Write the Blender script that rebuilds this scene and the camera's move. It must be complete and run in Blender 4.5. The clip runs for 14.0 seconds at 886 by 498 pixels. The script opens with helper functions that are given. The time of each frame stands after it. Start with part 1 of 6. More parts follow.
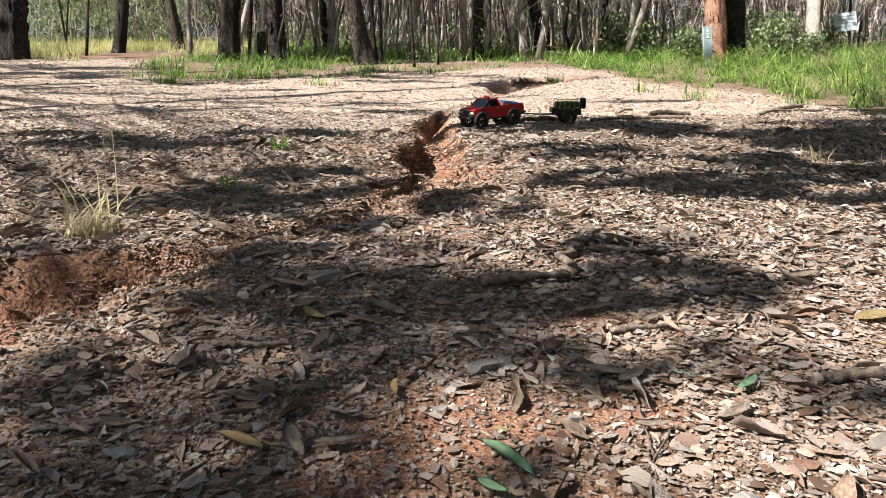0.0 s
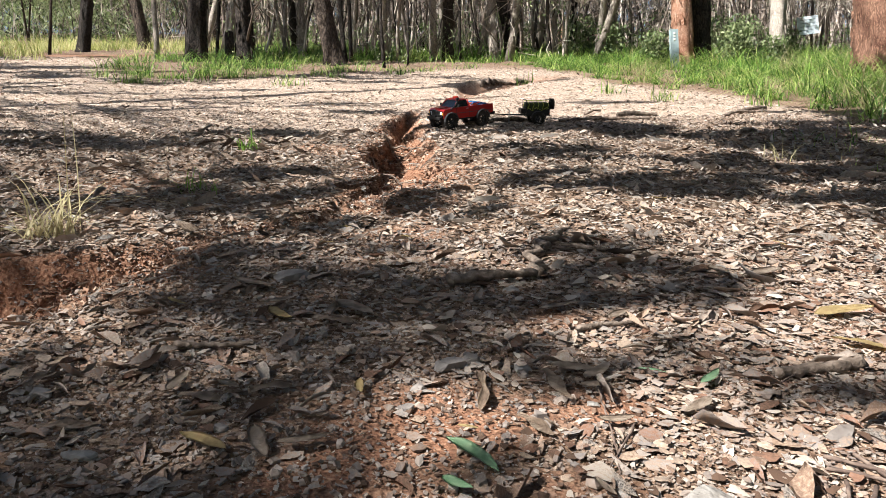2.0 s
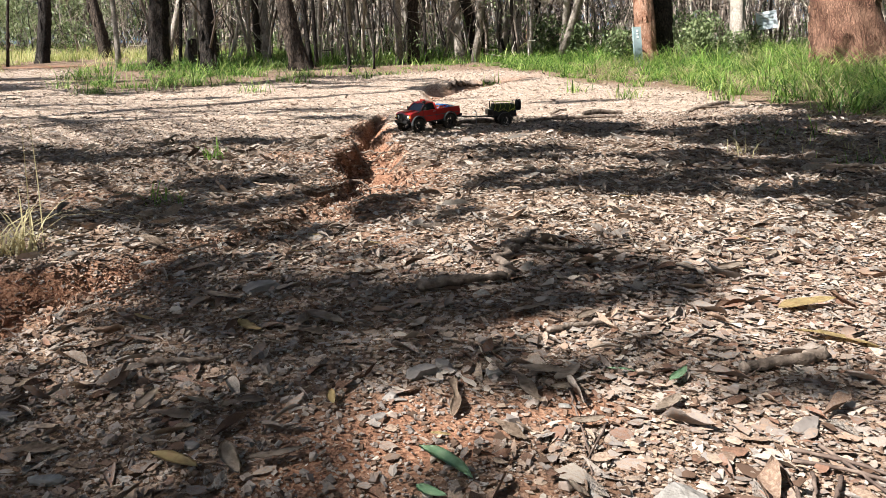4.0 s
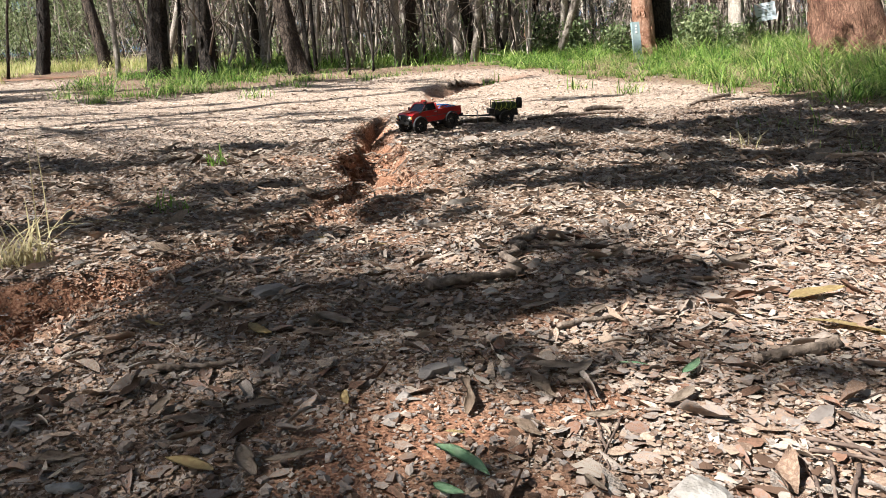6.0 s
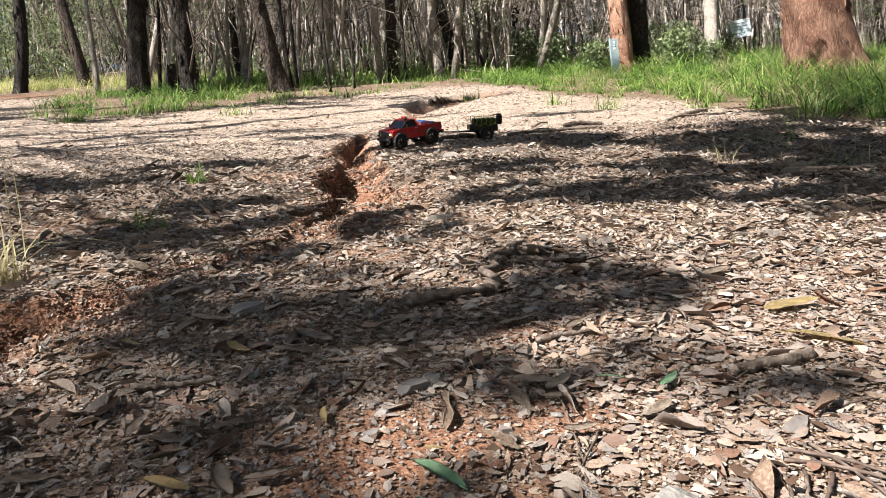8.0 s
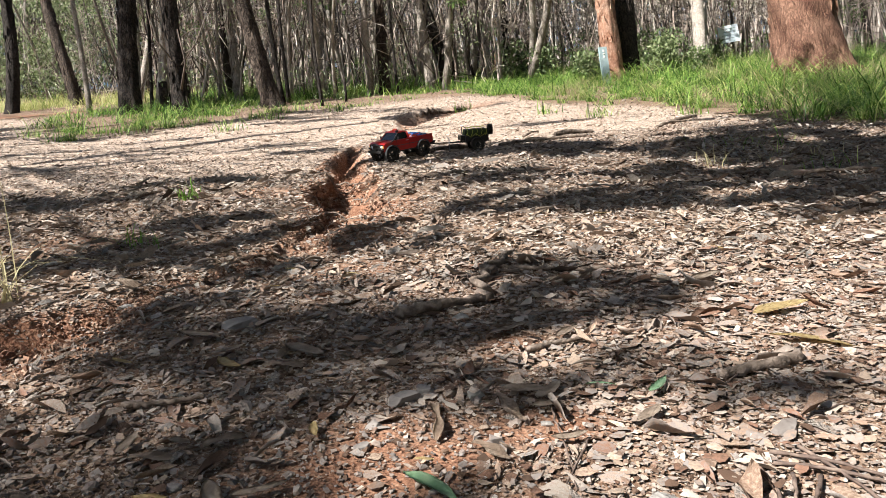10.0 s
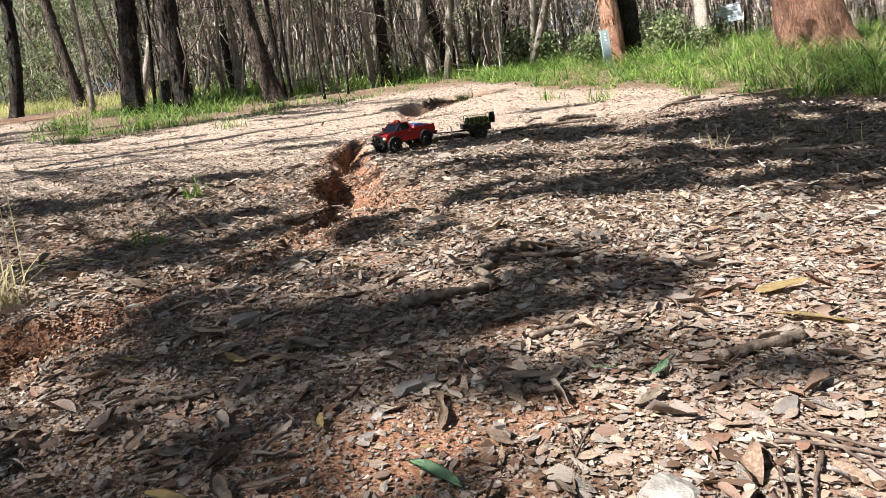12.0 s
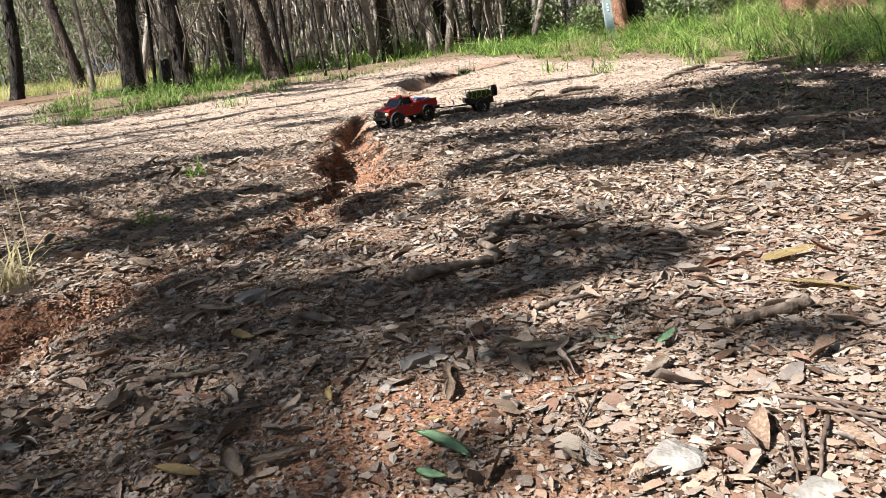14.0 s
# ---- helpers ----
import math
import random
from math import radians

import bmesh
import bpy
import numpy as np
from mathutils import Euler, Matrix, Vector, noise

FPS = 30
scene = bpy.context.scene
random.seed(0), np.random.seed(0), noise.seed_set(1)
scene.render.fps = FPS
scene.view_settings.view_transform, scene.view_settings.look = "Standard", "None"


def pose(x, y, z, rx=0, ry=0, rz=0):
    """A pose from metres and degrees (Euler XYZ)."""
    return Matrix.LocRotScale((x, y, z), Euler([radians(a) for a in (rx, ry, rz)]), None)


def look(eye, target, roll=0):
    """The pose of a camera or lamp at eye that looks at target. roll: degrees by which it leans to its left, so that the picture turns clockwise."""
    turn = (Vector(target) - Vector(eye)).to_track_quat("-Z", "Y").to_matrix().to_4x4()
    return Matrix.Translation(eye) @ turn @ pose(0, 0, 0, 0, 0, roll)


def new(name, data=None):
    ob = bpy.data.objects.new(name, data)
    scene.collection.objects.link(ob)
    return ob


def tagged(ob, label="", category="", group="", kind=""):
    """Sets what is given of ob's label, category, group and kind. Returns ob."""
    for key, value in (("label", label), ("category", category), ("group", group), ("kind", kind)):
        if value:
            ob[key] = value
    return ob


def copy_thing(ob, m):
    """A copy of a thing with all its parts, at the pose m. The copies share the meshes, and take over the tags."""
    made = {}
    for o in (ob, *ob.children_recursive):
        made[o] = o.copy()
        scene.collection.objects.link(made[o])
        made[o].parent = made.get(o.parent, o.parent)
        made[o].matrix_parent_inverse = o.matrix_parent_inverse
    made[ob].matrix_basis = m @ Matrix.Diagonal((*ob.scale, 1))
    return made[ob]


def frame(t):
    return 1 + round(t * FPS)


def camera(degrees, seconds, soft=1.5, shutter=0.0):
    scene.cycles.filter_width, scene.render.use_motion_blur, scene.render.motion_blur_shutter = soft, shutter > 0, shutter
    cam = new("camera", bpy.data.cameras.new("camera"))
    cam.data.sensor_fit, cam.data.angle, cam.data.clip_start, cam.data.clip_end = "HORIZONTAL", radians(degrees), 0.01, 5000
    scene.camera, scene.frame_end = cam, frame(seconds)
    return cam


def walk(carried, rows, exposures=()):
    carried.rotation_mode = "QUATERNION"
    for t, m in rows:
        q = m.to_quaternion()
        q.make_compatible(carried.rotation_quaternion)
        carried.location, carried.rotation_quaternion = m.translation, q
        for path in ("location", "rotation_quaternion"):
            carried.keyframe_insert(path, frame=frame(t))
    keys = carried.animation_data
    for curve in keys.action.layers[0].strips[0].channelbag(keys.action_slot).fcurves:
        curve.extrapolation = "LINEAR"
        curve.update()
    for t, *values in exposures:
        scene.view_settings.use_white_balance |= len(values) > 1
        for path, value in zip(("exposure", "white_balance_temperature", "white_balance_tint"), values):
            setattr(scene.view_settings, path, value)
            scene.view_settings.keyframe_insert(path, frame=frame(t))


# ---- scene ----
cam = camera(61.0, 14.0, soft=0.6)
PATH = [
    (0, (-0.002, 0.022, 0.444), (-0.003, 1.955, -0.067), 0.2),
    (0.5, (0.001, 0.023, 0.438), (0.034, 1.955, -0.078), 0.6),
    (1, (0.0, 0.025, 0.436), (0.055, 1.956, -0.082), 0.7),
    (1.5, (0.006, 0.025, 0.438), (0.077, 1.956, -0.076), 0.7),
    (2, (0.006, 0.022, 0.44), (0.081, 1.955, -0.068), 0.5),
    (2.5, (-0.001, 0.021, 0.446), (0.081, 1.953, -0.062), 0.2),
    (3, (0.005, 0.021, 0.446), (0.1, 1.953, -0.063), -0.0),
    (3.5, (0.012, 0.02, 0.448), (0.131, 1.951, -0.06), -0.3),
    (3.7, (0.013, 0.021, 0.448), (0.146, 1.952, -0.058), -0.5),
    (5.8, (0.008, 0.022, 0.445), (0.157, 1.952, -0.056), -2.2),
    (6, (0.005, 0.022, 0.445), (0.143, 1.953, -0.057), -2.4),
    (6.5, (0.002, 0.021, 0.446), (0.128, 1.954, -0.054), -2.8),
    (7, (0.006, 0.021, 0.445), (0.143, 1.955, -0.048), -2.8),
    (7.5, (0.013, 0.021, 0.443), (0.175, 1.956, -0.038), -2.6),
    (8, (0.012, 0.017, 0.445), (0.198, 1.954, -0.018), -2.6),
    (10.5, (0.025, 0.009, 0.447), (0.217, 1.951, 0.011), -4.3),
    (11, (0.021, 0.006, 0.449), (0.204, 1.949, 0.01), -4.9),
    (11.5, (0.028, 0.006, 0.448), (0.207, 1.947, 0.001), -5.4),
    (12, (0.035, 0.004, 0.447), (0.211, 1.943, -0.014), -5.8),
    (12.5, (0.036, 0.002, 0.444), (0.212, 1.936, -0.038), -6.1),
    (13, (0.038, 0.005, 0.441), (0.217, 1.932, -0.062), -6.2),
    (13.5, (0.039, 0.005, 0.441), (0.213, 1.93, -0.072), -6.4),
    (14, (0.034, 0.003, 0.443), (0.19, 1.928, -0.079), -6.9),
]
SLOPE = 13.0                                             # degrees that the clearing rises away from the first eye
HILL, UPRIGHT = pose(0, 0, 0, SLOPE), math.tan(radians(SLOPE))
walk(cam, [(t, HILL @ look(eye, target, roll)) for t, eye, target, roll in PATH], [(0, 1.50, 6470, 9), (14, 1.50, 6470, 9)])

# ---------------------------------------------------------------- light
# The clearing lies on a hillside. Things are laid out on its slope (z off the slope, y uphill) and the whole is tipped by HILL at the end.
TO_SUN = Vector((-0.630, -0.215, 0.746)).normalized()
world = bpy.data.worlds.new("world")
scene.world = world
world.use_nodes = True
wn, wl = world.node_tree.nodes, world.node_tree.links
sky = wn.new("ShaderNodeTexSky")
sky.sky_type, sky.sun_disc = "NISHITA", False
level_sun = HILL.to_3x3() @ TO_SUN
sky.sun_elevation = math.asin(level_sun.z)
sky.sun_rotation = math.atan2(level_sun.x, level_sun.y)
wl.new(sky.outputs[0], wn["Background"].inputs[0])
wn["Background"].inputs[1].default_value = 0.058
sun_data = bpy.data.lights.new("sun", "SUN")
sun_data.energy, sun_data.angle, sun_data.color = 5.0, radians(0.55), (1.0, 0.95, 0.88)
sun = new("sun", sun_data)
sun.matrix_world = Matrix.Translation((-20, 0, 25)) @ (-TO_SUN).to_track_quat("-Z", "Y").to_matrix().to_4x4()

RNG = np.random.default_rng(11)


# ---------------------------------------------------------------- materials
def material(name, colours, scale=8.0, rough=0.8, metal=0.0, bump=0.0, bump_scale=60.0, spec=0.4, through_light=0.0, island=0.0,
             stretch=(1, 1, 1), fine=0.25, per_object=0.0, coat=0.0):
    """A surface whose colour wanders between the given colours at two scales; island: how far it differs from piece to piece."""
    m = bpy.data.materials.new(name)
    m.use_nodes = True
    n, l = m.node_tree.nodes, m.node_tree.links
    bsdf = n["Principled BSDF"]
    tex = n.new("ShaderNodeTexCoord")
    mapping = n.new("ShaderNodeMapping")
    mapping.inputs["Scale"].default_value = stretch
    l.new(tex.outputs["Object"], mapping.inputs[0])
    big = n.new("ShaderNodeTexNoise")
    big.inputs["Scale"].default_value, big.inputs["Detail"].default_value = scale, 5
    l.new(mapping.outputs[0], big.inputs[0])
    small = n.new("ShaderNodeTexNoise")
    small.inputs["Scale"].default_value, small.inputs["Detail"].default_value = bump_scale, 4
    l.new(mapping.outputs[0], small.inputs[0])
    value = big.outputs[0]
    pull = n.new("ShaderNodeMapRange")                 # noise gathers near the middle: spread it out
    pull.inputs[1].default_value, pull.inputs[2].default_value = 0.3, 0.7
    l.new(value, pull.inputs[0])
    value = pull.outputs[0]

    def blend(a, b, f):
        x = n.new("ShaderNodeMix")
        x.inputs[0].default_value = f
        l.new(a, x.inputs[2]), l.new(b, x.inputs[3])
        return x.outputs[0]

    value = blend(value, small.outputs[0], fine)
    if island:
        geo = n.new("ShaderNodeNewGeometry")
        value = blend(value, geo.outputs["Random Per Island"], island)
    if per_object:
        info = n.new("ShaderNodeObjectInfo")
        value = blend(value, info.outputs["Random"], per_object)
    ramp = n.new("ShaderNodeValToRGB")
    while len(ramp.color_ramp.elements) < len(colours):
        ramp.color_ramp.elements.new(0.5)
    lo, hi = 0.12, 0.88
    for i, (e, c) in enumerate(zip(ramp.color_ramp.elements, colours)):
        e.position = lo + (hi - lo) * i / max(1, len(colours) - 1)
        e.color = (*c, 1)
    l.new(value, ramp.inputs[0])
    l.new(ramp.outputs[0], bsdf.inputs["Base Color"])
    bsdf.inputs["Roughness"].default_value, bsdf.inputs["Metallic"].default_value = rough, metal
    bsdf.inputs["Specular IOR Level"].default_value = spec
    bsdf.inputs["Coat Weight"].default_value = coat
    if bump:
        b = n.new("ShaderNodeBump")
        b.inputs["Strength"].default_value, b.inputs["Distance"].default_value = bump, 0.6 / bump_scale
        l.new(small.outputs[0], b.inputs["Height"])
        l.new(b.outputs[0], bsdf.inputs["Normal"])
    if through_light:
        t = n.new("ShaderNodeBsdfTranslucent")
        l.new(ramp.outputs[0], t.inputs[0])
        mix = n.new("ShaderNodeMixShader")
        mix.inputs[0].default_value = through_light
        l.new(bsdf.outputs[0], mix.inputs[1]), l.new(t.outputs[0], mix.inputs[2])
        l.new(mix.outputs[0], n["Material Output"].inputs[0])
    return m


def soil_material():
    """Earth under crumbled leaf bits that turns to bare red clay where the attribute 'bare' says so."""
    m = bpy.data.materials.new("soil")
    m.use_nodes = True
    n, l = m.node_tree.nodes, m.node_tree.links
    bsdf = n["Principled BSDF"]
    bsdf.inputs["Roughness"].default_value, bsdf.inputs["Specular IOR Level"].default_value = 0.95, 0.15
    tex = n.new("ShaderNodeTexCoord")

    def noise_tex(scale, detail=6):
        x = n.new("ShaderNodeTexNoise")
        x.inputs["Scale"].default_value, x.inputs["Detail"].default_value = scale, detail
        l.new(tex.outputs["Object"], x.inputs[0])
        return x.outputs[0]

    def ramp(value, *stops):
        r = n.new("ShaderNodeValToRGB")
        while len(r.color_ramp.elements) < len(stops):
            r.color_ramp.elements.new(0.5)
        for e, (p, c) in zip(r.color_ramp.elements, stops):
            e.position, e.color = p, (*c, 1)
        l.new(value, r.inputs[0])
        return r.outputs[0]

    def mixed(a, b, f, kind="MIX"):
        x = n.new("ShaderNodeMix")
        x.data_type, x.blend_type = "RGBA", kind
        if isinstance(f, float):
            x.inputs[0].default_value = f
        else:
            l.new(f, x.inputs[0])
        l.new(a, x.inputs[6]), l.new(b, x.inputs[7])
        return x.outputs[2]

    mid, fine = noise_tex(22), noise_tex(170, 4)
    bits = n.new("ShaderNodeTexVoronoi")                # crumbled leaf and stone
    bits.inputs["Scale"].default_value = 95
    warp = n.new("ShaderNodeMapping")
    warp.inputs["Scale"].default_value = (1.0, 1.25, 0.3)
    l.new(tex.outputs["Object"], warp.inputs[0])
    l.new(warp.outputs[0], bits.inputs[0])
    grey = n.new("ShaderNodeSeparateColor")
    l.new(bits.outputs["Color"], grey.inputs[0])
    crumbs = ramp(grey.outputs[0], (0.0, (0.09, 0.056, 0.038)), (0.35, (0.17, 0.112, 0.078)), (0.6, (0.25, 0.18, 0.135)), (0.82, (0.32, 0.25, 0.20)), (1.0, (0.42, 0.35, 0.29)))
    earth = ramp(mid, (0.3, (0.11, 0.068, 0.047)), (0.55, (0.20, 0.125, 0.084)), (0.75, (0.29, 0.20, 0.142)))
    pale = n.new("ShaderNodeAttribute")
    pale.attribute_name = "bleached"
    # lighter crumb colours for the farther clearing floor
    pale_crumbs = ramp(grey.outputs[0], (0.0, (0.19, 0.135, 0.10)), (0.5, (0.40, 0.315, 0.255)), (1.0, (0.54, 0.455, 0.385)))
    brown = mixed(mixed(earth, crumbs, 0.55), pale_crumbs, pale.outputs["Fac"])
    red = mixed(ramp(fine, (0.3, (0.12, 0.050, 0.030)), (0.5, (0.25, 0.118, 0.072)), (0.72, (0.42, 0.25, 0.165))), earth, 0.25)
    at = n.new("ShaderNodeAttribute")
    at.attribute_name = "bare"
    l.new(mixed(brown, red, at.outputs["Fac"]), bsdf.inputs["Base Color"])
    last = None
    for height, strength, far in ((bits.outputs["Distance"], 0.7, 0.006), (fine, 0.9, 0.006), (mid, 0.7, 0.02)):
        b = n.new("ShaderNodeBump")
        b.inputs["Strength"].default_value, b.inputs["Distance"].default_value = strength, far
        l.new(height, b.inputs["Height"])
        if last:
            l.new(last, b.inputs["Normal"])
        last = b.outputs[0]
    l.new(last, bsdf.inputs["Normal"])
    return m


def bark_material(name, crack, mid, light, plate=26.0, tall=0.22, patch=3.0, depth=0.02, cracks=0.9):
    """Furrowed bark: long plates between dark cracks, with weathered patches."""
    m = bpy.data.materials.new(name)
    m.use_nodes = True
    n, l = m.node_tree.nodes, m.node_tree.links
    bsdf = n["Principled BSDF"]
    bsdf.inputs["Roughness"].default_value, bsdf.inputs["Specular IOR Level"].default_value = 0.92, 0.25
    tex = n.new("ShaderNodeTexCoord")
    warp = n.new("ShaderNodeTexNoise")
    warp.inputs["Scale"].default_value, warp.inputs["Detail"].default_value = 7, 3
    l.new(tex.outputs["Object"], warp.inputs[0])
    push = n.new("ShaderNodeMix")
    push.data_type, push.blend_type = "RGBA", "LINEAR_LIGHT"
    push.inputs[0].default_value = 0.10
    l.new(tex.outputs["Object"], push.inputs[6]), l.new(warp.outputs["Color"], push.inputs[7])
    mapping = n.new("ShaderNodeMapping")
    mapping.inputs["Scale"].default_value = (1, 1, tall)
    l.new(push.outputs[2], mapping.inputs[0])
    plates = n.new("ShaderNodeTexVoronoi")
    plates.feature = "DISTANCE_TO_EDGE"
    plates.inputs["Scale"].default_value = plate
    l.new(mapping.outputs[0], plates.inputs[0])
    fine = n.new("ShaderNodeTexNoise")
    fine.inputs["Scale"].default_value, fine.inputs["Detail"].default_value = 60, 5
    l.new(mapping.outputs[0], fine.inputs[0])
    patches = n.new("ShaderNodeTexNoise")
    patches.inputs["Scale"].default_value, patches.inputs["Detail"].default_value = patch, 5
    l.new(tex.outputs["Object"], patches.inputs[0])
    info = n.new("ShaderNodeObjectInfo")
    shift = n.new("ShaderNodeMath")
    shift.operation = "MULTIPLY_ADD"
    shift.inputs[1].default_value, shift.inputs[2].default_value = 0.25, -0.125
    l.new(info.outputs["Random"], shift.inputs[0])
    total = n.new("ShaderNodeMath")
    l.new(patches.outputs[0], total.inputs[0]), l.new(shift.outputs[0], total.inputs[1])

    def ramp(value, *stops):
        r = n.new("ShaderNodeValToRGB")
        while len(r.color_ramp.elements) < len(stops):
            r.color_ramp.elements.new(0.5)
        for e, (p, c) in zip(r.color_ramp.elements, stops):
            e.position, e.color = p, (*c, 1)
        l.new(value, r.inputs[0])
        return r.outputs[0]

    def mixed(a, b, f):
        x = n.new("ShaderNodeMix")
        x.data_type = "RGBA"
        if isinstance(f, float):
            x.inputs[0].default_value = f
        else:
            l.new(f, x.inputs[0])
        l.new(a, x.inputs[6]), l.new(b, x.inputs[7])
        return x.outputs[2]

    face = mixed(ramp(total.outputs[0], (0.36, mid), (0.64, light)), ramp(fine.outputs[0], (0.3, crack), (0.5, mid), (0.7, light)), 0.5)
    edge = ramp(plates.outputs["Distance"], (0.0, (1 - cracks,) * 3), (0.16, (1, 1, 1)))
    deep = n.new("ShaderNodeRGB")
    deep.outputs[0].default_value = (*crack, 1)
    l.new(mixed(deep.outputs[0], face, edge), bsdf.inputs["Base Color"])
    b1, b2 = n.new("ShaderNodeBump"), n.new("ShaderNodeBump")
    b1.inputs["Strength"].default_value, b1.inputs["Distance"].default_value = 1.0, depth
    b2.inputs["Strength"].default_value, b2.inputs["Distance"].default_value = 0.8, depth * 0.5
    l.new(edge, b1.inputs["Height"]), l.new(fine.outputs[0], b2.inputs["Height"]), l.new(b1.outputs[0], b2.inputs["Normal"])
    l.new(b2.outputs[0], bsdf.inputs["Normal"])
    return m


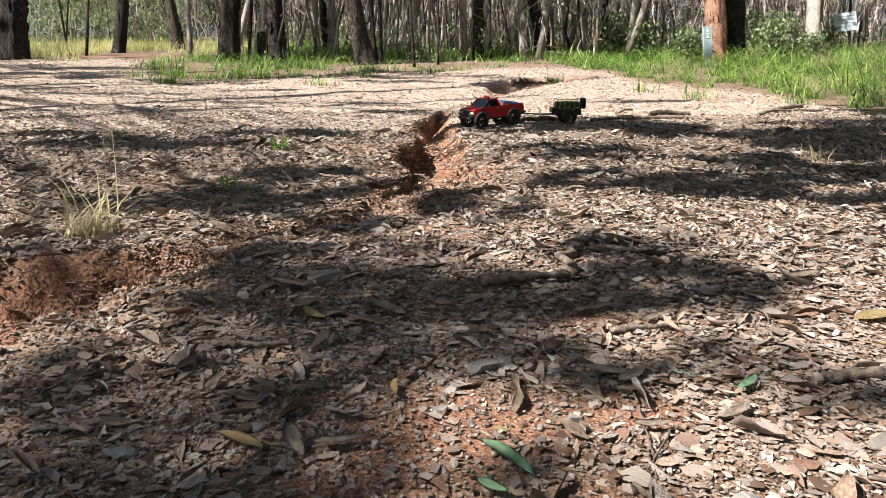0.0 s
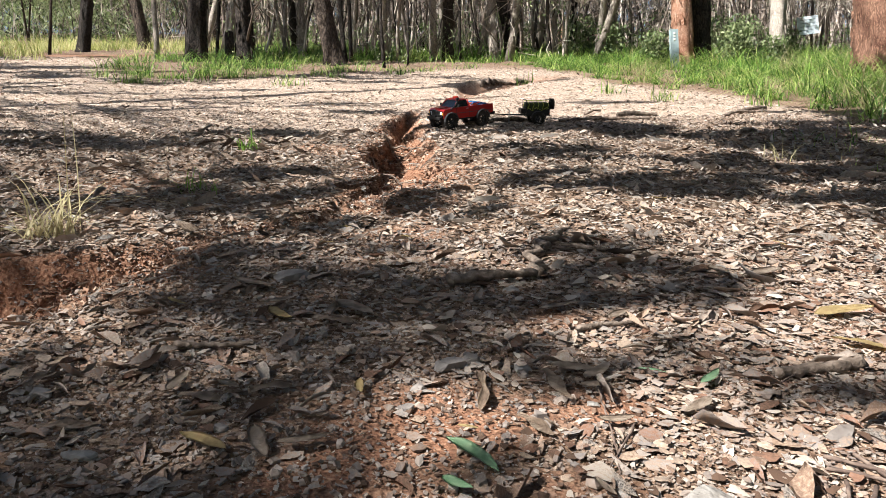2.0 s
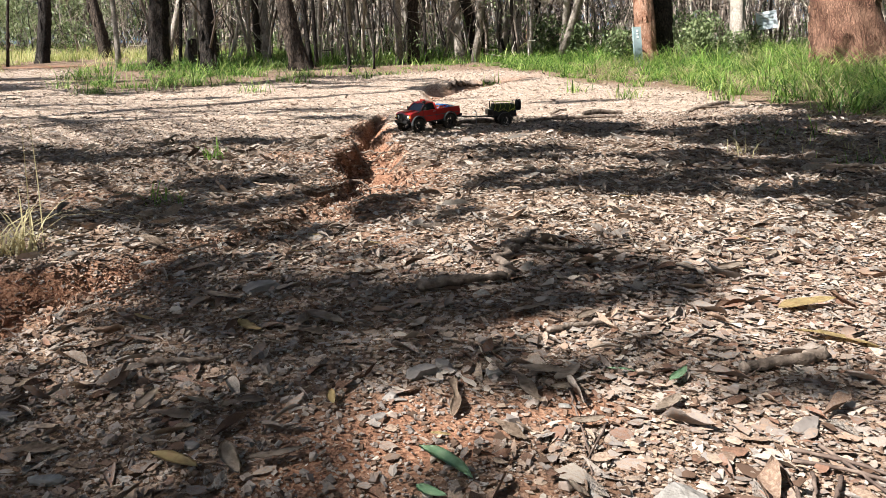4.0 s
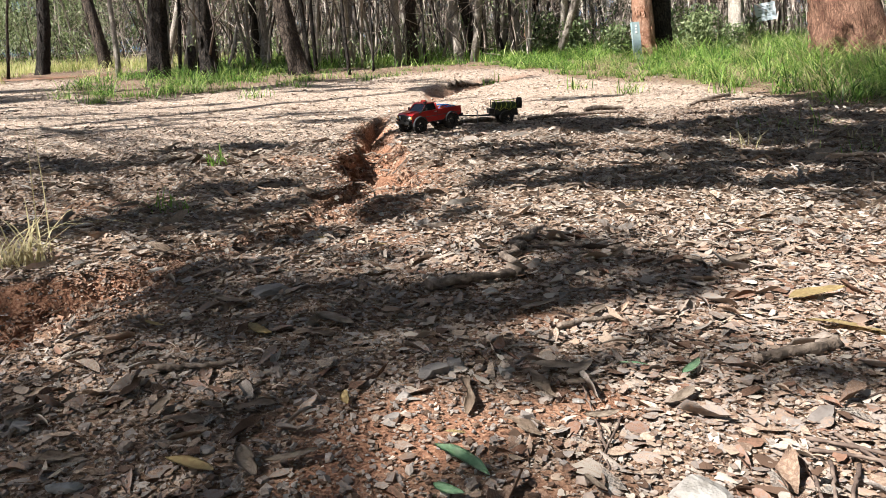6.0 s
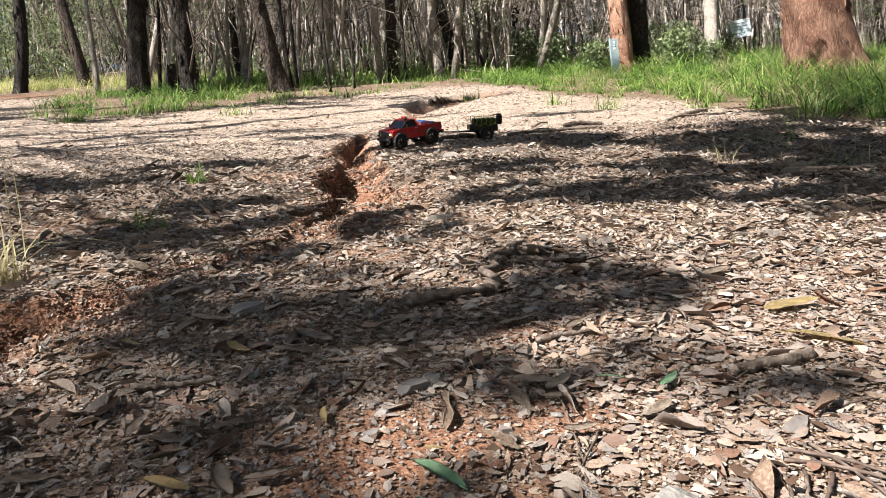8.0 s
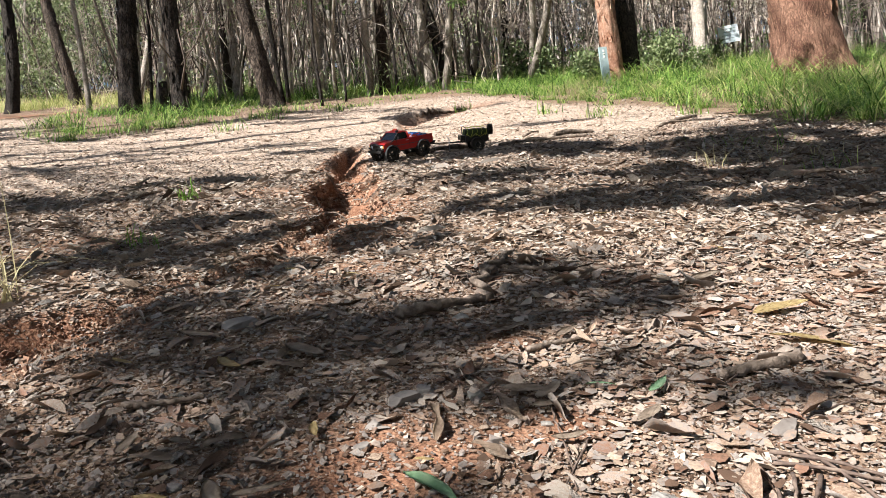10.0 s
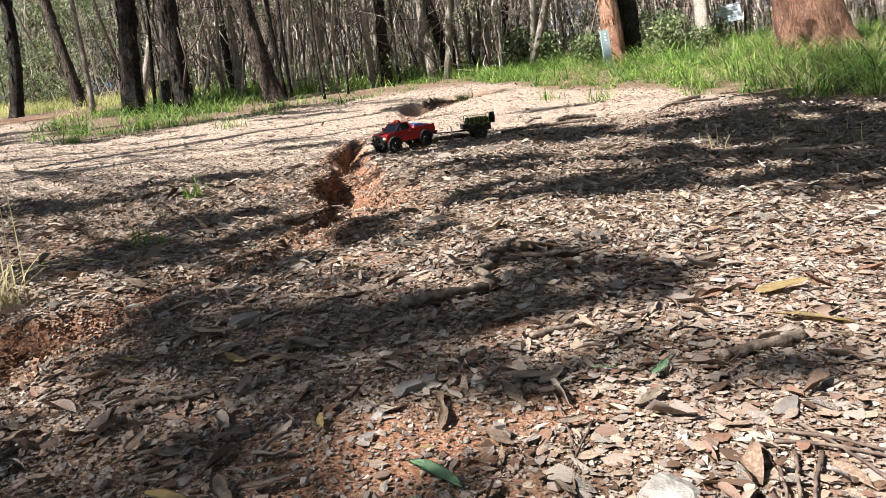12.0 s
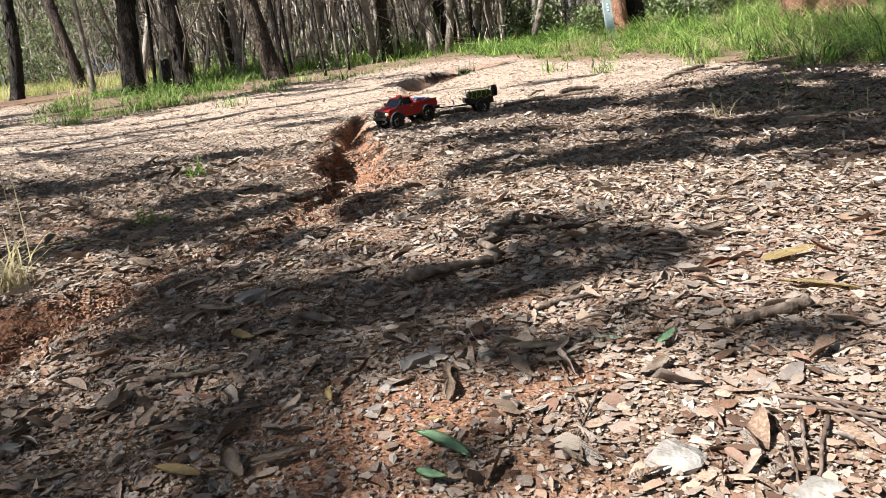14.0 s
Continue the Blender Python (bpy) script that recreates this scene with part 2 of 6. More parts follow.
CREAM, TAN, GREY, BROWN, DARK = (0.52, 0.43, 0.345), (0.34, 0.25, 0.18), (0.29, 0.255, 0.23), (0.16, 0.102, 0.070), (0.045, 0.030, 0.022)
M = dict(
    soil=soil_material(),
    carpet=material("litter_carpet", [(0.04, 0.028, 0.021), (0.13, 0.085, 0.06), (0.20, 0.183, 0.17), (0.31, 0.215, 0.155), (0.29, 0.28, 0.265), (0.15, 0.10, 0.072), (0.40, 0.325, 0.26), (0.25, 0.205, 0.175), (0.42, 0.375, 0.33)], 120, 0.7, bump=0.6, bump_scale=380, spec=0.2, island=0.8, fine=0.4),
    litter=material("dry_litter", [(0.09, 0.056, 0.040), (0.20, 0.112, 0.078), (0.19, 0.168, 0.155), (0.31, 0.212, 0.155), (0.27, 0.25, 0.235), (0.16, 0.103, 0.075), (0.37, 0.285, 0.22), (0.21, 0.165, 0.135), (0.30, 0.262, 0.235), (0.29, 0.19, 0.137), (0.41, 0.355, 0.305)], 210, 0.8, bump=1.0, bump_scale=520, spec=0.15, island=0.86, fine=0.5),
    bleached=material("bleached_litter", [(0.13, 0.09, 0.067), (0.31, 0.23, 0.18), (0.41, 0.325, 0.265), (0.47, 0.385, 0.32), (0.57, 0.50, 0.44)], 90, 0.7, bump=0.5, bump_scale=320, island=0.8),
    grit=material("grit", [(0.085, 0.055, 0.040), (0.17, 0.112, 0.082), (0.20, 0.180, 0.170), (0.27, 0.212, 0.178), (0.33, 0.295, 0.27)], 90, 0.9, bump=0.7, bump_scale=500, spec=0.15, island=0.75),
    leaf_dry=material("dry_leaf", [(0.13, 0.085, 0.06), (0.24, 0.165, 0.12), (0.25, 0.225, 0.205), (0.37, 0.295, 0.235)], 3.0, 0.7, bump=0.6, bump_scale=14, per_object=0.5, through_light=0.12),
    leaf_pale=material("pale_leaf", [(0.20, 0.15, 0.115), (0.34, 0.275, 0.22), (0.46, 0.385, 0.32)], 40, 0.7, bump=0.5, bump_scale=200, through_light=0.12),
    leaf_green=material("green_leaf", [(0.17, 0.32, 0.18), (0.27, 0.43, 0.27), (0.34, 0.47, 0.30)], 60, 0.6, bump=0.3, bump_scale=400, spec=0.25, through_light=0.12),
    leaf_yellow=material("yellow_leaf", [(0.33, 0.23, 0.12), (0.50, 0.40, 0.21), (0.46, 0.33, 0.18)], 60, 0.6, bump=0.3, bump_scale=300, spec=0.25, through_light=0.2),
    bark_strip=material("fallen_bark", [(0.13, 0.09, 0.065), (0.32, 0.24, 0.18), (0.50, 0.41, 0.33)], 18, 0.85, bump=0.6, bump_scale=120, stretch=(1, 1, 1)),
    stone=material("grey_stone", [(0.12, 0.10, 0.09), (0.20, 0.18, 0.168), (0.31, 0.28, 0.26)], 14, 0.8, bump=0.5, bump_scale=90, per_object=0.35),
    stone_pale=material("pale_quartz", [(0.16, 0.145, 0.13), (0.25, 0.235, 0.22), (0.32, 0.305, 0.29)], 30, 0.85, bump=0.8, bump_scale=120),
    stick=material("weathered_wood", [(0.055, 0.042, 0.034), (0.15, 0.115, 0.092), (0.29, 0.235, 0.195)], 45, 0.9, bump=1.0, bump_scale=160, stretch=(1, 1, 1)),
    bark_dark=bark_material("dark_bark", (0.008, 0.006, 0.005), (0.026, 0.021, 0.018), (0.075, 0.062, 0.054)),
    bark_brown=bark_material("brown_bark", (0.014, 0.010, 0.008), (0.05, 0.037, 0.03), (0.13, 0.10, 0.08)),
    bark_pale=bark_material("pale_bark", (0.05, 0.04, 0.033), (0.22, 0.19, 0.165), (0.52, 0.47, 0.42), 34, 0.3, 5.0, 0.012, 0.3),
    bark_red=bark_material("red_bark", (0.012, 0.006, 0.005), (0.10, 0.045, 0.03), (0.34, 0.20, 0.14), 40, 0.07, 3.2, 0.03, 0.3),
    bark_orange=bark_material("orange_bark", (0.05, 0.024, 0.017), (0.25, 0.125, 0.08), (0.55, 0.40, 0.31), 30, 0.2, 4.0, 0.012, 0.2),
    bark_char=bark_material("charred_bark", (0.006, 0.005, 0.005), (0.022, 0.018, 0.016), (0.085, 0.066, 0.055)),
    leaf_tree=material("gum_leaf", [(0.05, 0.075, 0.03), (0.09, 0.13, 0.05), (0.16, 0.21, 0.09), (0.28, 0.32, 0.17)], 0.6, 0.5, island=0.7, through_light=0.22),
    # gum leaf darkened: the wood's deep shade is put into the colour
    leaf_far_shade=material("far_leaf_shade", [(0.015, 0.022, 0.010), (0.045, 0.062, 0.026), (0.10, 0.13, 0.06), (0.22, 0.26, 0.14)], 0.5, 0.5, island=0.7, through_light=0.3),
    leaf_shrub=material("shrub_leaf", [(0.045, 0.085, 0.028), (0.13, 0.22, 0.07), (0.27, 0.38, 0.14), (0.44, 0.52, 0.27)], 0.8, 0.5, island=0.75, through_light=0.45),
    leaf_sapling=material("sapling_leaf", [(0.06, 0.085, 0.035), (0.19, 0.25, 0.11), (0.36, 0.43, 0.23), (0.56, 0.60, 0.42)], 0.7, 0.5, island=0.75, through_light=0.45),
    leaf_dusk=material("brown_far_brush", [(0.016, 0.013, 0.011), (0.06, 0.049, 0.041), (0.17, 0.143, 0.123), (0.38, 0.335, 0.295)], 0.5, 0.7, island=0.75, through_light=0.15),
    twig_brown=material("brown_twig", [(0.05, 0.034, 0.028), (0.12, 0.085, 0.07), (0.21, 0.16, 0.13)], 60, 0.85, bump=0.6, bump_scale=300),
    twig=material("pale_twig", [(0.025, 0.018, 0.015), (0.12, 0.093, 0.078), (0.36, 0.295, 0.255), (0.64, 0.575, 0.52)], 2.0, 0.9, island=0.75, bump=0.4, bump_scale=60),
    leaf_dead=material("dead_twig_leaf", [(0.07, 0.053, 0.043), (0.34, 0.275, 0.232), (0.56, 0.49, 0.43), (0.70, 0.64, 0.58)], 0.6, 0.8, island=0.8, through_light=0.42),
    grass=material("green_grass", [(0.018, 0.05, 0.010), (0.075, 0.17, 0.026), (0.22, 0.37, 0.07), (0.52, 0.58, 0.22)], 0.9, 0.5, island=0.7, through_light=0.45),
    grass_yellow=material("yellow_green_grass", [(0.10, 0.14, 0.03), (0.30, 0.36, 0.10), (0.52, 0.50, 0.22), (0.66, 0.60, 0.36)], 0.8, 0.55, island=0.6, through_light=0.45),
    grass_dry=material("pale_grass", [(0.22, 0.20, 0.10), (0.40, 0.36, 0.20), (0.58, 0.50, 0.32)], 2.0, 0.6, island=0.65, through_light=0.4),
    red=material("red_paint", [(0.38, 0.010, 0.009), (0.50, 0.016, 0.013)], 9, 0.28, bump=0.02, bump_scale=200, spec=0.5, coat=0.4, fine=0.4),
    black=material("black_plastic", [(0.010, 0.010, 0.011), (0.022, 0.021, 0.021)], 30, 0.5, bump=0.1, bump_scale=400),
    rubber=material("tyre_rubber", [(0.016, 0.015, 0.014), (0.04, 0.035, 0.03)], 40, 0.9, bump=0.3, bump_scale=300),
    flare=material("grey_plastic", [(0.045, 0.047, 0.052), (0.075, 0.078, 0.085)], 30, 0.55),
    steel=material("steel", [(0.30, 0.30, 0.31), (0.48, 0.48, 0.49)], 40, 0.35, metal=1.0),
    window=material("dark_window", [(0.008, 0.009, 0.011), (0.016, 0.018, 0.022)], 5, 0.08, spec=0.6),
    white=material("white_plastic", [(0.66, 0.67, 0.68), (0.80, 0.80, 0.80)], 20, 0.5),
    blue=material("blue_plastic", [(0.02, 0.16, 0.55), (0.04, 0.25, 0.70)], 20, 0.35),
    orange=material("orange_plastic", [(0.62, 0.10, 0.03), (0.75, 0.17, 0.06)], 20, 0.5),
    amber=material("amber_lens", [(0.75, 0.42, 0.05), (0.85, 0.55, 0.10)], 20, 0.2),
    olive=material("olive_canvas", [(0.025, 0.038, 0.014), (0.055, 0.075, 0.028)], 30, 0.9, bump=0.3, bump_scale=500),
    net=material("yellow_cord", [(0.38, 0.44, 0.04), (0.52, 0.56, 0.09)], 60, 0.7),
    post=material("blue_grey_post", [(0.17, 0.24, 0.26), (0.27, 0.36, 0.39), (0.38, 0.46, 0.48)], 6, 0.7, bump=0.2, bump_scale=60),
    sheet=material("white_sheet", [(0.62, 0.72, 0.82), (0.76, 0.82, 0.88)], 3, 0.5, through_light=0.25),
    clay=material("clay", [(0.07, 0.036, 0.024), (0.17, 0.088, 0.056), (0.30, 0.18, 0.122), (0.42, 0.33, 0.26)], 4, 0.95, bump=0.7, bump_scale=60, island=0.6),
)


# ---------------------------------------------------------------- mesh helpers
def mesh_object(name, verts, faces, mat, parent=None, smooth=False):
    """A mesh from arrays: verts (n, 3), faces (m, 3 or 4)."""
    verts, faces = np.asarray(verts, np.float32), np.asarray(faces, np.int32)
    me = bpy.data.meshes.new(name)
    k = faces.shape[1]
    me.vertices.add(len(verts)), me.loops.add(faces.size), me.polygons.add(len(faces))
    me.vertices.foreach_set("co", verts.ravel())
    me.loops.foreach_set("vertex_index", faces.ravel())
    me.polygons.foreach_set("loop_start", np.arange(0, faces.size, k, dtype=np.int32))
    me.polygons.foreach_set("use_smooth", np.full(len(faces), smooth))
    me.update(calc_edges=True)
    me.materials.append(mat)
    ob = new(name, me)
    ob.parent = parent
    return ob


def part(name, bm, mat, parent=None, label="", smooth=False, bevel=0.0):
    """Links a bmesh as one mesh object under a thing or a part."""
    if bevel:
        sharp = [e for e in bm.edges if len(e.link_faces) == 2 and e.calc_face_angle(0) > 0.5]
        bmesh.ops.bevel(bm, geom=sharp, offset=bevel, segments=2, affect="EDGES", clamp_overlap=True)
    bmesh.ops.recalc_face_normals(bm, faces=bm.faces)
    me = bpy.data.meshes.new(name)
    bm.to_mesh(me)
    bm.free()
    for p in me.polygons:
        p.use_smooth = smooth
    me.materials.append(mat)
    ob = new(name, me)
    ob.parent = parent
    if label:
        ob["label"] = label
    return ob


def thing(name, m, label, category, group="", kind=""):
    ob = new(name)
    ob.empty_display_size = 0.1
    ob.matrix_basis = m
    return tagged(ob, label, category, group, kind)


def box(bm, c, s, m=None, top=(1, 1)):
    """A box round c of size s; top: how far its upper face narrows in x and y."""
    v = []
    for z in (-0.5, 0.5):
        k = top if z > 0 else (1, 1)
        for x, y in ((-0.5, -0.5), (0.5, -0.5), (0.5, 0.5), (-0.5, 0.5)):
            p = Vector((x * s[0] * k[0], y * s[1] * k[1], z * s[2]))
            v.append(bm.verts.new(Vector(c) + (m @ p if m else p)))
    for f in ((3, 2, 1, 0), (4, 5, 6, 7), (0, 1, 5, 4), (1, 2, 6, 5), (2, 3, 7, 6), (3, 0, 4, 7)):
        bm.faces.new([v[i] for i in f])
    return bm


def tube(bm, points, radii, sides=8, caps=True, wobble=0.0, seed=0):
    """A tube through the points."""
    pts = [Vector(p) for p in points]
    radii = [radii] * len(pts) if isinstance(radii, (int, float)) else radii
    rings, rnd = [], random.Random(seed)
    side = None
    for i, p in enumerate(pts):
        ahead = (pts[min(i + 1, len(pts) - 1)] - pts[max(i - 1, 0)]).normalized()
        if side is None:
            side = ahead.orthogonal().normalized()
        side = (side - ahead * side.dot(ahead)).normalized()
        up = ahead.cross(side)
        ring = []
        for k in range(sides):
            a = 2 * math.pi * k / sides
            r = radii[i] * (1 + wobble * (rnd.random() - 0.5) * 2)
            ring.append(bm.verts.new(p + (side * math.cos(a) + up * math.sin(a)) * r))
        rings.append(ring)
    for a, b in zip(rings, rings[1:]):
        for k in range(sides):
            bm.faces.new((a[k], a[(k + 1) % sides], b[(k + 1) % sides], b[k]))
    if caps:
        bm.faces.new(rings[0][::-1]), bm.faces.new(rings[-1])
    return bm


def prism(bm, profile, y0, y1, pinch=None):
    """A side profile of (x, z) drawn out from y0 to y1; pinch(z) narrows it."""
    k = pinch or (lambda z: 1.0)
    a = [bm.verts.new((x, y0 * k(z), z)) for x, z in profile]
    b = [bm.verts.new((x, y1 * k(z), z)) for x, z in profile]
    bm.faces.new(a), bm.faces.new(b[::-1])
    for i in range(len(a)):
        j = (i + 1) % len(a)
        bm.faces.new((a[j], a[i], b[i], b[j]))
    return bm


def lathe(bm, profile, sides=24, c=(0, 0, 0)):
    """A profile of (radius, y) turned round the y axis."""
    rings = [[bm.verts.new((c[0] + r * math.cos(2 * math.pi * k / sides), c[1] + y, c[2] + r * math.sin(2 * math.pi * k / sides)))
              for k in range(sides)] for r, y in profile]
    for a, b in zip(rings, rings[1:]):
        for k in range(sides):
            bm.faces.new((a[k], a[(k + 1) % sides], b[(k + 1) % sides], b[k]))
    return bm


def vnoise(x, y, seed=0):
    """Smooth noise from 0 to 1 on a grid of step 1."""
    xi, yi = np.floor(x).astype(np.int64), np.floor(y).astype(np.int64)
    fx, fy = x - xi, y - yi
    fx, fy = fx * fx * (3 - 2 * fx), fy * fy * (3 - 2 * fy)

    def h(i, j):
        v = np.sin(i * 127.1 + j * 311.7 + seed * 74.7) * 43758.5453
        return v - np.floor(v)

    a, b, c, d = h(xi, yi), h(xi + 1, yi), h(xi, yi + 1), h(xi + 1, yi + 1)
    return (a * (1 - fx) + b * fx) * (1 - fy) + (c * (1 - fx) + d * fx) * fy


# ---------------------------------------------------------------- the ground
# the washed-out channel, from its far end to the near side: x, y, half width, depth
CHANNEL = [(1.85, 9.6, 0.14, 0.03), (1.25, 8.95, 0.20, 0.06), (0.78, 8.25, 0.24, 0.09), (0.58, 7.7, 0.18, 0.07), (0.50, 7.2, 0.06, 0.03),
           (0.20, 6.3, 0.02, 0.01), (0.02, 5.74, 0.03, 0.03), (-0.03, 5.27, 0.065, 0.095), (-0.08, 4.75, 0.10, 0.12), (-0.07, 4.2, 0.11, 0.13), (-0.06, 3.76, 0.13, 0.14), (-0.06, 3.3, 0.15, 0.14),
           (-0.05, 2.85, 0.12, 0.10), (-0.10, 2.6, 0.09, 0.05), (-0.14, 2.4, 0.07, 0.03), (-0.28, 2.12, 0.08, 0.02), (-0.45, 1.95, 0.07, 0.02), (-0.56, 1.74, 0.07, 0.04),
           (-0.63, 1.58, 0.11, 0.11), (-0.74, 1.42, 0.14, 0.20), (-1.1, 1.18, 0.16, 0.22), (-2.0, 0.8, 0.13, 0.10)]
# bare clay: x, y, half sizes, strength
BARE = [(0.00, 0.88, 0.18, 0.13, 1.0), (-0.08, 0.74, 0.14, 0.11, 0.8), (0.25, 1.26, 0.07, 0.07, 0.7), (0.23, 0.91, 0.11, 0.07, 0.8), (0.07, 3.05, 0.20, 0.48, 1.0), (-0.05, 4.6, 0.16, 0.6, 0.8),
        (-0.05, 2.35, 0.20, 0.25, 0.7), (-0.02, 1.85, 0.15, 0.2, 0.5), (-0.72, 1.53, 0.27, 0.22, 1.3), (-0.58, 1.70, 0.15, 0.12, 1.2),
        (-1.0, 2.6, 0.2, 0.2, 0.5), (-0.35, 3.5, 0.3, 0.25, 0.4), (-5.3, 13.2, 1.5, 0.7, 0.9), (-7.5, 14.2, 1.6, 0.5, 0.6), (0.18, 0.70, 0.1, 0.08, 0.5)]


def soft_rise(u):
    return np.logaddexp(0, 1.5 * u) / 1.5


def channel(x, y):
    """How deep the channel is at a place, and how far inside its walls the place is (0 to 1)."""
    wob = 0.13 * (vnoise(x * 4, y * 5, 3) - 0.5) + 0.07 * (vnoise(x * 11, y * 14, 7) - 0.5) + 0.04 * (vnoise(x * 24, y * 24, 4) - 0.5)
    depth = np.zeros_like(x)
    for (x0, y0, w0, d0), (x1, y1, w1, d1) in zip(CHANNEL, CHANNEL[1:]):
        t = np.clip(((x - x0) * (x1 - x0) + (y - y0) * (y1 - y0)) / ((x1 - x0) ** 2 + (y1 - y0) ** 2), 0, 1)
        px, py = x0 + t * (x1 - x0), y0 + t * (y1 - y0)
        w, d = w0 + t * (w1 - w0), d0 + t * (d1 - d0)
        away = np.hypot(x - px, y - py) + wob * np.minimum(1, w / 0.1) * np.where(y > 6.5, 0.5, 0.8)
        left = x < px - 0.2 * (y - py)                   # the left wall stands steeper, but at the low end the far bank lies back
        steep = left ^ (y1 < 2.0)
        depth = np.maximum(depth, d * np.clip((1 - away / np.where(steep, w, (1.9 if y1 < 2.0 else 1.5) * w)) * np.where(steep, 2.7, 1.4 if y1 < 2.0 else 1.2), 0, 1))
    return depth


def bare(x, y):
    b = np.zeros_like(x)
    for cx, cy, rx, ry, s in BARE:
        b = np.maximum(b, s * np.clip(1.6 - 1.3 * np.hypot((x - cx) / rx, (y - cy) / ry), 0, 1))
    b *= 0.55 + 0.9 * vnoise(x * 14, y * 14, 8)
    return np.clip(np.maximum(b, np.clip(channel(x, y) * 22, 0, 1) * np.where(y > 7, 0.75, 1)), 0, 1)


def terrain(x, y):
    x, y = np.asarray(x, float), np.asarray(y, float)
    z = 0.05 * soft_rise(y - 6.3) - 0.02 * soft_rise(y - 12.5) - 0.022 * soft_rise(y - 45)
    near = np.clip(1.5 - np.hypot(x, y) / 30, 0, 1) * np.clip((np.hypot(x, y) - 1.0) / 2.5, 0.22, 1)
    z = z + (0.03 * (vnoise(x * 0.9, y * 0.9, 1) - 0.5) + 0.016 * (vnoise(x * 3.3, y * 3.3, 2) - 0.5) + 0.006 * (vnoise(x * 14, y * 14, 5) - 0.5)) * near
    z = z - 0.075 * np.exp(-((x - 0.10) / 0.17) ** 2 - ((y - 3.15) / 0.45) ** 2)
    z = z - 0.03 * np.exp(-((x + 0.35) / 0.35) ** 2 - ((y - 2.15) / 0.3) ** 2)
    z = z - 0.007                                      # the litter lies on this
    cut = channel(x, y)
    rough = np.clip(cut * 14, 0, 1)
    z = z + rough * (0.05 * (vnoise(x * 9, y * 7, 21) - 0.5) + 0.03 * (vnoise(x * 18, y * 15, 22) - 0.5) + 0.006 * (vnoise(x * 45, y * 45, 23) - 0.5))
    z = z - 0.24 * np.maximum(0, y - 80) + 0.23 * np.maximum(0, -y - 25)      # the hill levels out above and below
    return z - cut


def green_edge(x):
    """The y at which the clearing ends and the grass begins."""
    px = np.array([-9, -5.6, -4.4, -3.9, -3.0, -2.4, -1.3, 0.1, 1.0, 1.7, 2.0, 2.3, 2.9, 3.1, 3.05, 4.0])
    py = np.array([13.5, 12.8, 11.4, 9.7, 8.5, 8.6, 9.3, 10.3, 10.6, 10.6, 9.8, 8.3, 7.6, 6.8, 5.0, 3.0])
    return np.interp(x, px, py)


def ground_z(x, y):
    return float(terrain(np.array([x]), np.array([y]))[0])


def grown(start, step, factor, end):
    out = [start]
    while abs(out[-1]) < end:
        out.append(out[-1] + step)
        step *= factor
    return out


xs = sorted({round(v, 4) for v in [*np.arange(-1.5, -1.0, 0.02), *np.arange(-1.0, 0.4, 0.0125), *np.arange(0.4, 1.5, 0.02), *grown(1.5, 0.03, 1.06, 900), *[-v for v in grown(1.52, 0.03, 1.06, 900)]]})
ys = sorted({round(v, 4) for v in [*np.arange(0.3, 1.3, 0.02), *np.arange(1.3, 5.4, 0.014), *grown(5.42, 0.03, 1.035, 900), *[0.28 - v for v in grown(0, 0.06, 1.09, 700)]]})
gx, gy = np.meshgrid(xs, ys)
nx, ny = len(xs), len(ys)
ground_verts = np.stack([gx.ravel(), gy.ravel(), terrain(gx.ravel(), gy.ravel())], 1)
wall = np.clip(channel(gx.ravel(), gy.ravel()) * 14, 0, 1)          # ledges and hollows in the gully's walls
ground_verts[:, 0] += wall * 0.06 * (vnoise(ground_verts[:, 1] * 9, ground_verts[:, 2] * 20, 41) - 0.5)
cut_in = channel(gx.ravel(), gy.ravel())
mid_x = np.interp(gy.ravel(), [c[1] for c in CHANNEL[::-1]], [c[0] for c in CHANNEL[::-1]])
under = (gx.ravel() < mid_x) & (gy.ravel() > 2.8) & (gy.ravel() < 4.0)              # the left wall is washed out below its rim
ground_verts[:, 0] -= np.where(under, 0.3 * cut_in * np.clip(cut_in * 12, 0, 1), 0)
ii = (np.arange(ny - 1)[:, None] * nx + np.arange(nx - 1)[None]).ravel()
ground = mesh_object("ground", ground_verts, np.stack([ii, ii + 1, ii + 1 + nx, ii + nx], 1), M["soil"], smooth=True)
tagged(ground, "stony brown forest clearing with bare red clay and a washed-out gully", "ground", kind="structure")
# mask of the paler floor: grows with y, weaker at the near right
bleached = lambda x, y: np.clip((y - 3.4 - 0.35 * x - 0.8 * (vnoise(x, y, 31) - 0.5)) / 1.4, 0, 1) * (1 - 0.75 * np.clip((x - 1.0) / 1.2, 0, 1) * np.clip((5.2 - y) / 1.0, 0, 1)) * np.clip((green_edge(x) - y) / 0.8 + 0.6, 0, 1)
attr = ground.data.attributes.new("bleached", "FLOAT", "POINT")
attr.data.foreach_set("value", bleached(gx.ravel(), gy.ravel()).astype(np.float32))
attr = ground.data.attributes.new("bare", "FLOAT", "POINT")
attr.data.foreach_set("value", bare(gx.ravel(), gy.ravel()).astype(np.float32))


# ---------------------------------------------------------------- leaf litter
def rotations(yaw, pitch, roll):
    cy, sy, cp, sp, cr, sr = np.cos(yaw), np.sin(yaw), np.cos(pitch), np.sin(pitch), np.cos(roll), np.sin(roll)
    return np.stack([np.stack([cy * cp, cy * sp * sr - sy * cr, cy * sp * cr + sy * sr], -1),
                     np.stack([sy * cp, sy * sp * sr + cy * cr, sy * sp * cr - cy * sr], -1),
                     np.stack([-sp, cp * sr, cp * cr], -1)], -2)


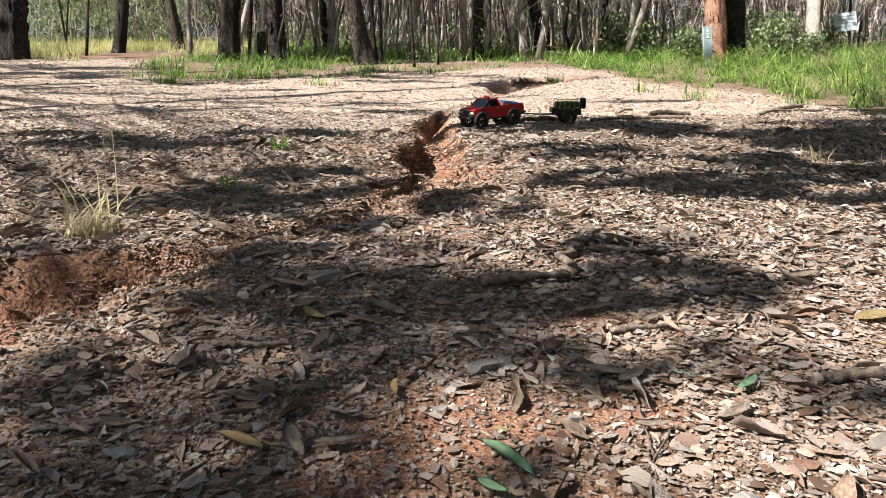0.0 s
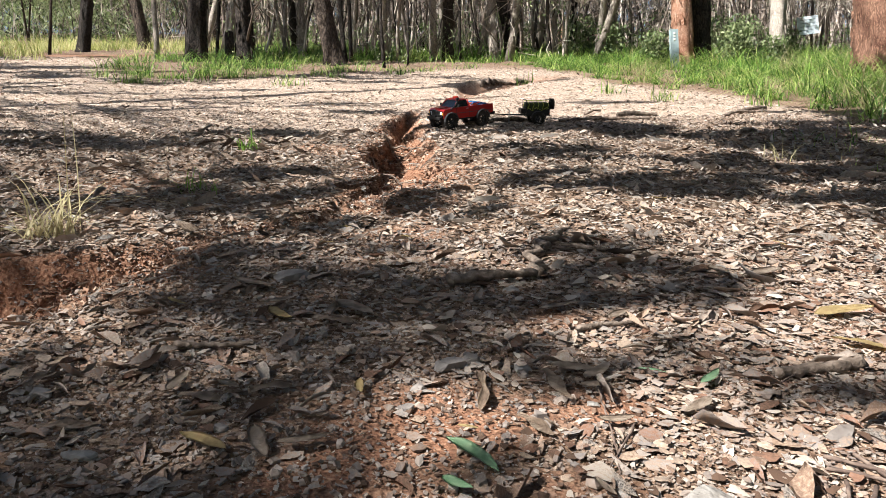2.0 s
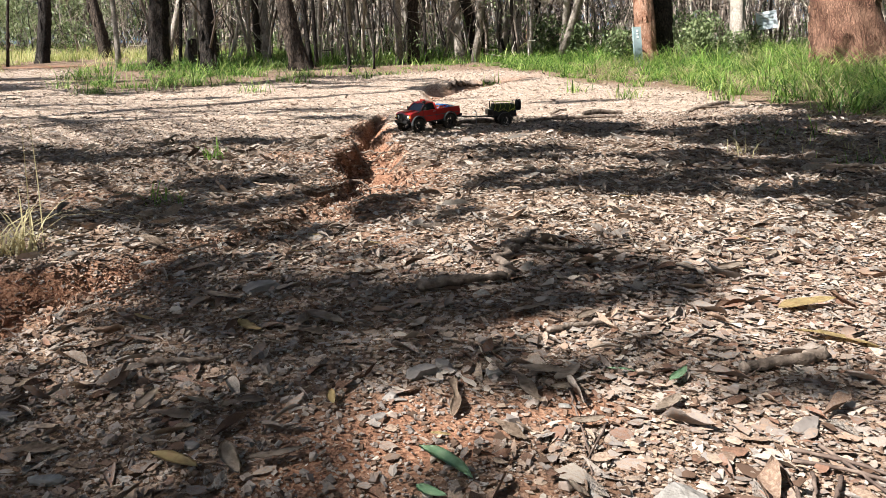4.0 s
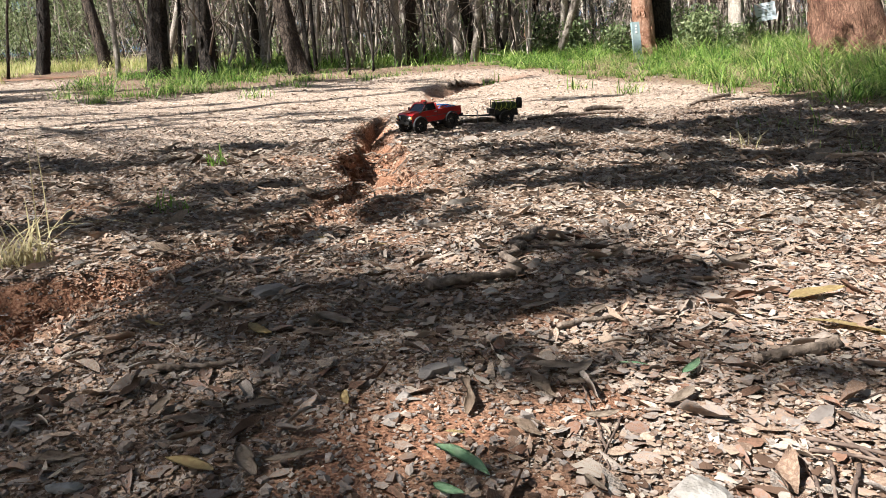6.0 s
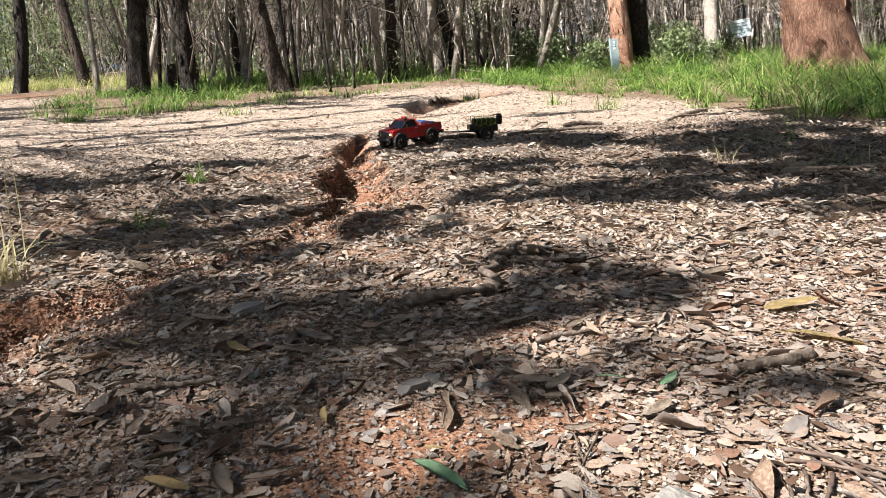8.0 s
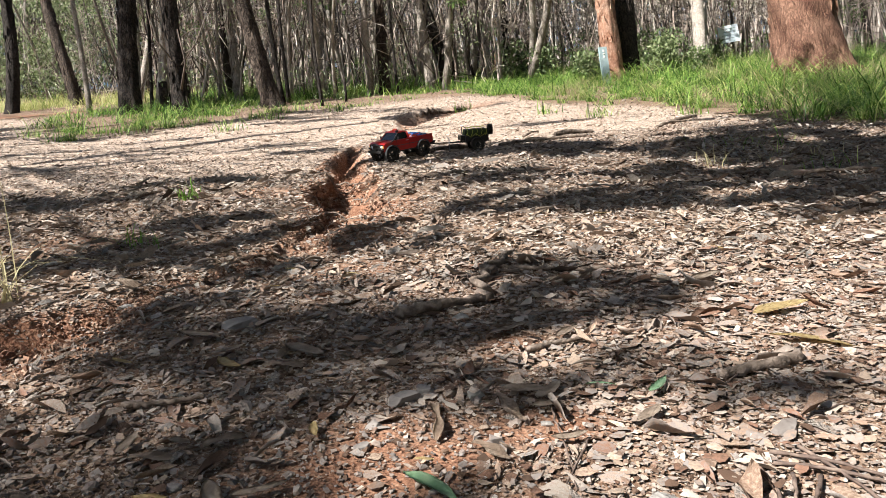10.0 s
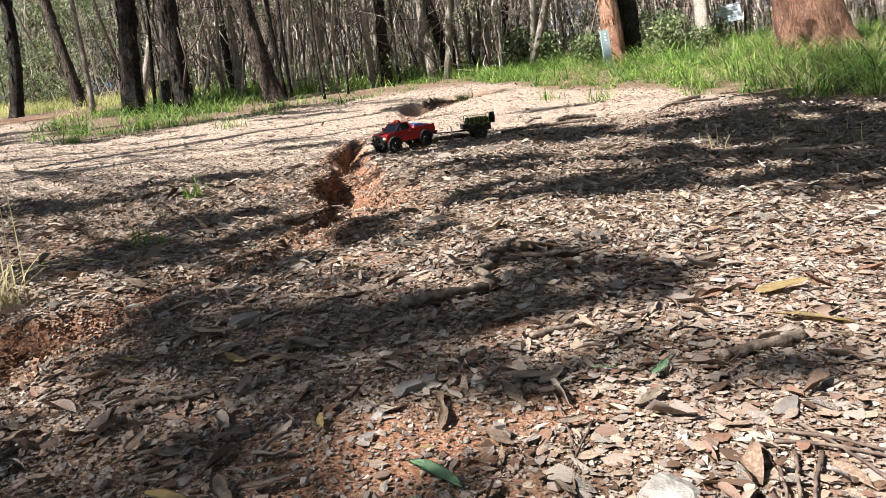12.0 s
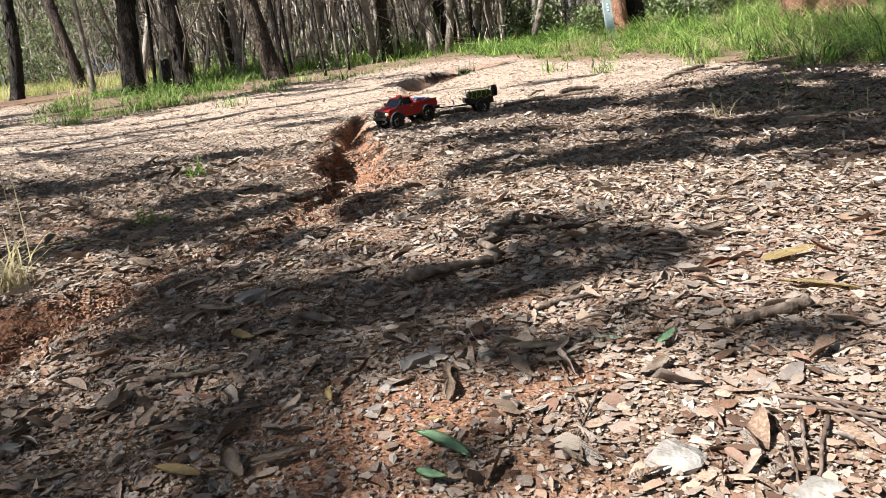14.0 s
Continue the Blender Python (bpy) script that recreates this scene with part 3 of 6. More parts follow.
def scattered(templates, faces, places, sizes, yaw, pitch, roll, jitter=0.0):
    """Many copies of a few template shapes in one pair of arrays. templates: (k, n, 3)."""
    n = len(places)
    pick = RNG.integers(0, len(templates), n)
    v = templates[pick] * sizes[:, None, :]
    if jitter:
        v = v * (1 + jitter * RNG.uniform(-1, 1, v.shape))
    v = np.einsum("nij,nkj->nki", rotations(yaw, pitch, roll), v) + places[:, None, :]
    f = (faces[None] + (np.arange(n) * templates.shape[1])[:, None, None]).reshape(-1, faces.shape[1])
    return v.reshape(-1, 3), f


def flake_templates(k=30, n=8, ragged=0.72):
    """Torn bits of bark and leaf: ragged, bent across."""
    out = []
    for _ in range(k):
        a = np.sort(RNG.uniform(0, 2 * np.pi, n)) * 0.4 + np.arange(n) * 2 * np.pi / n * 0.6
        r = RNG.uniform(ragged, 1.12, n)
        x, y = r * np.cos(a) * 0.5, r * np.sin(a) * 0.5
        bend = RNG.uniform(-0.5, 0.5) * RNG.choice([0.5, 1.0, 2.0])
        ring = np.stack([x, y, bend * x * x + RNG.uniform(-0.5, 0.6) * y * y + RNG.uniform(-0.05, 0.05, n)], 1)
        out.append(np.vstack([[0, 0, 0.04], ring]))
    return np.array(out)


FLAKE_FACES = np.array([(0, i, i % 8 + 1) for i in range(1, 9)])


def leaf_templates(k=12):
    """Sickle-shaped gum leaves, folded along the midrib and curled."""
    out = []
    st = np.linspace(-0.5, 0.5, 6)
    for _ in range(k):
        bow, fold, curl, twist = RNG.uniform(-0.5, 0.5), RNG.uniform(-0.1, 0.5), RNG.uniform(-0.6, 0.9), RNG.uniform(-1.2, 1.2)
        half = 0.5 * np.clip(1 - (2 * st) ** 2, 0, 1) ** 0.85 * (1 - 0.4 * st) + 0.012
        mid = np.stack([st, bow * (0.25 - st * st), curl * st * st], 1)
        rows = []
        for j, h in enumerate(half):
            a = twist * st[j]
            rows += [mid[j] + (0, -h * np.cos(a), h * fold - h * np.sin(a)), mid[j], mid[j] + (0, h * np.cos(a), h * fold + h * np.sin(a))]
        out.append(np.array(rows))
    return np.array(out)


LEAF_FACES = np.array([f for j in range(5) for c in range(2) for f in
                       ((3 * j + c, 3 * j + 3 + c, 3 * j + 4 + c), (3 * j + c, 3 * j + 4 + c, 3 * j + 1 + c))])


def rock_templates(k=14):
    """Worn little stones: a knocked-about icosahedron, flattened."""
    g = (1 + 5 ** 0.5) / 2
    base = np.array([(-1, g, 0), (1, g, 0), (-1, -g, 0), (1, -g, 0), (0, -1, g), (0, 1, g), (0, -1, -g), (0, 1, -g), (g, 0, -1), (g, 0, 1), (-g, 0, -1), (-g, 0, 1)]) / (2 * 1.9)
    return np.array([base * RNG.uniform(0.45, 1.3, base.shape) * (1, 1, RNG.uniform(0.4, 0.8)) for _ in range(k)])


ROCK_FACES = np.array([(0, 11, 5), (0, 5, 1), (0, 1, 7), (0, 7, 10), (0, 10, 11), (1, 5, 9), (5, 11, 4), (11, 10, 2), (10, 7, 6), (7, 1, 8),
                       (3, 9, 4), (3, 4, 2), (3, 2, 6), (3, 6, 8), (3, 8, 9), (4, 9, 5), (2, 4, 11), (6, 2, 10), (8, 6, 7), (9, 8, 1)])


def chip_templates(k=16):
    """Blunt broken stones: knocked-about boxes."""
    base = np.array([(x, y, z) for z in (-0.5, 0.5) for x, y in ((-0.5, -0.5), (0.5, -0.5), (0.5, 0.5), (-0.5, 0.5))])
    return np.array([base * RNG.uniform(0.5, 1.15, base.shape) * (1, 1, RNG.uniform(0.4, 0.7)) for _ in range(k)])


CHIP_FACES = np.array([(3, 1, 0), (3, 2, 1), (4, 5, 6), (4, 6, 7), (0, 1, 5), (0, 5, 4), (1, 2, 6), (1, 6, 5), (2, 3, 7), (2, 7, 6), (3, 0, 4), (3, 4, 7)])


def field(n, y0, y1, keep):
    """About n places on the ground in the fan ahead of the eye between y0 and y1, thinned by keep(x, y)."""
    y = np.sqrt(RNG.uniform(y0 * y0, y1 * y1, n))
    x = RNG.uniform(-0.82, 0.98, n) * y + RNG.uniform(-0.25, 0.25, n)
    ok = RNG.random(n) < keep(x, y)
    return x[ok], y[ok]


def cover(x, y):
    """How thick the litter lies: thin on clay, thin on the trodden near-left ground."""
    worn = np.clip(1.5 - np.hypot((x + 0.36) / 0.56, (y - 1.08) / 0.72), 0, 1)
    return np.clip(1.02 - 0.93 * bare(x, y) - 0.80 * worn, 0.06, 1) * (0.75 + 0.5 * vnoise(x * 5, y * 5, 12))


def leafy(x, y):
    """Whole leaves lie on the trodden ground too, though few on clay."""
    return np.clip(0.8 - 0.75 * bare(x, y), 0.05, 1) * (0.6 + 0.7 * vnoise(x * 5, y * 5, 13))


def litter(templates, faces, n, y0, y1, length, width, tilt, lift, keep=cover):
    """Bits of the given shapes strewn over the ground ahead: arrays for one mesh."""
    x, y = field(n, y0, y1, keep)
    k = len(x)
    long = (length[0] + (length[1] - length[0]) * RNG.random(k) ** 1.7) * RNG.choice([0.7, 1, 1, 1.4], k)
    sizes = np.stack([long, long * RNG.uniform(*width, k), long * RNG.uniform(0.5, 1, k)], 1)
    z = terrain(x, y) + 0.002 + RNG.random(k) ** 2 * lift
    v, f = scattered(templates, faces, np.stack([x, y, z], 1), sizes, RNG.uniform(0, 2 * np.pi, k), RNG.normal(0, tilt, k), RNG.normal(0, tilt, k), 0.12)
    return v, f


def joined(pieces):
    vs, fs, base = [], [], 0
    for v, f in pieces:
        vs.append(v), fs.append(f + base)
        base += len(v)
    return np.concatenate(vs), np.concatenate(fs)


def around(n):
    """Larger bits strewn over the ground to the sides and behind."""
    x, y = RNG.uniform(-13, 13, n), RNG.uniform(-9, 12.5, n)
    ok = ~((y > 0.4) & (x > -0.82 * y - 0.2) & (x < 0.98 * y + 0.2)) & (RNG.random(n) < np.clip((green_edge(x) + 0.5 - y) * 1.5, 0.1, 1))
    x, y = x[ok], y[ok]
    k = len(x)
    long = RNG.uniform(0.04, 0.11, k)
    return scattered(QUADS, QUAD_FACES, np.stack([x, y, terrain(x, y) + 0.006], 1), np.stack([long, long * RNG.uniform(0.35, 0.7, k), long], 1),
                     RNG.uniform(0, 6.28, k), RNG.normal(0, 0.2, k), RNG.normal(0, 0.2, k), 0.1)


FLAKES, LEAVES, ROCKS = flake_templates(), leaf_templates(24), rock_templates()
CHIPS, SHARDS = chip_templates(), flake_templates(60, 8, 0.60)
QUADS = np.array([np.array([(-0.5, 0, 0), (-0.05, -0.5, 0.06), (0.5, 0, -0.03), (0.0, 0.5, 0.05)]) * RNG.uniform(0.7, 1.25, (4, 3)) for _ in range(10)])
QUAD_FACES = np.array([(0, 1, 2), (0, 2, 3)])
in_clearing = lambda x, y: cover(x, y) * np.clip((green_edge(x) + 0.5 - y) * 1.5, 0.12, 1)
leaf_mass = joined([
    litter(LEAVES, LEAF_FACES, 1250, 0.42, 1.8, (0.026, 0.062), (0.17, 0.32), 0.14, 0.009, leafy),
    litter(LEAVES, LEAF_FACES, 1100, 0.42, 1.8, (0.02, 0.06), (0.035, 0.07), 0.14, 0.010, leafy),
])
bark_mass = joined([
    litter(SHARDS, FLAKE_FACES, 30000, 0.42, 1.8, (0.006, 0.021), (0.5, 0.95), 0.14, 0.005),
    litter(SHARDS, FLAKE_FACES, 5600, 0.42, 1.8, (0.014, 0.036), (0.4, 0.85), 0.13, 0.008),
    litter(QUADS, QUAD_FACES, 90000, 0.42, 1.9, (0.003, 0.009), (0.4, 0.95), 0.22, 0.002, lambda x, y: 0.2 + 0.8 * cover(x, y)),
])
carpet_mass = joined([
    around(26000),
    litter(SHARDS, FLAKE_FACES, 36000, 1.7, 4.2, (0.009, 0.028), (0.35, 0.8), 0.20, 0.012),
    litter(QUADS, QUAD_FACES, 80000, 1.7, 5.5, (0.008, 0.024), (0.35, 0.8), 0.28, 0.014),
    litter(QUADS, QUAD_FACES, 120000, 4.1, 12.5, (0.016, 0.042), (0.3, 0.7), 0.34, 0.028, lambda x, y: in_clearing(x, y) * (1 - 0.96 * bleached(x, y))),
    litter(LEAVES, LEAF_FACES, 9500, 1.6, 4.2, (0.026, 0.058), (0.15, 0.30), 0.19, 0.014),
    litter(LEAVES, LEAF_FACES, 4000, 1.6, 4.2, (0.03, 0.09), (0.03, 0.06), 0.2, 0.022),
    litter(QUADS, QUAD_FACES, 14000, 4.1, 12.5, (0.035, 0.075), (0.16, 0.32), 0.22, 0.02, lambda x, y: in_clearing(x, y) * (1 - 0.6 * bleached(x, y))),
])
leaf_litter = mesh_object("leaf_litter", *leaf_mass, M["litter"], smooth=True)
tagged(leaf_litter, "dry tan and grey gum leaves and bark flakes strewn over the ground", "leaf litter", kind="stuff")
bark_litter = mesh_object("bark_litter", *bark_mass, M["litter"], smooth=True)
tagged(bark_litter, "broken bits of grey and tan bark trodden into the soil", "bark litter", kind="stuff")
leaf_carpet = mesh_object("leaf_carpet", *carpet_mass, M["carpet"])
tagged(leaf_carpet, "thick carpet of dry grey and tan leaf bits", "leaf litter", kind="stuff")
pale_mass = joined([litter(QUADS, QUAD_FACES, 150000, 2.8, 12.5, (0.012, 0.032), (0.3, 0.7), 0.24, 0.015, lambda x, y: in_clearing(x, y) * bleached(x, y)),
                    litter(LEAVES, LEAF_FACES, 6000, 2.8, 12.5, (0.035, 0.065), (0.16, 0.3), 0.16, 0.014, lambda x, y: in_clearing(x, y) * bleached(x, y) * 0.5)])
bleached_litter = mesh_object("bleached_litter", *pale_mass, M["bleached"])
tagged(bleached_litter, "paler bark bits and leaves on the open clearing", "leaf litter", kind="stuff")
stony = lambda x, y: np.clip(0.5 - 0.15 * bare(x, y) + 0.3 * (x < 0.1), 0, 1)
gravel_mass = joined([
    litter(CHIPS, CHIP_FACES, 18000, 0.42, 1.8, (0.003, 0.010), (0.6, 1.0), 0.4, 0.003, stony),
    litter(ROCKS, ROCK_FACES, 1700, 0.42, 1.9, (0.009, 0.022), (0.6, 1.0), 0.25, 0.004, lambda x, y: 0.5 + 0.5 * stony(x, y)),
    litter(CHIPS, CHIP_FACES, 14000, 0.42, 1.9, (0.002, 0.008), (0.6, 1.0), 0.4, 0.002, lambda x, y: np.clip(1.6 - np.hypot((x + 0.36) / 0.56, (y - 1.08) / 0.72), 0, 1)),
    litter(ROCKS, ROCK_FACES, 5000, 1.6, 5.5, (0.006, 0.02), (0.55, 1.0), 0.3, 0.006, stony),
])
gravel = mesh_object("gravel", *gravel_mass, M["grit"])
tagged(gravel, "small angular grey and reddish stones pressed into the soil", "gravel", kind="stuff")


def rubble(n, size, reach=1.1, lift=0.003, shapes=None):
    """Crumbled clods strewn along the channel's bed and walls."""
    deep = [c for c in CHANNEL if c[1] < 6.3]
    j = RNG.integers(0, len(deep) - 1, n)
    a, b = np.array(deep)[j], np.array(deep)[j + 1]
    c = a + RNG.random((n, 1)) * (b - a)
    along = b[:, :2] - a[:, :2]
    along /= np.linalg.norm(along, axis=1, keepdims=True)
    off = RNG.uniform(-reach, reach, n) * c[:, 2] * 1.25
    x, y = c[:, 0] - along[:, 1] * off, c[:, 1] + along[:, 0] * off
    long = (size[0] + (size[1] - size[0]) * RNG.random(n) ** 1.8) * np.clip(c[:, 2] / 0.10, 0.4, 1.2)
    long = np.where(y < 2.2, np.minimum(long * 0.8, 0.034), long)
    sizes = np.stack([long, long * RNG.uniform(0.6, 1, n), long * RNG.uniform(0.5, 0.9, n)], 1)
    return scattered(*(shapes or (CHIPS, CHIP_FACES)), np.stack([x, y, terrain(x, y) + lift], 1), sizes, RNG.uniform(0, 6.28, n), RNG.normal(0, 0.5, n), RNG.normal(0, 0.5, n), 0.1)


clods = mesh_object("clods", *joined([rubble(12000, (0.004, 0.015)), rubble(4200, (0.010, 0.030), 1.1, 0.001, (ROCKS, ROCK_FACES)), rubble(170, (0.03, 0.07), 0.8, -0.004, (ROCKS, ROCK_FACES)), litter(CHIPS, CHIP_FACES, 50000, 2.0, 4.8, (0.005, 0.02), (0.6, 1.0), 0.4, 0.003, lambda x, y: bare(x, y) * (np.abs(x) < 0.6))]), M["clay"])
tagged(clods, "crumbled reddish clay clods in the washed-out gully", "clods", kind="stuff")


# ---------------------------------------------------------------- trees
LEAFLET = np.array([(-0.5, 0, 0), (-0.05, -0.5, 0.06), (0.5, 0, -0.05), (-0.05, 0.5, 0.06)])[None]
LEAFLET_FACES = np.array([(0, 1, 2, 3)])


def leaf_cloud(centres, radii, counts, size, slim=0.36, droop=0.6):
    """Leaves gathered round some centres: arrays for one mesh."""
    pts = []
    for c, r, n in zip(centres, radii, counts):
        d = RNG.normal(0, 1, (n, 3))
        d *= (RNG.random((n, 1)) ** 0.45) / np.linalg.norm(d, axis=1, keepdims=True)
        pts.append(np.asarray(c) + d * np.asarray(r))
    p = np.concatenate(pts)
    k = len(p)
    long = RNG.uniform(0.6, 1.3, k) * size
    return scattered(LEAFLET, LEAFLET_FACES, p, np.stack([long, long * slim, long], 1),
                     RNG.uniform(0, 2 * np.pi, k), RNG.normal(droop, 0.5, k), RNG.uniform(-1.2, 1.2, k))


def trunk_line(height, lean, bend, seed, steps=12, power=1.25):
    rnd = random.Random(seed)
    a, b = rnd.uniform(0, 6.28), rnd.uniform(0, 6.28)
    out = []
    for i in range(steps + 1):
        z = height * (i / steps) ** power
        out.append(Vector((lean[0] * z + bend * (math.sin(z * 1.3 + a) - math.sin(a)), lean[1] * z + bend * (math.sin(z * 1.1 + b) - math.sin(b)), z)))
    return out


def rnd_many(seed, k, lo, hi):
    return np.random.default_rng(seed).uniform(lo, hi, k)


def tree(x, y, girth, height, lean, mat, label, seed, bend=0.05, flare=1.2, crown=170, crown_size=0.16, limbs=5, group="", sides=14, name="tree", crown_at=0.55):
    """A gum: tapered trunk, limbs and a loose crown high up."""
    rnd = random.Random(seed)
    t = thing(name, pose(x, y, ground_z(x, y) - 0.04, -SLOPE), label, "tree", group)
    stout = girth > 0.12 and sides > 8
    line = trunk_line(height, lean, bend, seed, 46 if stout else 12, 1.9 if stout else 1.25)
    radii = [girth / 2 * (1 - 0.72 * p.z / height) * (1 + (flare - 1) * math.exp(-p.z / (girth * 0.8))) for p in line]
    bm = bmesh.new()
    tube(bm, line, radii, 30 if stout else sides, wobble=0.02 if stout else 0.07, seed=seed)
    if stout:                                            # swellings, knots and buttresses
        for v in bm.verts:
            a = math.atan2(v.co.y - lean[1] * v.co.z, v.co.x - lean[0] * v.co.z)
            q = Vector((math.cos(a) * 1.6, math.sin(a) * 1.6, v.co.z * 1.3 + seed * 7))
            ridge = 0.14 * noise.noise(q) + 0.10 * noise.noise(Vector((q.x * 3, q.y * 3, q.z * 1.2))) + 0.06 * noise.noise(Vector((q.x * 7, q.y * 7, q.z * 4)))
            ridge += 0.16 * math.exp(-v.co.z / (girth * 0.6)) * math.sin(5 * a + seed)
            w = girth * 0.5 * ridge
            v.co += Vector((math.cos(a) * w, math.sin(a) * w, 0))
    part("trunk", bm, M[mat], t, smooth=True)
    if stout:                                            # loose strips of peeling bark
        k = int(260 * girth ** 0.5)
        zz, aa = rnd_many(seed, k, 0.05, 3.6), rnd_many(seed + 1, k, 0, 6.28)
        rr = np.interp(zz, [p.z for p in line], radii) * 1.03
        ax = np.interp(zz, [p.z for p in line], [p.x for p in line]) + rr * np.cos(aa)
        ay = np.interp(zz, [p.z for p in line], [p.y for p in line]) + rr * np.sin(aa)
        long = rnd_many(seed + 2, k, 0.05, 0.22)
        v, f = scattered(FLAKES, FLAKE_FACES, np.stack([ax, ay, zz], 1), np.stack([long, long * 0.22, long * 0.5], 1), aa + 1.57, np.full(k, 1.45) + rnd_many(seed + 3, k, -0.2, 0.2), rnd_many(seed + 4, k, -0.25, 0.25))
        tagged(mesh_object("loose_bark", v, f, M[mat], t), "peeling strips of bark", kind="stuff")
    centres = []
    for i in range(limbs):
        h = height * rnd.uniform(crown_at, 0.95)
        j = min(range(len(line)), key=lambda q: abs(line[q].z - h))
        a, reach = rnd.uniform(0, 6.28), rnd.uniform(0.10, 0.2) * height
        s = line[j]
        e = s + Vector((math.cos(a) * reach, math.sin(a) * reach, reach * rnd.uniform(0.3, 0.9)))
        m1 = s.lerp(e, 0.5) + Vector((rnd.uniform(-0.1, 0.1), rnd.uniform(-0.1, 0.1), 0.12 * reach))
        bm = bmesh.new()
        tube(bm, [s, m1, e], [radii[j] * 0.6, radii[j] * 0.4, 0.012], 6)
        part("limb", bm, M[mat], t, smooth=True)
        centres.append(e)
    centres.append(line[-1])
    spread = [height * rnd.uniform(0.05, 0.1) * np.array((1, 1, 0.6)) for _ in centres]
    v, f = leaf_cloud(centres, spread, [crown // len(centres)] * len(centres), crown_size)
    mesh_object("crown", v, f, M["leaf_tree"], t)
    return t


def rod(points, r0, r1, mat, name, label, category, group="", sides=8, wobble=0.12, seed=0):
    bm = bmesh.new()
    n = len(points)
    tube(bm, points, [r0 + (r1 - r0) * i / (n - 1) for i in range(n)], sides, wobble=wobble, seed=seed)
    return tagged(part(name, bm, M[mat], smooth=True), label, category, group)


# the trees that stand out, by where they root: x, y, girth, height, lean
tree(-6.65, 12.0, 0.38, 13, (-0.02, 0.0), "bark_dark", "thick dark-barked gum at the clearing's edge", 1, 0.02)
tree(-6.27, 15.0, 0.22, 13, (-0.01, 0), "bark_dark", "slim dark gum far back beside the track", 2, 0.05)
tree(-5.78, 17.0, 0.24, 12, (-0.16, 0.02), "bark_brown", "brown gum leaning over the dirt track", 3, 0.06)
tree(-3.95, 12.1, 0.085, 6, (-0.04, 0), "bark_pale", "thin white-barked sapling beside the track", 4, 0.03, crown=80, limbs=3)
tree(-3.25, 11.7, 0.29, 14, (0.03, 0.01), "bark_char", "black-barked gum standing in green grass", 5, 0.03)
tree(-3.06, 12.2, 0.055, 6, (-0.01, 0), "bark_dark", "thin dark sapling beside a big gum", 6, 0.04, crown=90, limbs=3)
snag = tree(-2.42, 11.2, 0.24, 12, (0.0, 0.02), "bark_char", "dark gum with reddish upper bark and dead twigs", 7, 0.03)
tree(-1.88, 13.1, 0.14, 10, (-0.02, 0), "bark_pale", "grey straight young gum in undergrowth", 8, 0.03)
tree(-1.13, 11.2, 0.24, 10, (-0.17, 0.02), "bark_brown", "brown leaning gum at the clearing's edge", 9, 0.03, flare=1.5)
tree(-1.02, 11.6, 0.075, 7, (-0.07, 0), "bark_dark", "thin dark sapling behind a leaning gum", 10, 0.03, crown=90, limbs=3)
tree(-0.95, 11.8, 0.06, 7, (0.0, 0), "bark_dark", "thin dark sapling in a pair", 11, 0.03, crown=90, limbs=3)
tree(-0.42, 10.9, 0.05, 6, (0.03, 0), "bark_dark", "thin crooked sapling with a dark stem", 12, 0.08, crown=80, limbs=3)
tree(-0.09, 11.4, 0.036, 5, (0.01, 0), "bark_dark", "thin straight dark sapling in the undergrowth", 13, 0.02, crown=70, limbs=3)
tree(-0.60, 15.5, 0.22, 12, (0.0, 0), "bark_pale", "pale wide gum trunk behind the saplings", 14, 0.03)
tree(0.54, 12.7, 0.17, 11, (0.0, 0), "bark_brown", "rough grey-brown gum with shaggy bark", 15, 0.02)
tree(0.74, 12.5, 0.05, 7, (0.02, 0), "bark_dark", "thin dark sapling close to a gum", 16, 0.03, crown=80, limbs=3)
tree(1.35, 13.0, 0.16, 10, (-0.05, 0), "bark_pale", "pale mottled young gum", 17, 0.03)
tree(1.81, 13.4, 0.07, 8, (0.0, 0), "bark_brown", "slim brown sapling in the undergrowth", 18, 0.02, crown=90, limbs=3)
tree(2.52, 14.0, 0.16, 10, (-0.03, 0), "bark_pale", "pale gum with dark scars at its foot", 19, 0.04)
tree(3.03, 14.8, 0.13, 10, (0.02, 0), "bark_dark", "dark straight young gum in grass", 20, 0.01)
tree(5.75, 12.1, 0.25, 11, (-0.01, 0), "bark_pale", "pale mottled gum with burnt patches", 23, 0.04)
tree(4.56, 12.3, 0.34, 13, (-0.01, 0), "bark_char", "fire-blackened gum trunk beside an orange one", 22, 0.02)
red_tree = tree(6.15, 9.7, 0.80, 14, (-0.05, 0.03), "bark_red", "massive red-brown gum with flared roots", 24, 0.03, flare=1.25, sides=28)
bm = bmesh.new()
for a, l in ((-0.12, 0.62), (3.3, 0.4)):
    c, s = math.cos(a), math.sin(a)
    tube(bm, [(c * 0.22, s * 0.22, 0.34), (c * 0.40, s * 0.40, 0.14), (c * (0.40 + l * 0.5), s * (0.40 + l * 0.5), 0.05), (c * (0.40 + l), s * (0.40 + l), -0.03)], [0.16, 0.12, 0.07, 0.025], 12, wobble=0.1)
part("root", bm, M["bark_red"], red_tree, smooth=True)
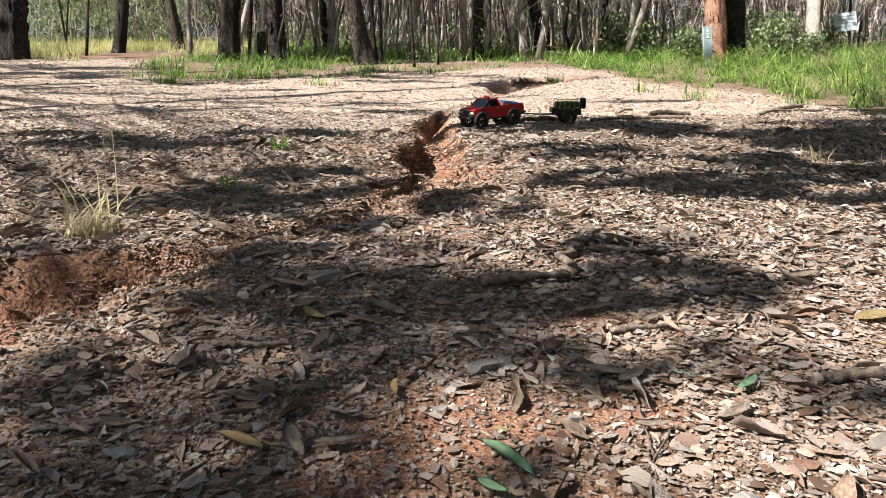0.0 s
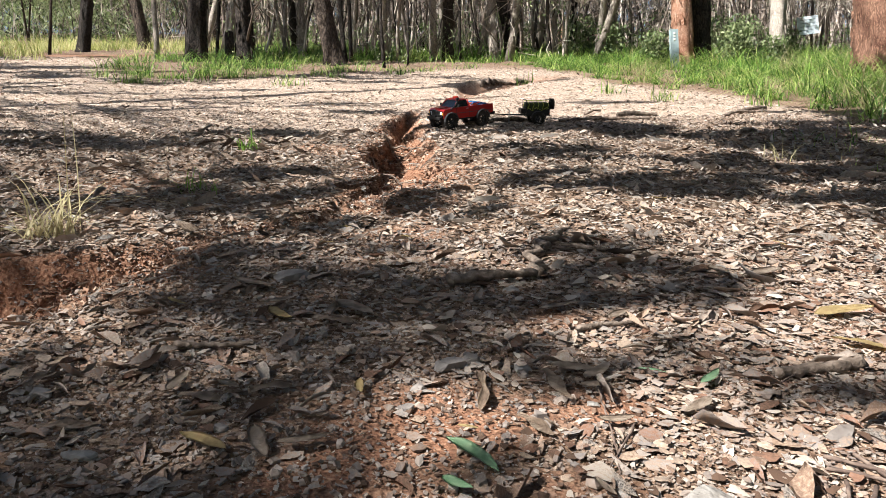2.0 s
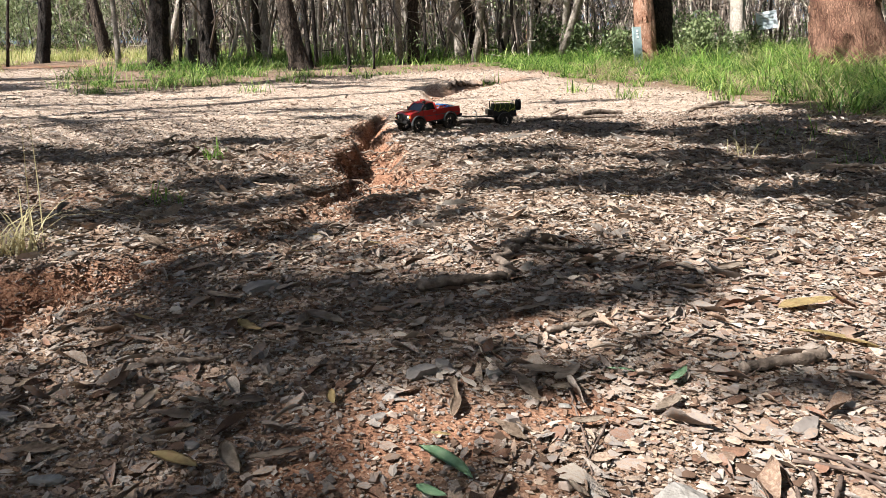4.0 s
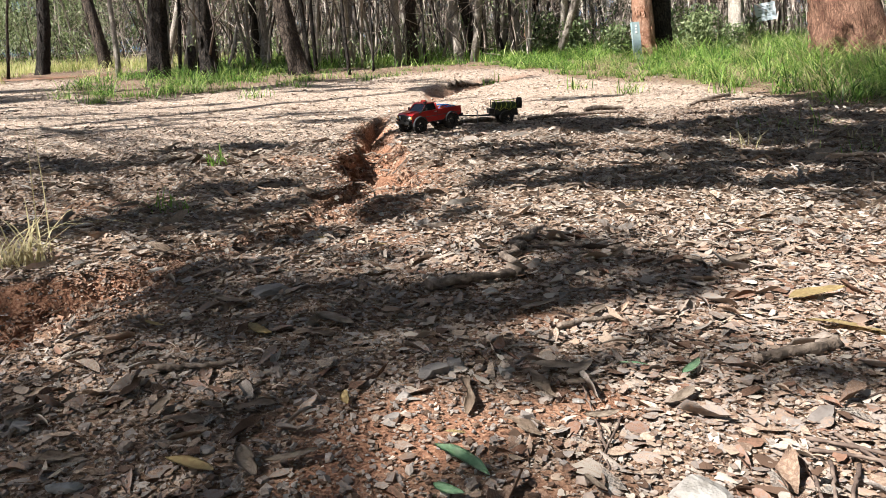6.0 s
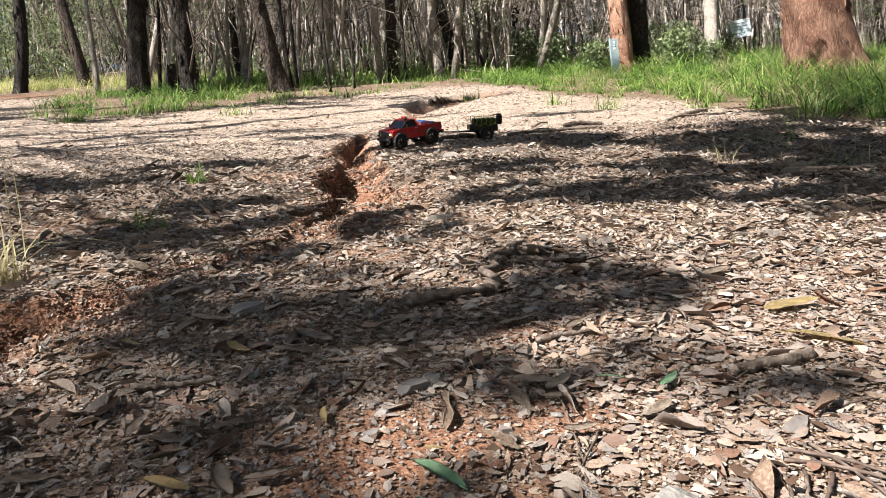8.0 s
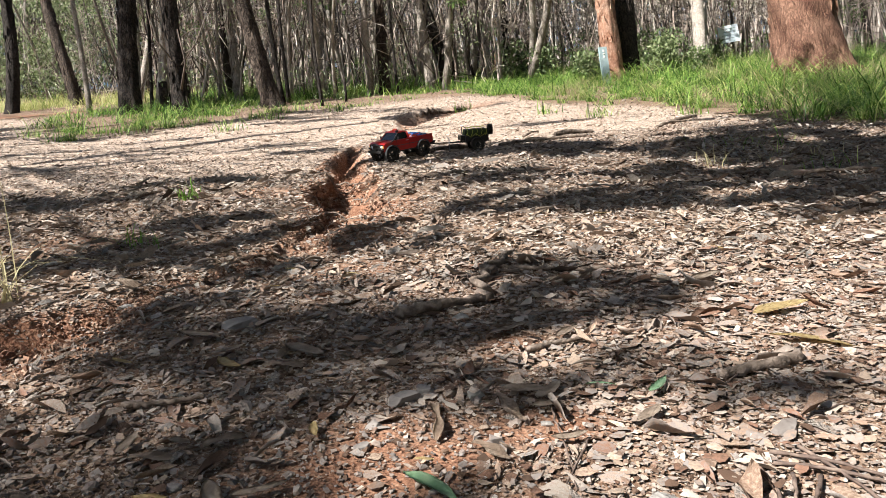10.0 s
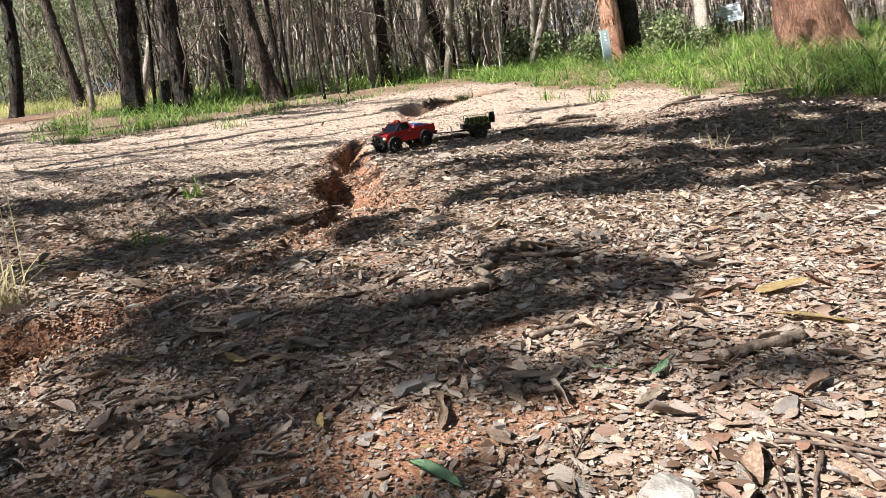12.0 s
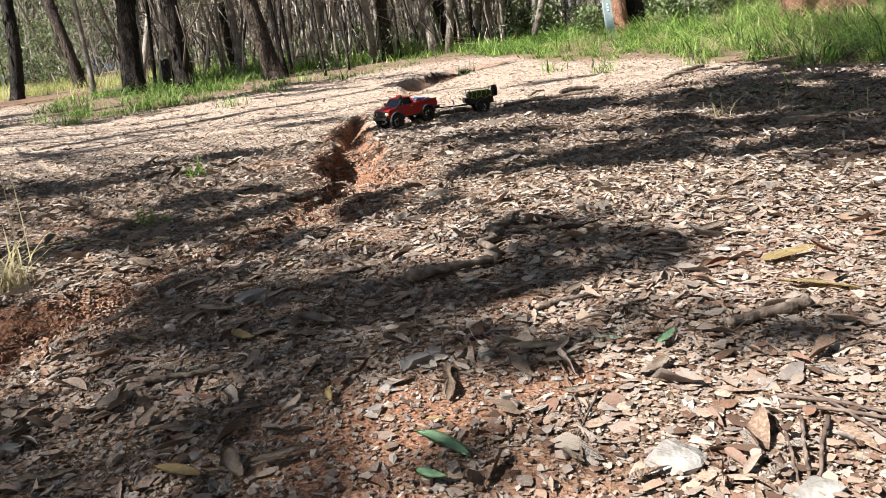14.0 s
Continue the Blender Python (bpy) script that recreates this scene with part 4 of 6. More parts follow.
for k, (s, m, e, r) in enumerate((((0.05, -0.10, 0.35), (0.16, -0.2, 0.7), (0.10, -0.26, 1.15), 0.018), ((0.08, -0.08, 0.7), (0.32, -0.2, 0.95), (0.5, -0.2, 1.35), 0.013), ((-0.06, -0.1, 0.8), (-0.25, -0.2, 1.1), (-0.3, -0.25, 1.6), 0.012), ((0.1, -0.05, 1.1), (0.3, -0.1, 1.2), (0.6, -0.1, 1.15), 0.010))):
    bm = bmesh.new()
    tube(bm, [s, m, e], [r, r * 0.75, r * 0.4], 7, wobble=0.1, seed=k)
    part("dead_branch", bm, M["twig"], snag, "bleached dead branch", smooth=True)
orange_tree = tree(4.20, 12.0, 0.30, 11, (-0.02, 0.0), "bark_orange", "forked gum with smooth orange bark", 21, 0.02)
bm = bmesh.new()
tube(bm, [(0.02, 0, 0.95), (-0.10, 0, 1.35), (-0.28, 0.05, 1.9), (-0.5, 0.1, 3.2), (-0.7, 0.2, 6)], [0.10, 0.085, 0.075, 0.06, 0.02], 10)
part("limb", bm, M["bark_orange"], orange_tree, smooth=True)

# saplings of the wood behind: a few kinds, copied
kinds = []
for i, (g, h, mat) in enumerate(((0.05, 6, "bark_brown"), (0.07, 7, "bark_pale"), (0.10, 9, "bark_brown"), (0.13, 10, "bark_pale"), (0.04, 5, "bark_dark"),
                                 (0.17, 11, "bark_brown"), (0.06, 6, "bark_pale"), (0.22, 12, "bark_dark"))):
    kinds.append(tree(-14 + i * 1.7, 24 + (i * 37 % 11), g, h, (random.Random(i).uniform(-0.08, 0.08), 0.02), mat, "slender young gum in the wood behind the clearing", 60 + i,
                      0.10, crown=28, limbs=3, group="saplings of the wood", sides=8, crown_at=0.4))
rnd = random.Random(5)
for i in range(190):
    y = 13.2 + 34 * rnd.random() ** 1.5
    x = rnd.uniform(-0.75, 0.85) * y
    if x < -3.6 and y < 20 and rnd.random() < 0.75:      # the track on the left stays open
        continue
    if x > 3.5 and y < 16:
        continue
    copy_thing(rnd.choices(kinds, (3, 3, 1.2, 0.5, 3, 0.5, 3, 0.3))[0], pose(x, y, ground_z(x, y) - 0.04, rnd.uniform(-5, 5) - SLOPE, rnd.uniform(-6, 6), rnd.uniform(0, 360)))
for i in range(46):                                      # pale slim stems near the wood's edge
    y = rnd.uniform(12.4, 18)
    x = rnd.uniform(-0.27, 0.24) * y
    copy_thing(rnd.choice((kinds[1], kinds[6], kinds[6], kinds[3])), pose(x, y, ground_z(x, y) - 0.04, rnd.uniform(-6, 6) - SLOPE, rnd.uniform(-9, 9), rnd.uniform(0, 360)))
for i in range(60):                                      # the wood goes on round the clearing, behind and beside
    a, r = rnd.uniform(0, 6.28), rnd.uniform(9, 22)
    x, y = r * math.cos(a), 2 + r * math.sin(a)
    if y > 0.6 * abs(x) - 4 or (x < 0 and y > -6):
        continue
    copy_thing(rnd.choice(kinds[2:]), pose(x, y, ground_z(x, y) - 0.04, rnd.uniform(-4, 4) - SLOPE, rnd.uniform(-4, 4), rnd.uniform(0, 360)))


# ---------------------------------------------------------------- undergrowth
def stems(n, y0, y1, spread, height, r, open_track=True):
    """Many thin crooked stems in one pair of arrays."""
    sides, steps = 4, 7
    y = RNG.uniform(y0, y1, n)
    x = RNG.uniform(*spread, n) * y
    if open_track:
        keep = ~((x < -3.4) & (y < 21) & (RNG.random(n) < 0.8)) & ~((x > 2.6) & (y < 13.6))
        x, y = x[keep], y[keep]
    n = len(x)
    h = RNG.uniform(*height, n)
    rad = RNG.uniform(*r, n)
    s = np.linspace(0, 1, steps + 1)
    lx, ly = RNG.normal(0, 0.15, n), RNG.normal(0, 0.12, n)
    ph, am = RNG.uniform(0, 6.28, (n, 2)), RNG.uniform(0.01, 0.07, (n, 1))
    zz = h[:, None] * s
    cx = x[:, None] + lx[:, None] * zz + am * np.sin(zz * 2.3 + ph[:, :1])
    cy = y[:, None] + UPRIGHT * zz + ly[:, None] * zz + am * np.sin(zz * 1.9 + ph[:, 1:])
    cx[:, 1:] += RNG.normal(0, 0.035, (n, steps))
    cz = terrain(x, y)[:, None] - 0.03 + zz
    rr = rad[:, None] * (1 - 0.65 * s)
    ang = np.arange(sides) * 2 * np.pi / sides
    v = np.stack([cx[..., None] + rr[..., None] * np.cos(ang), cy[..., None] + rr[..., None] * np.sin(ang), np.repeat(cz[..., None], sides, -1)], -1)
    q = np.array([(a * sides + k, a * sides + (k + 1) % sides, (a + 1) * sides + (k + 1) % sides, (a + 1) * sides + k) for a in range(steps) for k in range(sides)])
    f = (q[None] + (np.arange(n) * sides * (steps + 1))[:, None, None]).reshape(-1, 4)
    return v.reshape(-1, 3), f


def twigs(n):
    """Crooked dead twigs and side branches at all angles."""
    y = RNG.uniform(12.4, 25, n)
    x = RNG.uniform(-0.42, 0.75, n) * y
    keep = ~((x < -3.4) & (y < 19)) & ~((x > 2.6) & (y < 13.6))
    x, y = x[keep], y[keep]
    n = len(x)
    z = terrain(x, y) + RNG.uniform(0.1, 4.2, n) * np.clip(y / 20, 0.5, 1.3)
    d = RNG.normal(0, 1, (n, 3)) * (0.7, 0.7, 1.2)
    d /= np.linalg.norm(d, axis=1, keepdims=True)
    L = RNG.uniform(0.25, 1.1, (n, 1))
    r = RNG.uniform(0.003, 0.011, (n, 1))
    p0 = np.stack([x, y, z], 1)
    mid = p0 + d * L * 0.5 + RNG.normal(0, 0.09, (n, 3)) * L
    p1 = p0 + d * L + RNG.normal(0, 0.12, (n, 3)) * L
    side = np.cross(d, RNG.normal(0, 1, (n, 3)))
    side /= np.linalg.norm(side, axis=1, keepdims=True)
    other = np.cross(d, side)
    ring = [(c + q * r * k) for c, k in ((p0, 1.0), (mid, 0.75), (p1, 0.3)) for q in (side, -0.5 * side + 0.87 * other, -0.5 * side - 0.87 * other)]
    v = np.stack(ring, 1)
    q = np.array([(a * 3 + k, a * 3 + (k + 1) % 3, a * 3 + 3 + (k + 1) % 3, a * 3 + 3 + k) for a in range(2) for k in range(3)])
    return v.reshape(-1, 3), (q[None] + (np.arange(n) * 9)[:, None, None]).reshape(-1, 4)


thicket = mesh_object("thicket", *joined([stems(1500, 12.8, 32, (-0.29, 0.85), (1.2, 6.5), (0.006, 0.032)), stems(450, 18.5, 36, (-0.8, -0.29), (1.2, 6.5), (0.004, 0.014)), twigs(14000)]), M["twig"])
tagged(thicket, "dense grey-brown thicket of thin stems under the gums", "thicket", kind="stuff")


def bush_leaves(n, y0, y1, spread, z0, z1, clump, size, per):
    y = RNG.uniform(y0, y1, n)
    x = RNG.uniform(*spread, n) * y
    keep = ~((x < -3.6) & (x > -9) & (y < 19)) & ~((x > 2.6) & (y < 13))
    x, y = x[keep], y[keep]
    z = terrain(x, y) + RNG.uniform(z0, z1, len(x))
    r = RNG.uniform(*clump, len(x))
    return leaf_cloud(np.stack([x, y, z], 1), np.stack([r, r, r * 0.7], 1), [per] * len(x), size)


undergrowth = mesh_object("undergrowth", *joined([bush_leaves(200, 12.2, 26, (-0.75, 0.85), 0.6, 4.2, (0.15, 0.5), 0.08, 110), bush_leaves(200, 13.5, 24, (-0.4, 0.8), 0.05, 0.5, (0.15, 0.45), 0.06, 110)]), M["leaf_shrub"])
edge_twigs = mesh_object("edge_foliage", *leaf_cloud(*[(lambda n: (np.stack([(ex := RNG.uniform(-3.6, 2.6, n)), (ey := RNG.uniform(11.2, 15.0, n)), terrain(ex, ey) + RNG.uniform(0.1, 3.0, n)], 1), np.full((n, 3), 0.34), [60] * n))(70)][0], 0.06), M["leaf_sapling"])
tagged(edge_twigs, "sparse sunlit leaves on twigs at the wood's edge", "foliage", kind="stuff")
tagged(undergrowth, "leafy green shrubs between the trunks of the wood", "undergrowth", kind="stuff")
bank_places = [(3.7, 11.9, 0.25), (4.9, 11.8, 0.3), (5.2, 12.3, 0.35), (5.5, 11.7, 0.22), (6.1, 12.5, 0.25), (3.3, 12.9, 0.3), (2.9, 13.6, 0.35), (5.0, 13.2, 0.4)]
for bx, by, br in bank_places:
    v, f = leaf_cloud([(bx, by, ground_z(bx, by) + br * k) for k in (0.4, 0.9, 1.6)], [np.array((br, br, br * 0.6))] * 3, [int(900 * br)] * 3, 0.07, 0.5)
    tagged(mesh_object("shrub", v, f, M["leaf_tree"]), "dark green leafy shrub beside the grass bank's gums", "shrub", "bank shrubs")
dead_brush = mesh_object("dead_brush", *joined([bush_leaves(620, 12.6, 18, (-0.32, 0.75), 0.9, 4.4, (0.2, 0.6), 0.065, 110), bush_leaves(160, 16, 26, (-0.32, 0.75), 0.5, 5.5, (0.3, 0.8), 0.09, 120)]), M["leaf_dead"])
tagged(dead_brush, "dry grey-brown twigs and dead leaves in the wood", "dead brush", kind="stuff")
# dark-coloured leaves that stand for the shaded gaps between stems
dark_shrubs = mesh_object("dark_shrubs", *bush_leaves(130, 16, 27, (-0.45, 0.8), 0.3, 4.6, (0.25, 0.7), 0.09, 150), M["leaf_far_shade"])
tagged(dark_shrubs, "foliage coloured dark for the shade between the wood's stems", "shrubs", kind="stuff")
far_woods = mesh_object("far_woods", *bush_leaves(800, 28, 62, (-0.85, 0.95), 0.2, 9, (0.8, 2.2), 0.38, 62), M["leaf_far_shade"])
far_saplings = mesh_object("far_saplings", *bush_leaves(600, 30, 58, (-0.95, -0.2), 0.2, 9, (0.8, 2.0), 0.34, 62), M["leaf_sapling"])
tagged(far_saplings, "bright sunlit foliage of saplings far behind the track", "foliage", kind="stuff")
far_brush = mesh_object("far_brush", *bush_leaves(700, 26, 55, (-0.4, 0.95), 0.2, 8, (0.8, 2.0), 0.34, 70), M["leaf_dusk"])
tagged(far_brush, "brown dead brush deep in the far wood", "brush", kind="stuff")
left_foliage = mesh_object("sapling_foliage", *joined([bush_leaves(330, 16, 32, (-0.9, -0.28), 0.4, 5.2, (0.3, 0.9), 0.12, 170), bush_leaves(90, 19, 34, (-0.95, -0.3), 0.2, 6, (0.8, 1.5), 0.16, 260)]), M["leaf_sapling"])
tagged(left_foliage, "sunlit green foliage of saplings behind the track", "foliage", kind="stuff")
tagged(far_woods, "foliage of the far wood, its shade put into dark greens", "woods", kind="stuff")


# unseen leaf clumps above the stems, added to shade the wood and its edge trunks
cx_, cy_ = np.r_[RNG.uniform(-10, -7.0, 30), RNG.uniform(-35, 12, 22)], np.r_[RNG.uniform(9.9, 11.7, 30), RNG.uniform(17, 42, 22)]
cz_ = terrain(cx_, cy_) + RNG.uniform(6.5, 8.5, 52)
cr_ = RNG.uniform(0.6, 1.3, 52)
shade_roof = mesh_object("leaf_canopy", *leaf_cloud(np.stack([cx_, cy_, cz_], 1), np.stack([cr_, cr_, cr_ * 0.5], 1), [170] * 52, 0.17), M["leaf_tree"])
tagged(shade_roof, "unseen high leaf clumps added to shade the wood's edge", "canopy", kind="stuff")


# ---------------------------------------------------------------- grass
def blades(x, y, length, width, splay, segs=4, scale=1.0):
    """Arched grass blades that root at x, y: arrays for one mesh."""
    n = len(x)
    L, a = length[0] + (length[1] - length[0]) * RNG.random(n) ** 1.3, RNG.uniform(0, 6.28, n)
    L = L * scale
    out, w = RNG.uniform(*splay, n), RNG.uniform(*width, n)
    s = np.linspace(0, 1, segs + 1)
    reach = L[:, None] * out[:, None] * s ** 1.7
    up = L[:, None] * (s - 0.45 * out[:, None] * s ** 2.6)
    ca, sa = np.cos(a)[:, None], np.sin(a)[:, None]
    hw = w[:, None] * (1 - s ** 2) * 0.5 + 0.0004
    z = terrain(x, y)[:, None] - 0.01 + up
    left = np.stack([x[:, None] + reach * ca - hw * sa, y[:, None] + UPRIGHT * up + reach * sa + hw * ca, z], -1)
    right = np.stack([x[:, None] + reach * ca + hw * sa, y[:, None] + UPRIGHT * up + reach * sa - hw * ca, z], -1)
    v = np.stack([left, right], 2).reshape(n, -1, 3)
    q = np.array([(2 * i, 2 * i + 1, 2 * i + 3, 2 * i + 2) for i in range(segs)])
    f = (q[None] + (np.arange(n) * 2 * (segs + 1))[:, None, None]).reshape(-1, 4)
    return v.reshape(-1, 3), f


def grass_field(n, x0, x1, y0, y1, keep, clump=0.10):
    """Blades gathered in tussocks over a stretch."""
    m = max(1, n // 48)
    cx, cy = RNG.uniform(x0, x1, m), RNG.uniform(y0, y1, m)
    ok = RNG.random(m) < keep(cx, cy)
    cx, cy = cx[ok], cy[ok]
    size = np.repeat(RNG.uniform(0.35, 1.25, len(cx)), 48)
    x = np.repeat(cx, 48) + RNG.normal(0, clump, len(cx) * 48) * size
    y = np.repeat(cy, 48) + RNG.normal(0, clump, len(cy) * 48) * size
    return x, y, size


past_edge = lambda x, y: np.clip((y - green_edge(x) + 0.1) * 1.2, 0, 1)
gx1, gy1, gs1 = grass_field(46000, 1.6, 9.5, 4.0, 14.5, past_edge, 0.075)
right_grass = mesh_object("long_grass", *blades(gx1, gy1, (0.14, 0.58), (0.004, 0.010), (0.6, 2.3), 3, scale=gs1 * np.clip(0.45 + (gx1 - 1.6) * 0.22, 0.45, 1)), M["grass"])
tagged(right_grass, "long bright green grass along the clearing's edge", "grass", kind="stuff")
gx2, gy2, gs2 = grass_field(2600, 2.2, 9.0, 5.0, 13.5, past_edge)
dry_grass = mesh_object("dry_grass", *blades(gx2, gy2, (0.25, 0.6), (0.003, 0.007), (0.6, 1.5), scale=gs2), M["grass_dry"])
tagged(dry_grass, "pale dry stalks standing among the green grass", "grass", kind="stuff")
gx3, gy3, gs3 = grass_field(5200, -4.2, -1.4, 8.3, 12.2, lambda x, y: past_edge(x, y + 0.35) * 0.9)
mid_grass = mesh_object("grass_patch", *blades(gx3, gy3, (0.08, 0.36), (0.004, 0.009), (0.6, 1.9), scale=gs3), M["grass"])
tagged(mid_grass, "green grass round the feet of the dark gums", "grass", kind="stuff")
gx4, gy4, gs4 = grass_field(9000, -1.9, 2.6, 9.3, 13.5, lambda x, y: past_edge(x, y + 0.2) * 0.32)
low_grass = mesh_object("low_grass", *blades(gx4, gy4, (0.06, 0.22), (0.004, 0.009), (0.5, 1.5), scale=gs4), M["grass"])
tagged(low_grass, "short green grass at the foot of the wood", "grass", kind="stuff")
gx5, gy5, gs5 = [np.concatenate(c) for c in zip(grass_field(46000, -3.4, 9, 12, 20, lambda x, y: past_edge(x, y - 1.3) * 0.9, 0.22), grass_field(16000, -16, 14, 17, 34, lambda x, y: 0.75 * ~((x < -4.2) & (x > -9)), 0.3))]
wood_grass = mesh_object("wood_grass", *blades(gx5, gy5, (0.10, 0.34), (0.008, 0.02), (0.4, 1.4), 2, scale=gs5), M["grass"])
tagged(wood_grass, "sunlit grass on the floor of the wood", "grass", kind="stuff")
gx6, gy6, gs6 = grass_field(20000, -15, -3.4, 11.6, 20, lambda x, y: 0.9 * ((x < -6.4) | (y > 14.6) | (y < 12.2) & (x < -5.6)), 0.2)
track_grass = mesh_object("track_grass", *blades(gx6, gy6, (0.12, 0.40), (0.006, 0.014), (0.3, 1.1), 2, scale=gs6), M["grass_yellow"])
tagged(track_grass, "yellowish seeding grass beside the dirt track", "grass", kind="stuff")


def tuft(x, y, n, length, mat, label, spread=0.03, width=(0.002, 0.005), splay=(0.3, 1.0), group="grass tufts", apart=False):
    """A tuft of blades; apart: each blade is a part of its own."""
    v, f = blades(x + RNG.normal(0, spread, n), y + RNG.normal(0, spread, n), length, width, splay)
    if not apart:
        return tagged(mesh_object("grass_tuft", v, f, M[mat]), label, "grass tuft", group, "stuff")
    t = thing("grass_tuft", Matrix.Identity(4), label, "grass tuft", group)
    per_v, per_f = len(v) // n, len(f) // n
    for k in range(n):
        mesh_object("blade", v[k * per_v:(k + 1) * per_v], f[:per_f], M[mat], t)
    return t


tuft(-0.88, 1.84, 64, (0.07, 0.25), "grass_dry", "straw-pale grass tuft at the gully's edge", 0.03, (0.003, 0.006), (0.4, 1.5), apart=True)
tuft(-0.84, 1.86, 2, (0.34, 0.42), "grass_dry", "tall dry grass stalks standing by a tuft", 0.015, (0.002, 0.003), (0.05, 0.15), apart=True)
tuft(-0.75, 3.48, 36, (0.05, 0.13), "grass", "small bright green grass tuft on bare ground", 0.03, apart=True)
tuft(-0.70, 2.49, 34, (0.04, 0.10), "grass", "small green grass tuft in leaf litter", 0.035, apart=True)
tuft(1.62, 3.24, 26, (0.06, 0.16), "grass_dry", "thin pale grass tuft in dead leaves", 0.05)
tuft(1.95, 2.95, 30, (0.04, 0.12), "grass", "dark green grass tuft beside a fallen branch", 0.08)
tuft(2.05, 3.35, 30, (0.04, 0.13), "grass_dry", "mixed pale grass tuft at the litter's edge", 0.10)
tuft(2.2, 3.9, 50, (0.05, 0.14), "grass", "green grass tuft at the litter's edge", 0.15)
for i, (x, y) in enumerate(((-1.1, 9.2), (-0.2, 9.7), (-0.9, 8.9), (-2.9, 8.3), (1.25, 8.9), (2.2, 6.7), (2.9, 6.3), (1.9, 7.4), (-3.6, 9.0), (-1.3, 7.9))):
    tuft(x, y, 40, (0.08, 0.24), "grass", "small green grass tuft on the clearing floor", 0.07, (0.004, 0.009))


# ---------------------------------------------------------------- shading gums beside the clearing
def shading_gum(tx, ty, boughs, seed, low=0.8, thick=1.15):
    """A tall gum whose boughs hang over the clearing. Boughs: the patch of ground that each one shades (x, y, half sizes), its height, how dense."""
    g = thing("tree", pose(tx, ty, ground_z(tx, ty) - 0.04, -SLOPE), "tall gum that shades the clearing", "tree", "gums beside the clearing")
    line = trunk_line(8.6, (0.02, 0.0), 0.08, 200 + seed)
    bm = bmesh.new()
    tube(bm, line, [0.12 * (1 - 0.75 * p.z / 8.6) for p in line], 12, wobble=0.06, seed=seed)
    part("trunk", bm, M["bark_brown"], g, smooth=True)
    centres, spread, counts = [], [], []
    for px, py, rx, ry, h, dense in boughs:
        c = Vector((px, py, ground_z(px, py))) + TO_SUN * (h * low / TO_SUN.z)
        local = g.matrix_basis.inverted() @ c
        s = min(line, key=lambda p: abs(p.z - (local.z - 1.0)))
        bm = bmesh.new()
        tube(bm, [s, s.lerp(local, 0.5) + Vector((0, 0, 0.25)), local], [0.014, 0.009, 0.004], 6)
        part("limb", bm, M["bark_brown"], g, smooth=True)
        for k in range(15):                              # small sprays make the shade uneven at its rim
            a, q = RNG.uniform(0, 6.28), RNG.random() ** 0.5 * 1.05
            along = RNG.uniform(-0.3, 0.3)
            centres.append(np.array(local) + (rx * q * np.cos(a), ry * q * np.sin(a), 0) + np.array(TO_SUN) * along)
            spread.append(np.array((rx, ry, 0)) * RNG.uniform(0.2, 0.36) + (0, 0, 0.10))
            counts.append(max(1, round(thick * dense * (34 + 720 * rx * ry))))
    v, f = leaf_cloud(centres, spread, counts, 0.075, 0.42, 0.3)
    mesh_object("crown", v, f, M["leaf_tree"], g)


shading_gum(-6.2, 3.0, [(-0.30, 0.95, 0.20, 0.13, 7.2, 0.30), (-0.14, 1.06, 0.14, 0.12, 7.5, 0.26), (-0.36, 0.78, 0.16, 0.11, 7.0, 0.30), (-0.16, 0.82, 0.10, 0.10, 7.3, 0.3), (-0.14, 0.68, 0.12, 0.07, 7.2, 0.3), (-0.52, 0.94, 0.13, 0.13, 7.6, 0.28), (-0.26, 1.22, 0.13, 0.10, 7.4, 0.3),
                        (-0.12, 1.28, 0.16, 0.12, 7.6, 0.4), (-0.48, 1.06, 0.12, 0.07, 7.3, 0.16), (-0.30, 0.64, 0.12, 0.07, 7.3, 0.24), (0.60, 0.95, 0.08, 0.05, 7.4, 0.2), (0.44, 1.08, 0.10, 0.05, 7.0, 0.15), (0.10, 1.13, 0.12, 0.07, 7.0, 0.2), (0.24, 1.02, 0.12, 0.06, 7.2, 0.2), (0.10, 0.76, 0.10, 0.05, 7.1, 0.16), (-0.38, 1.38, 0.10, 0.07, 7.4, 0.4)], 0, 0.8, 0.64)
shading_gum(-5.6, 4.5, [(0.02, 1.42, 0.10, 0.20, 7.4, 0.8), (0.16, 1.38, 0.13, 0.17, 7.1, 0.7), (0.33, 1.45, 0.13, 0.18, 7.5, 0.7), (0.49, 1.46, 0.15, 0.17, 7.8, 0.7), (0.60, 1.46, 0.08, 0.14, 7.2, 0.3), (0.42, 1.72, 0.18, 0.09, 7.1, 0.4),
                        (-0.30, 1.54, 0.22, 0.13, 7.7, 0.7), (-0.14, 1.73, 0.20, 0.11, 7.5, 0.25), (-0.46, 1.72, 0.14, 0.10, 7.4, 0.7), (-0.29, 2.02, 0.24, 0.20, 7.3, 1.0), (-0.60, 2.36, 0.22, 0.14, 7.6, 0.4), (-0.95, 1.62, 0.14, 0.10, 7.4, 0.3)], 1, 0.8, 0.55)
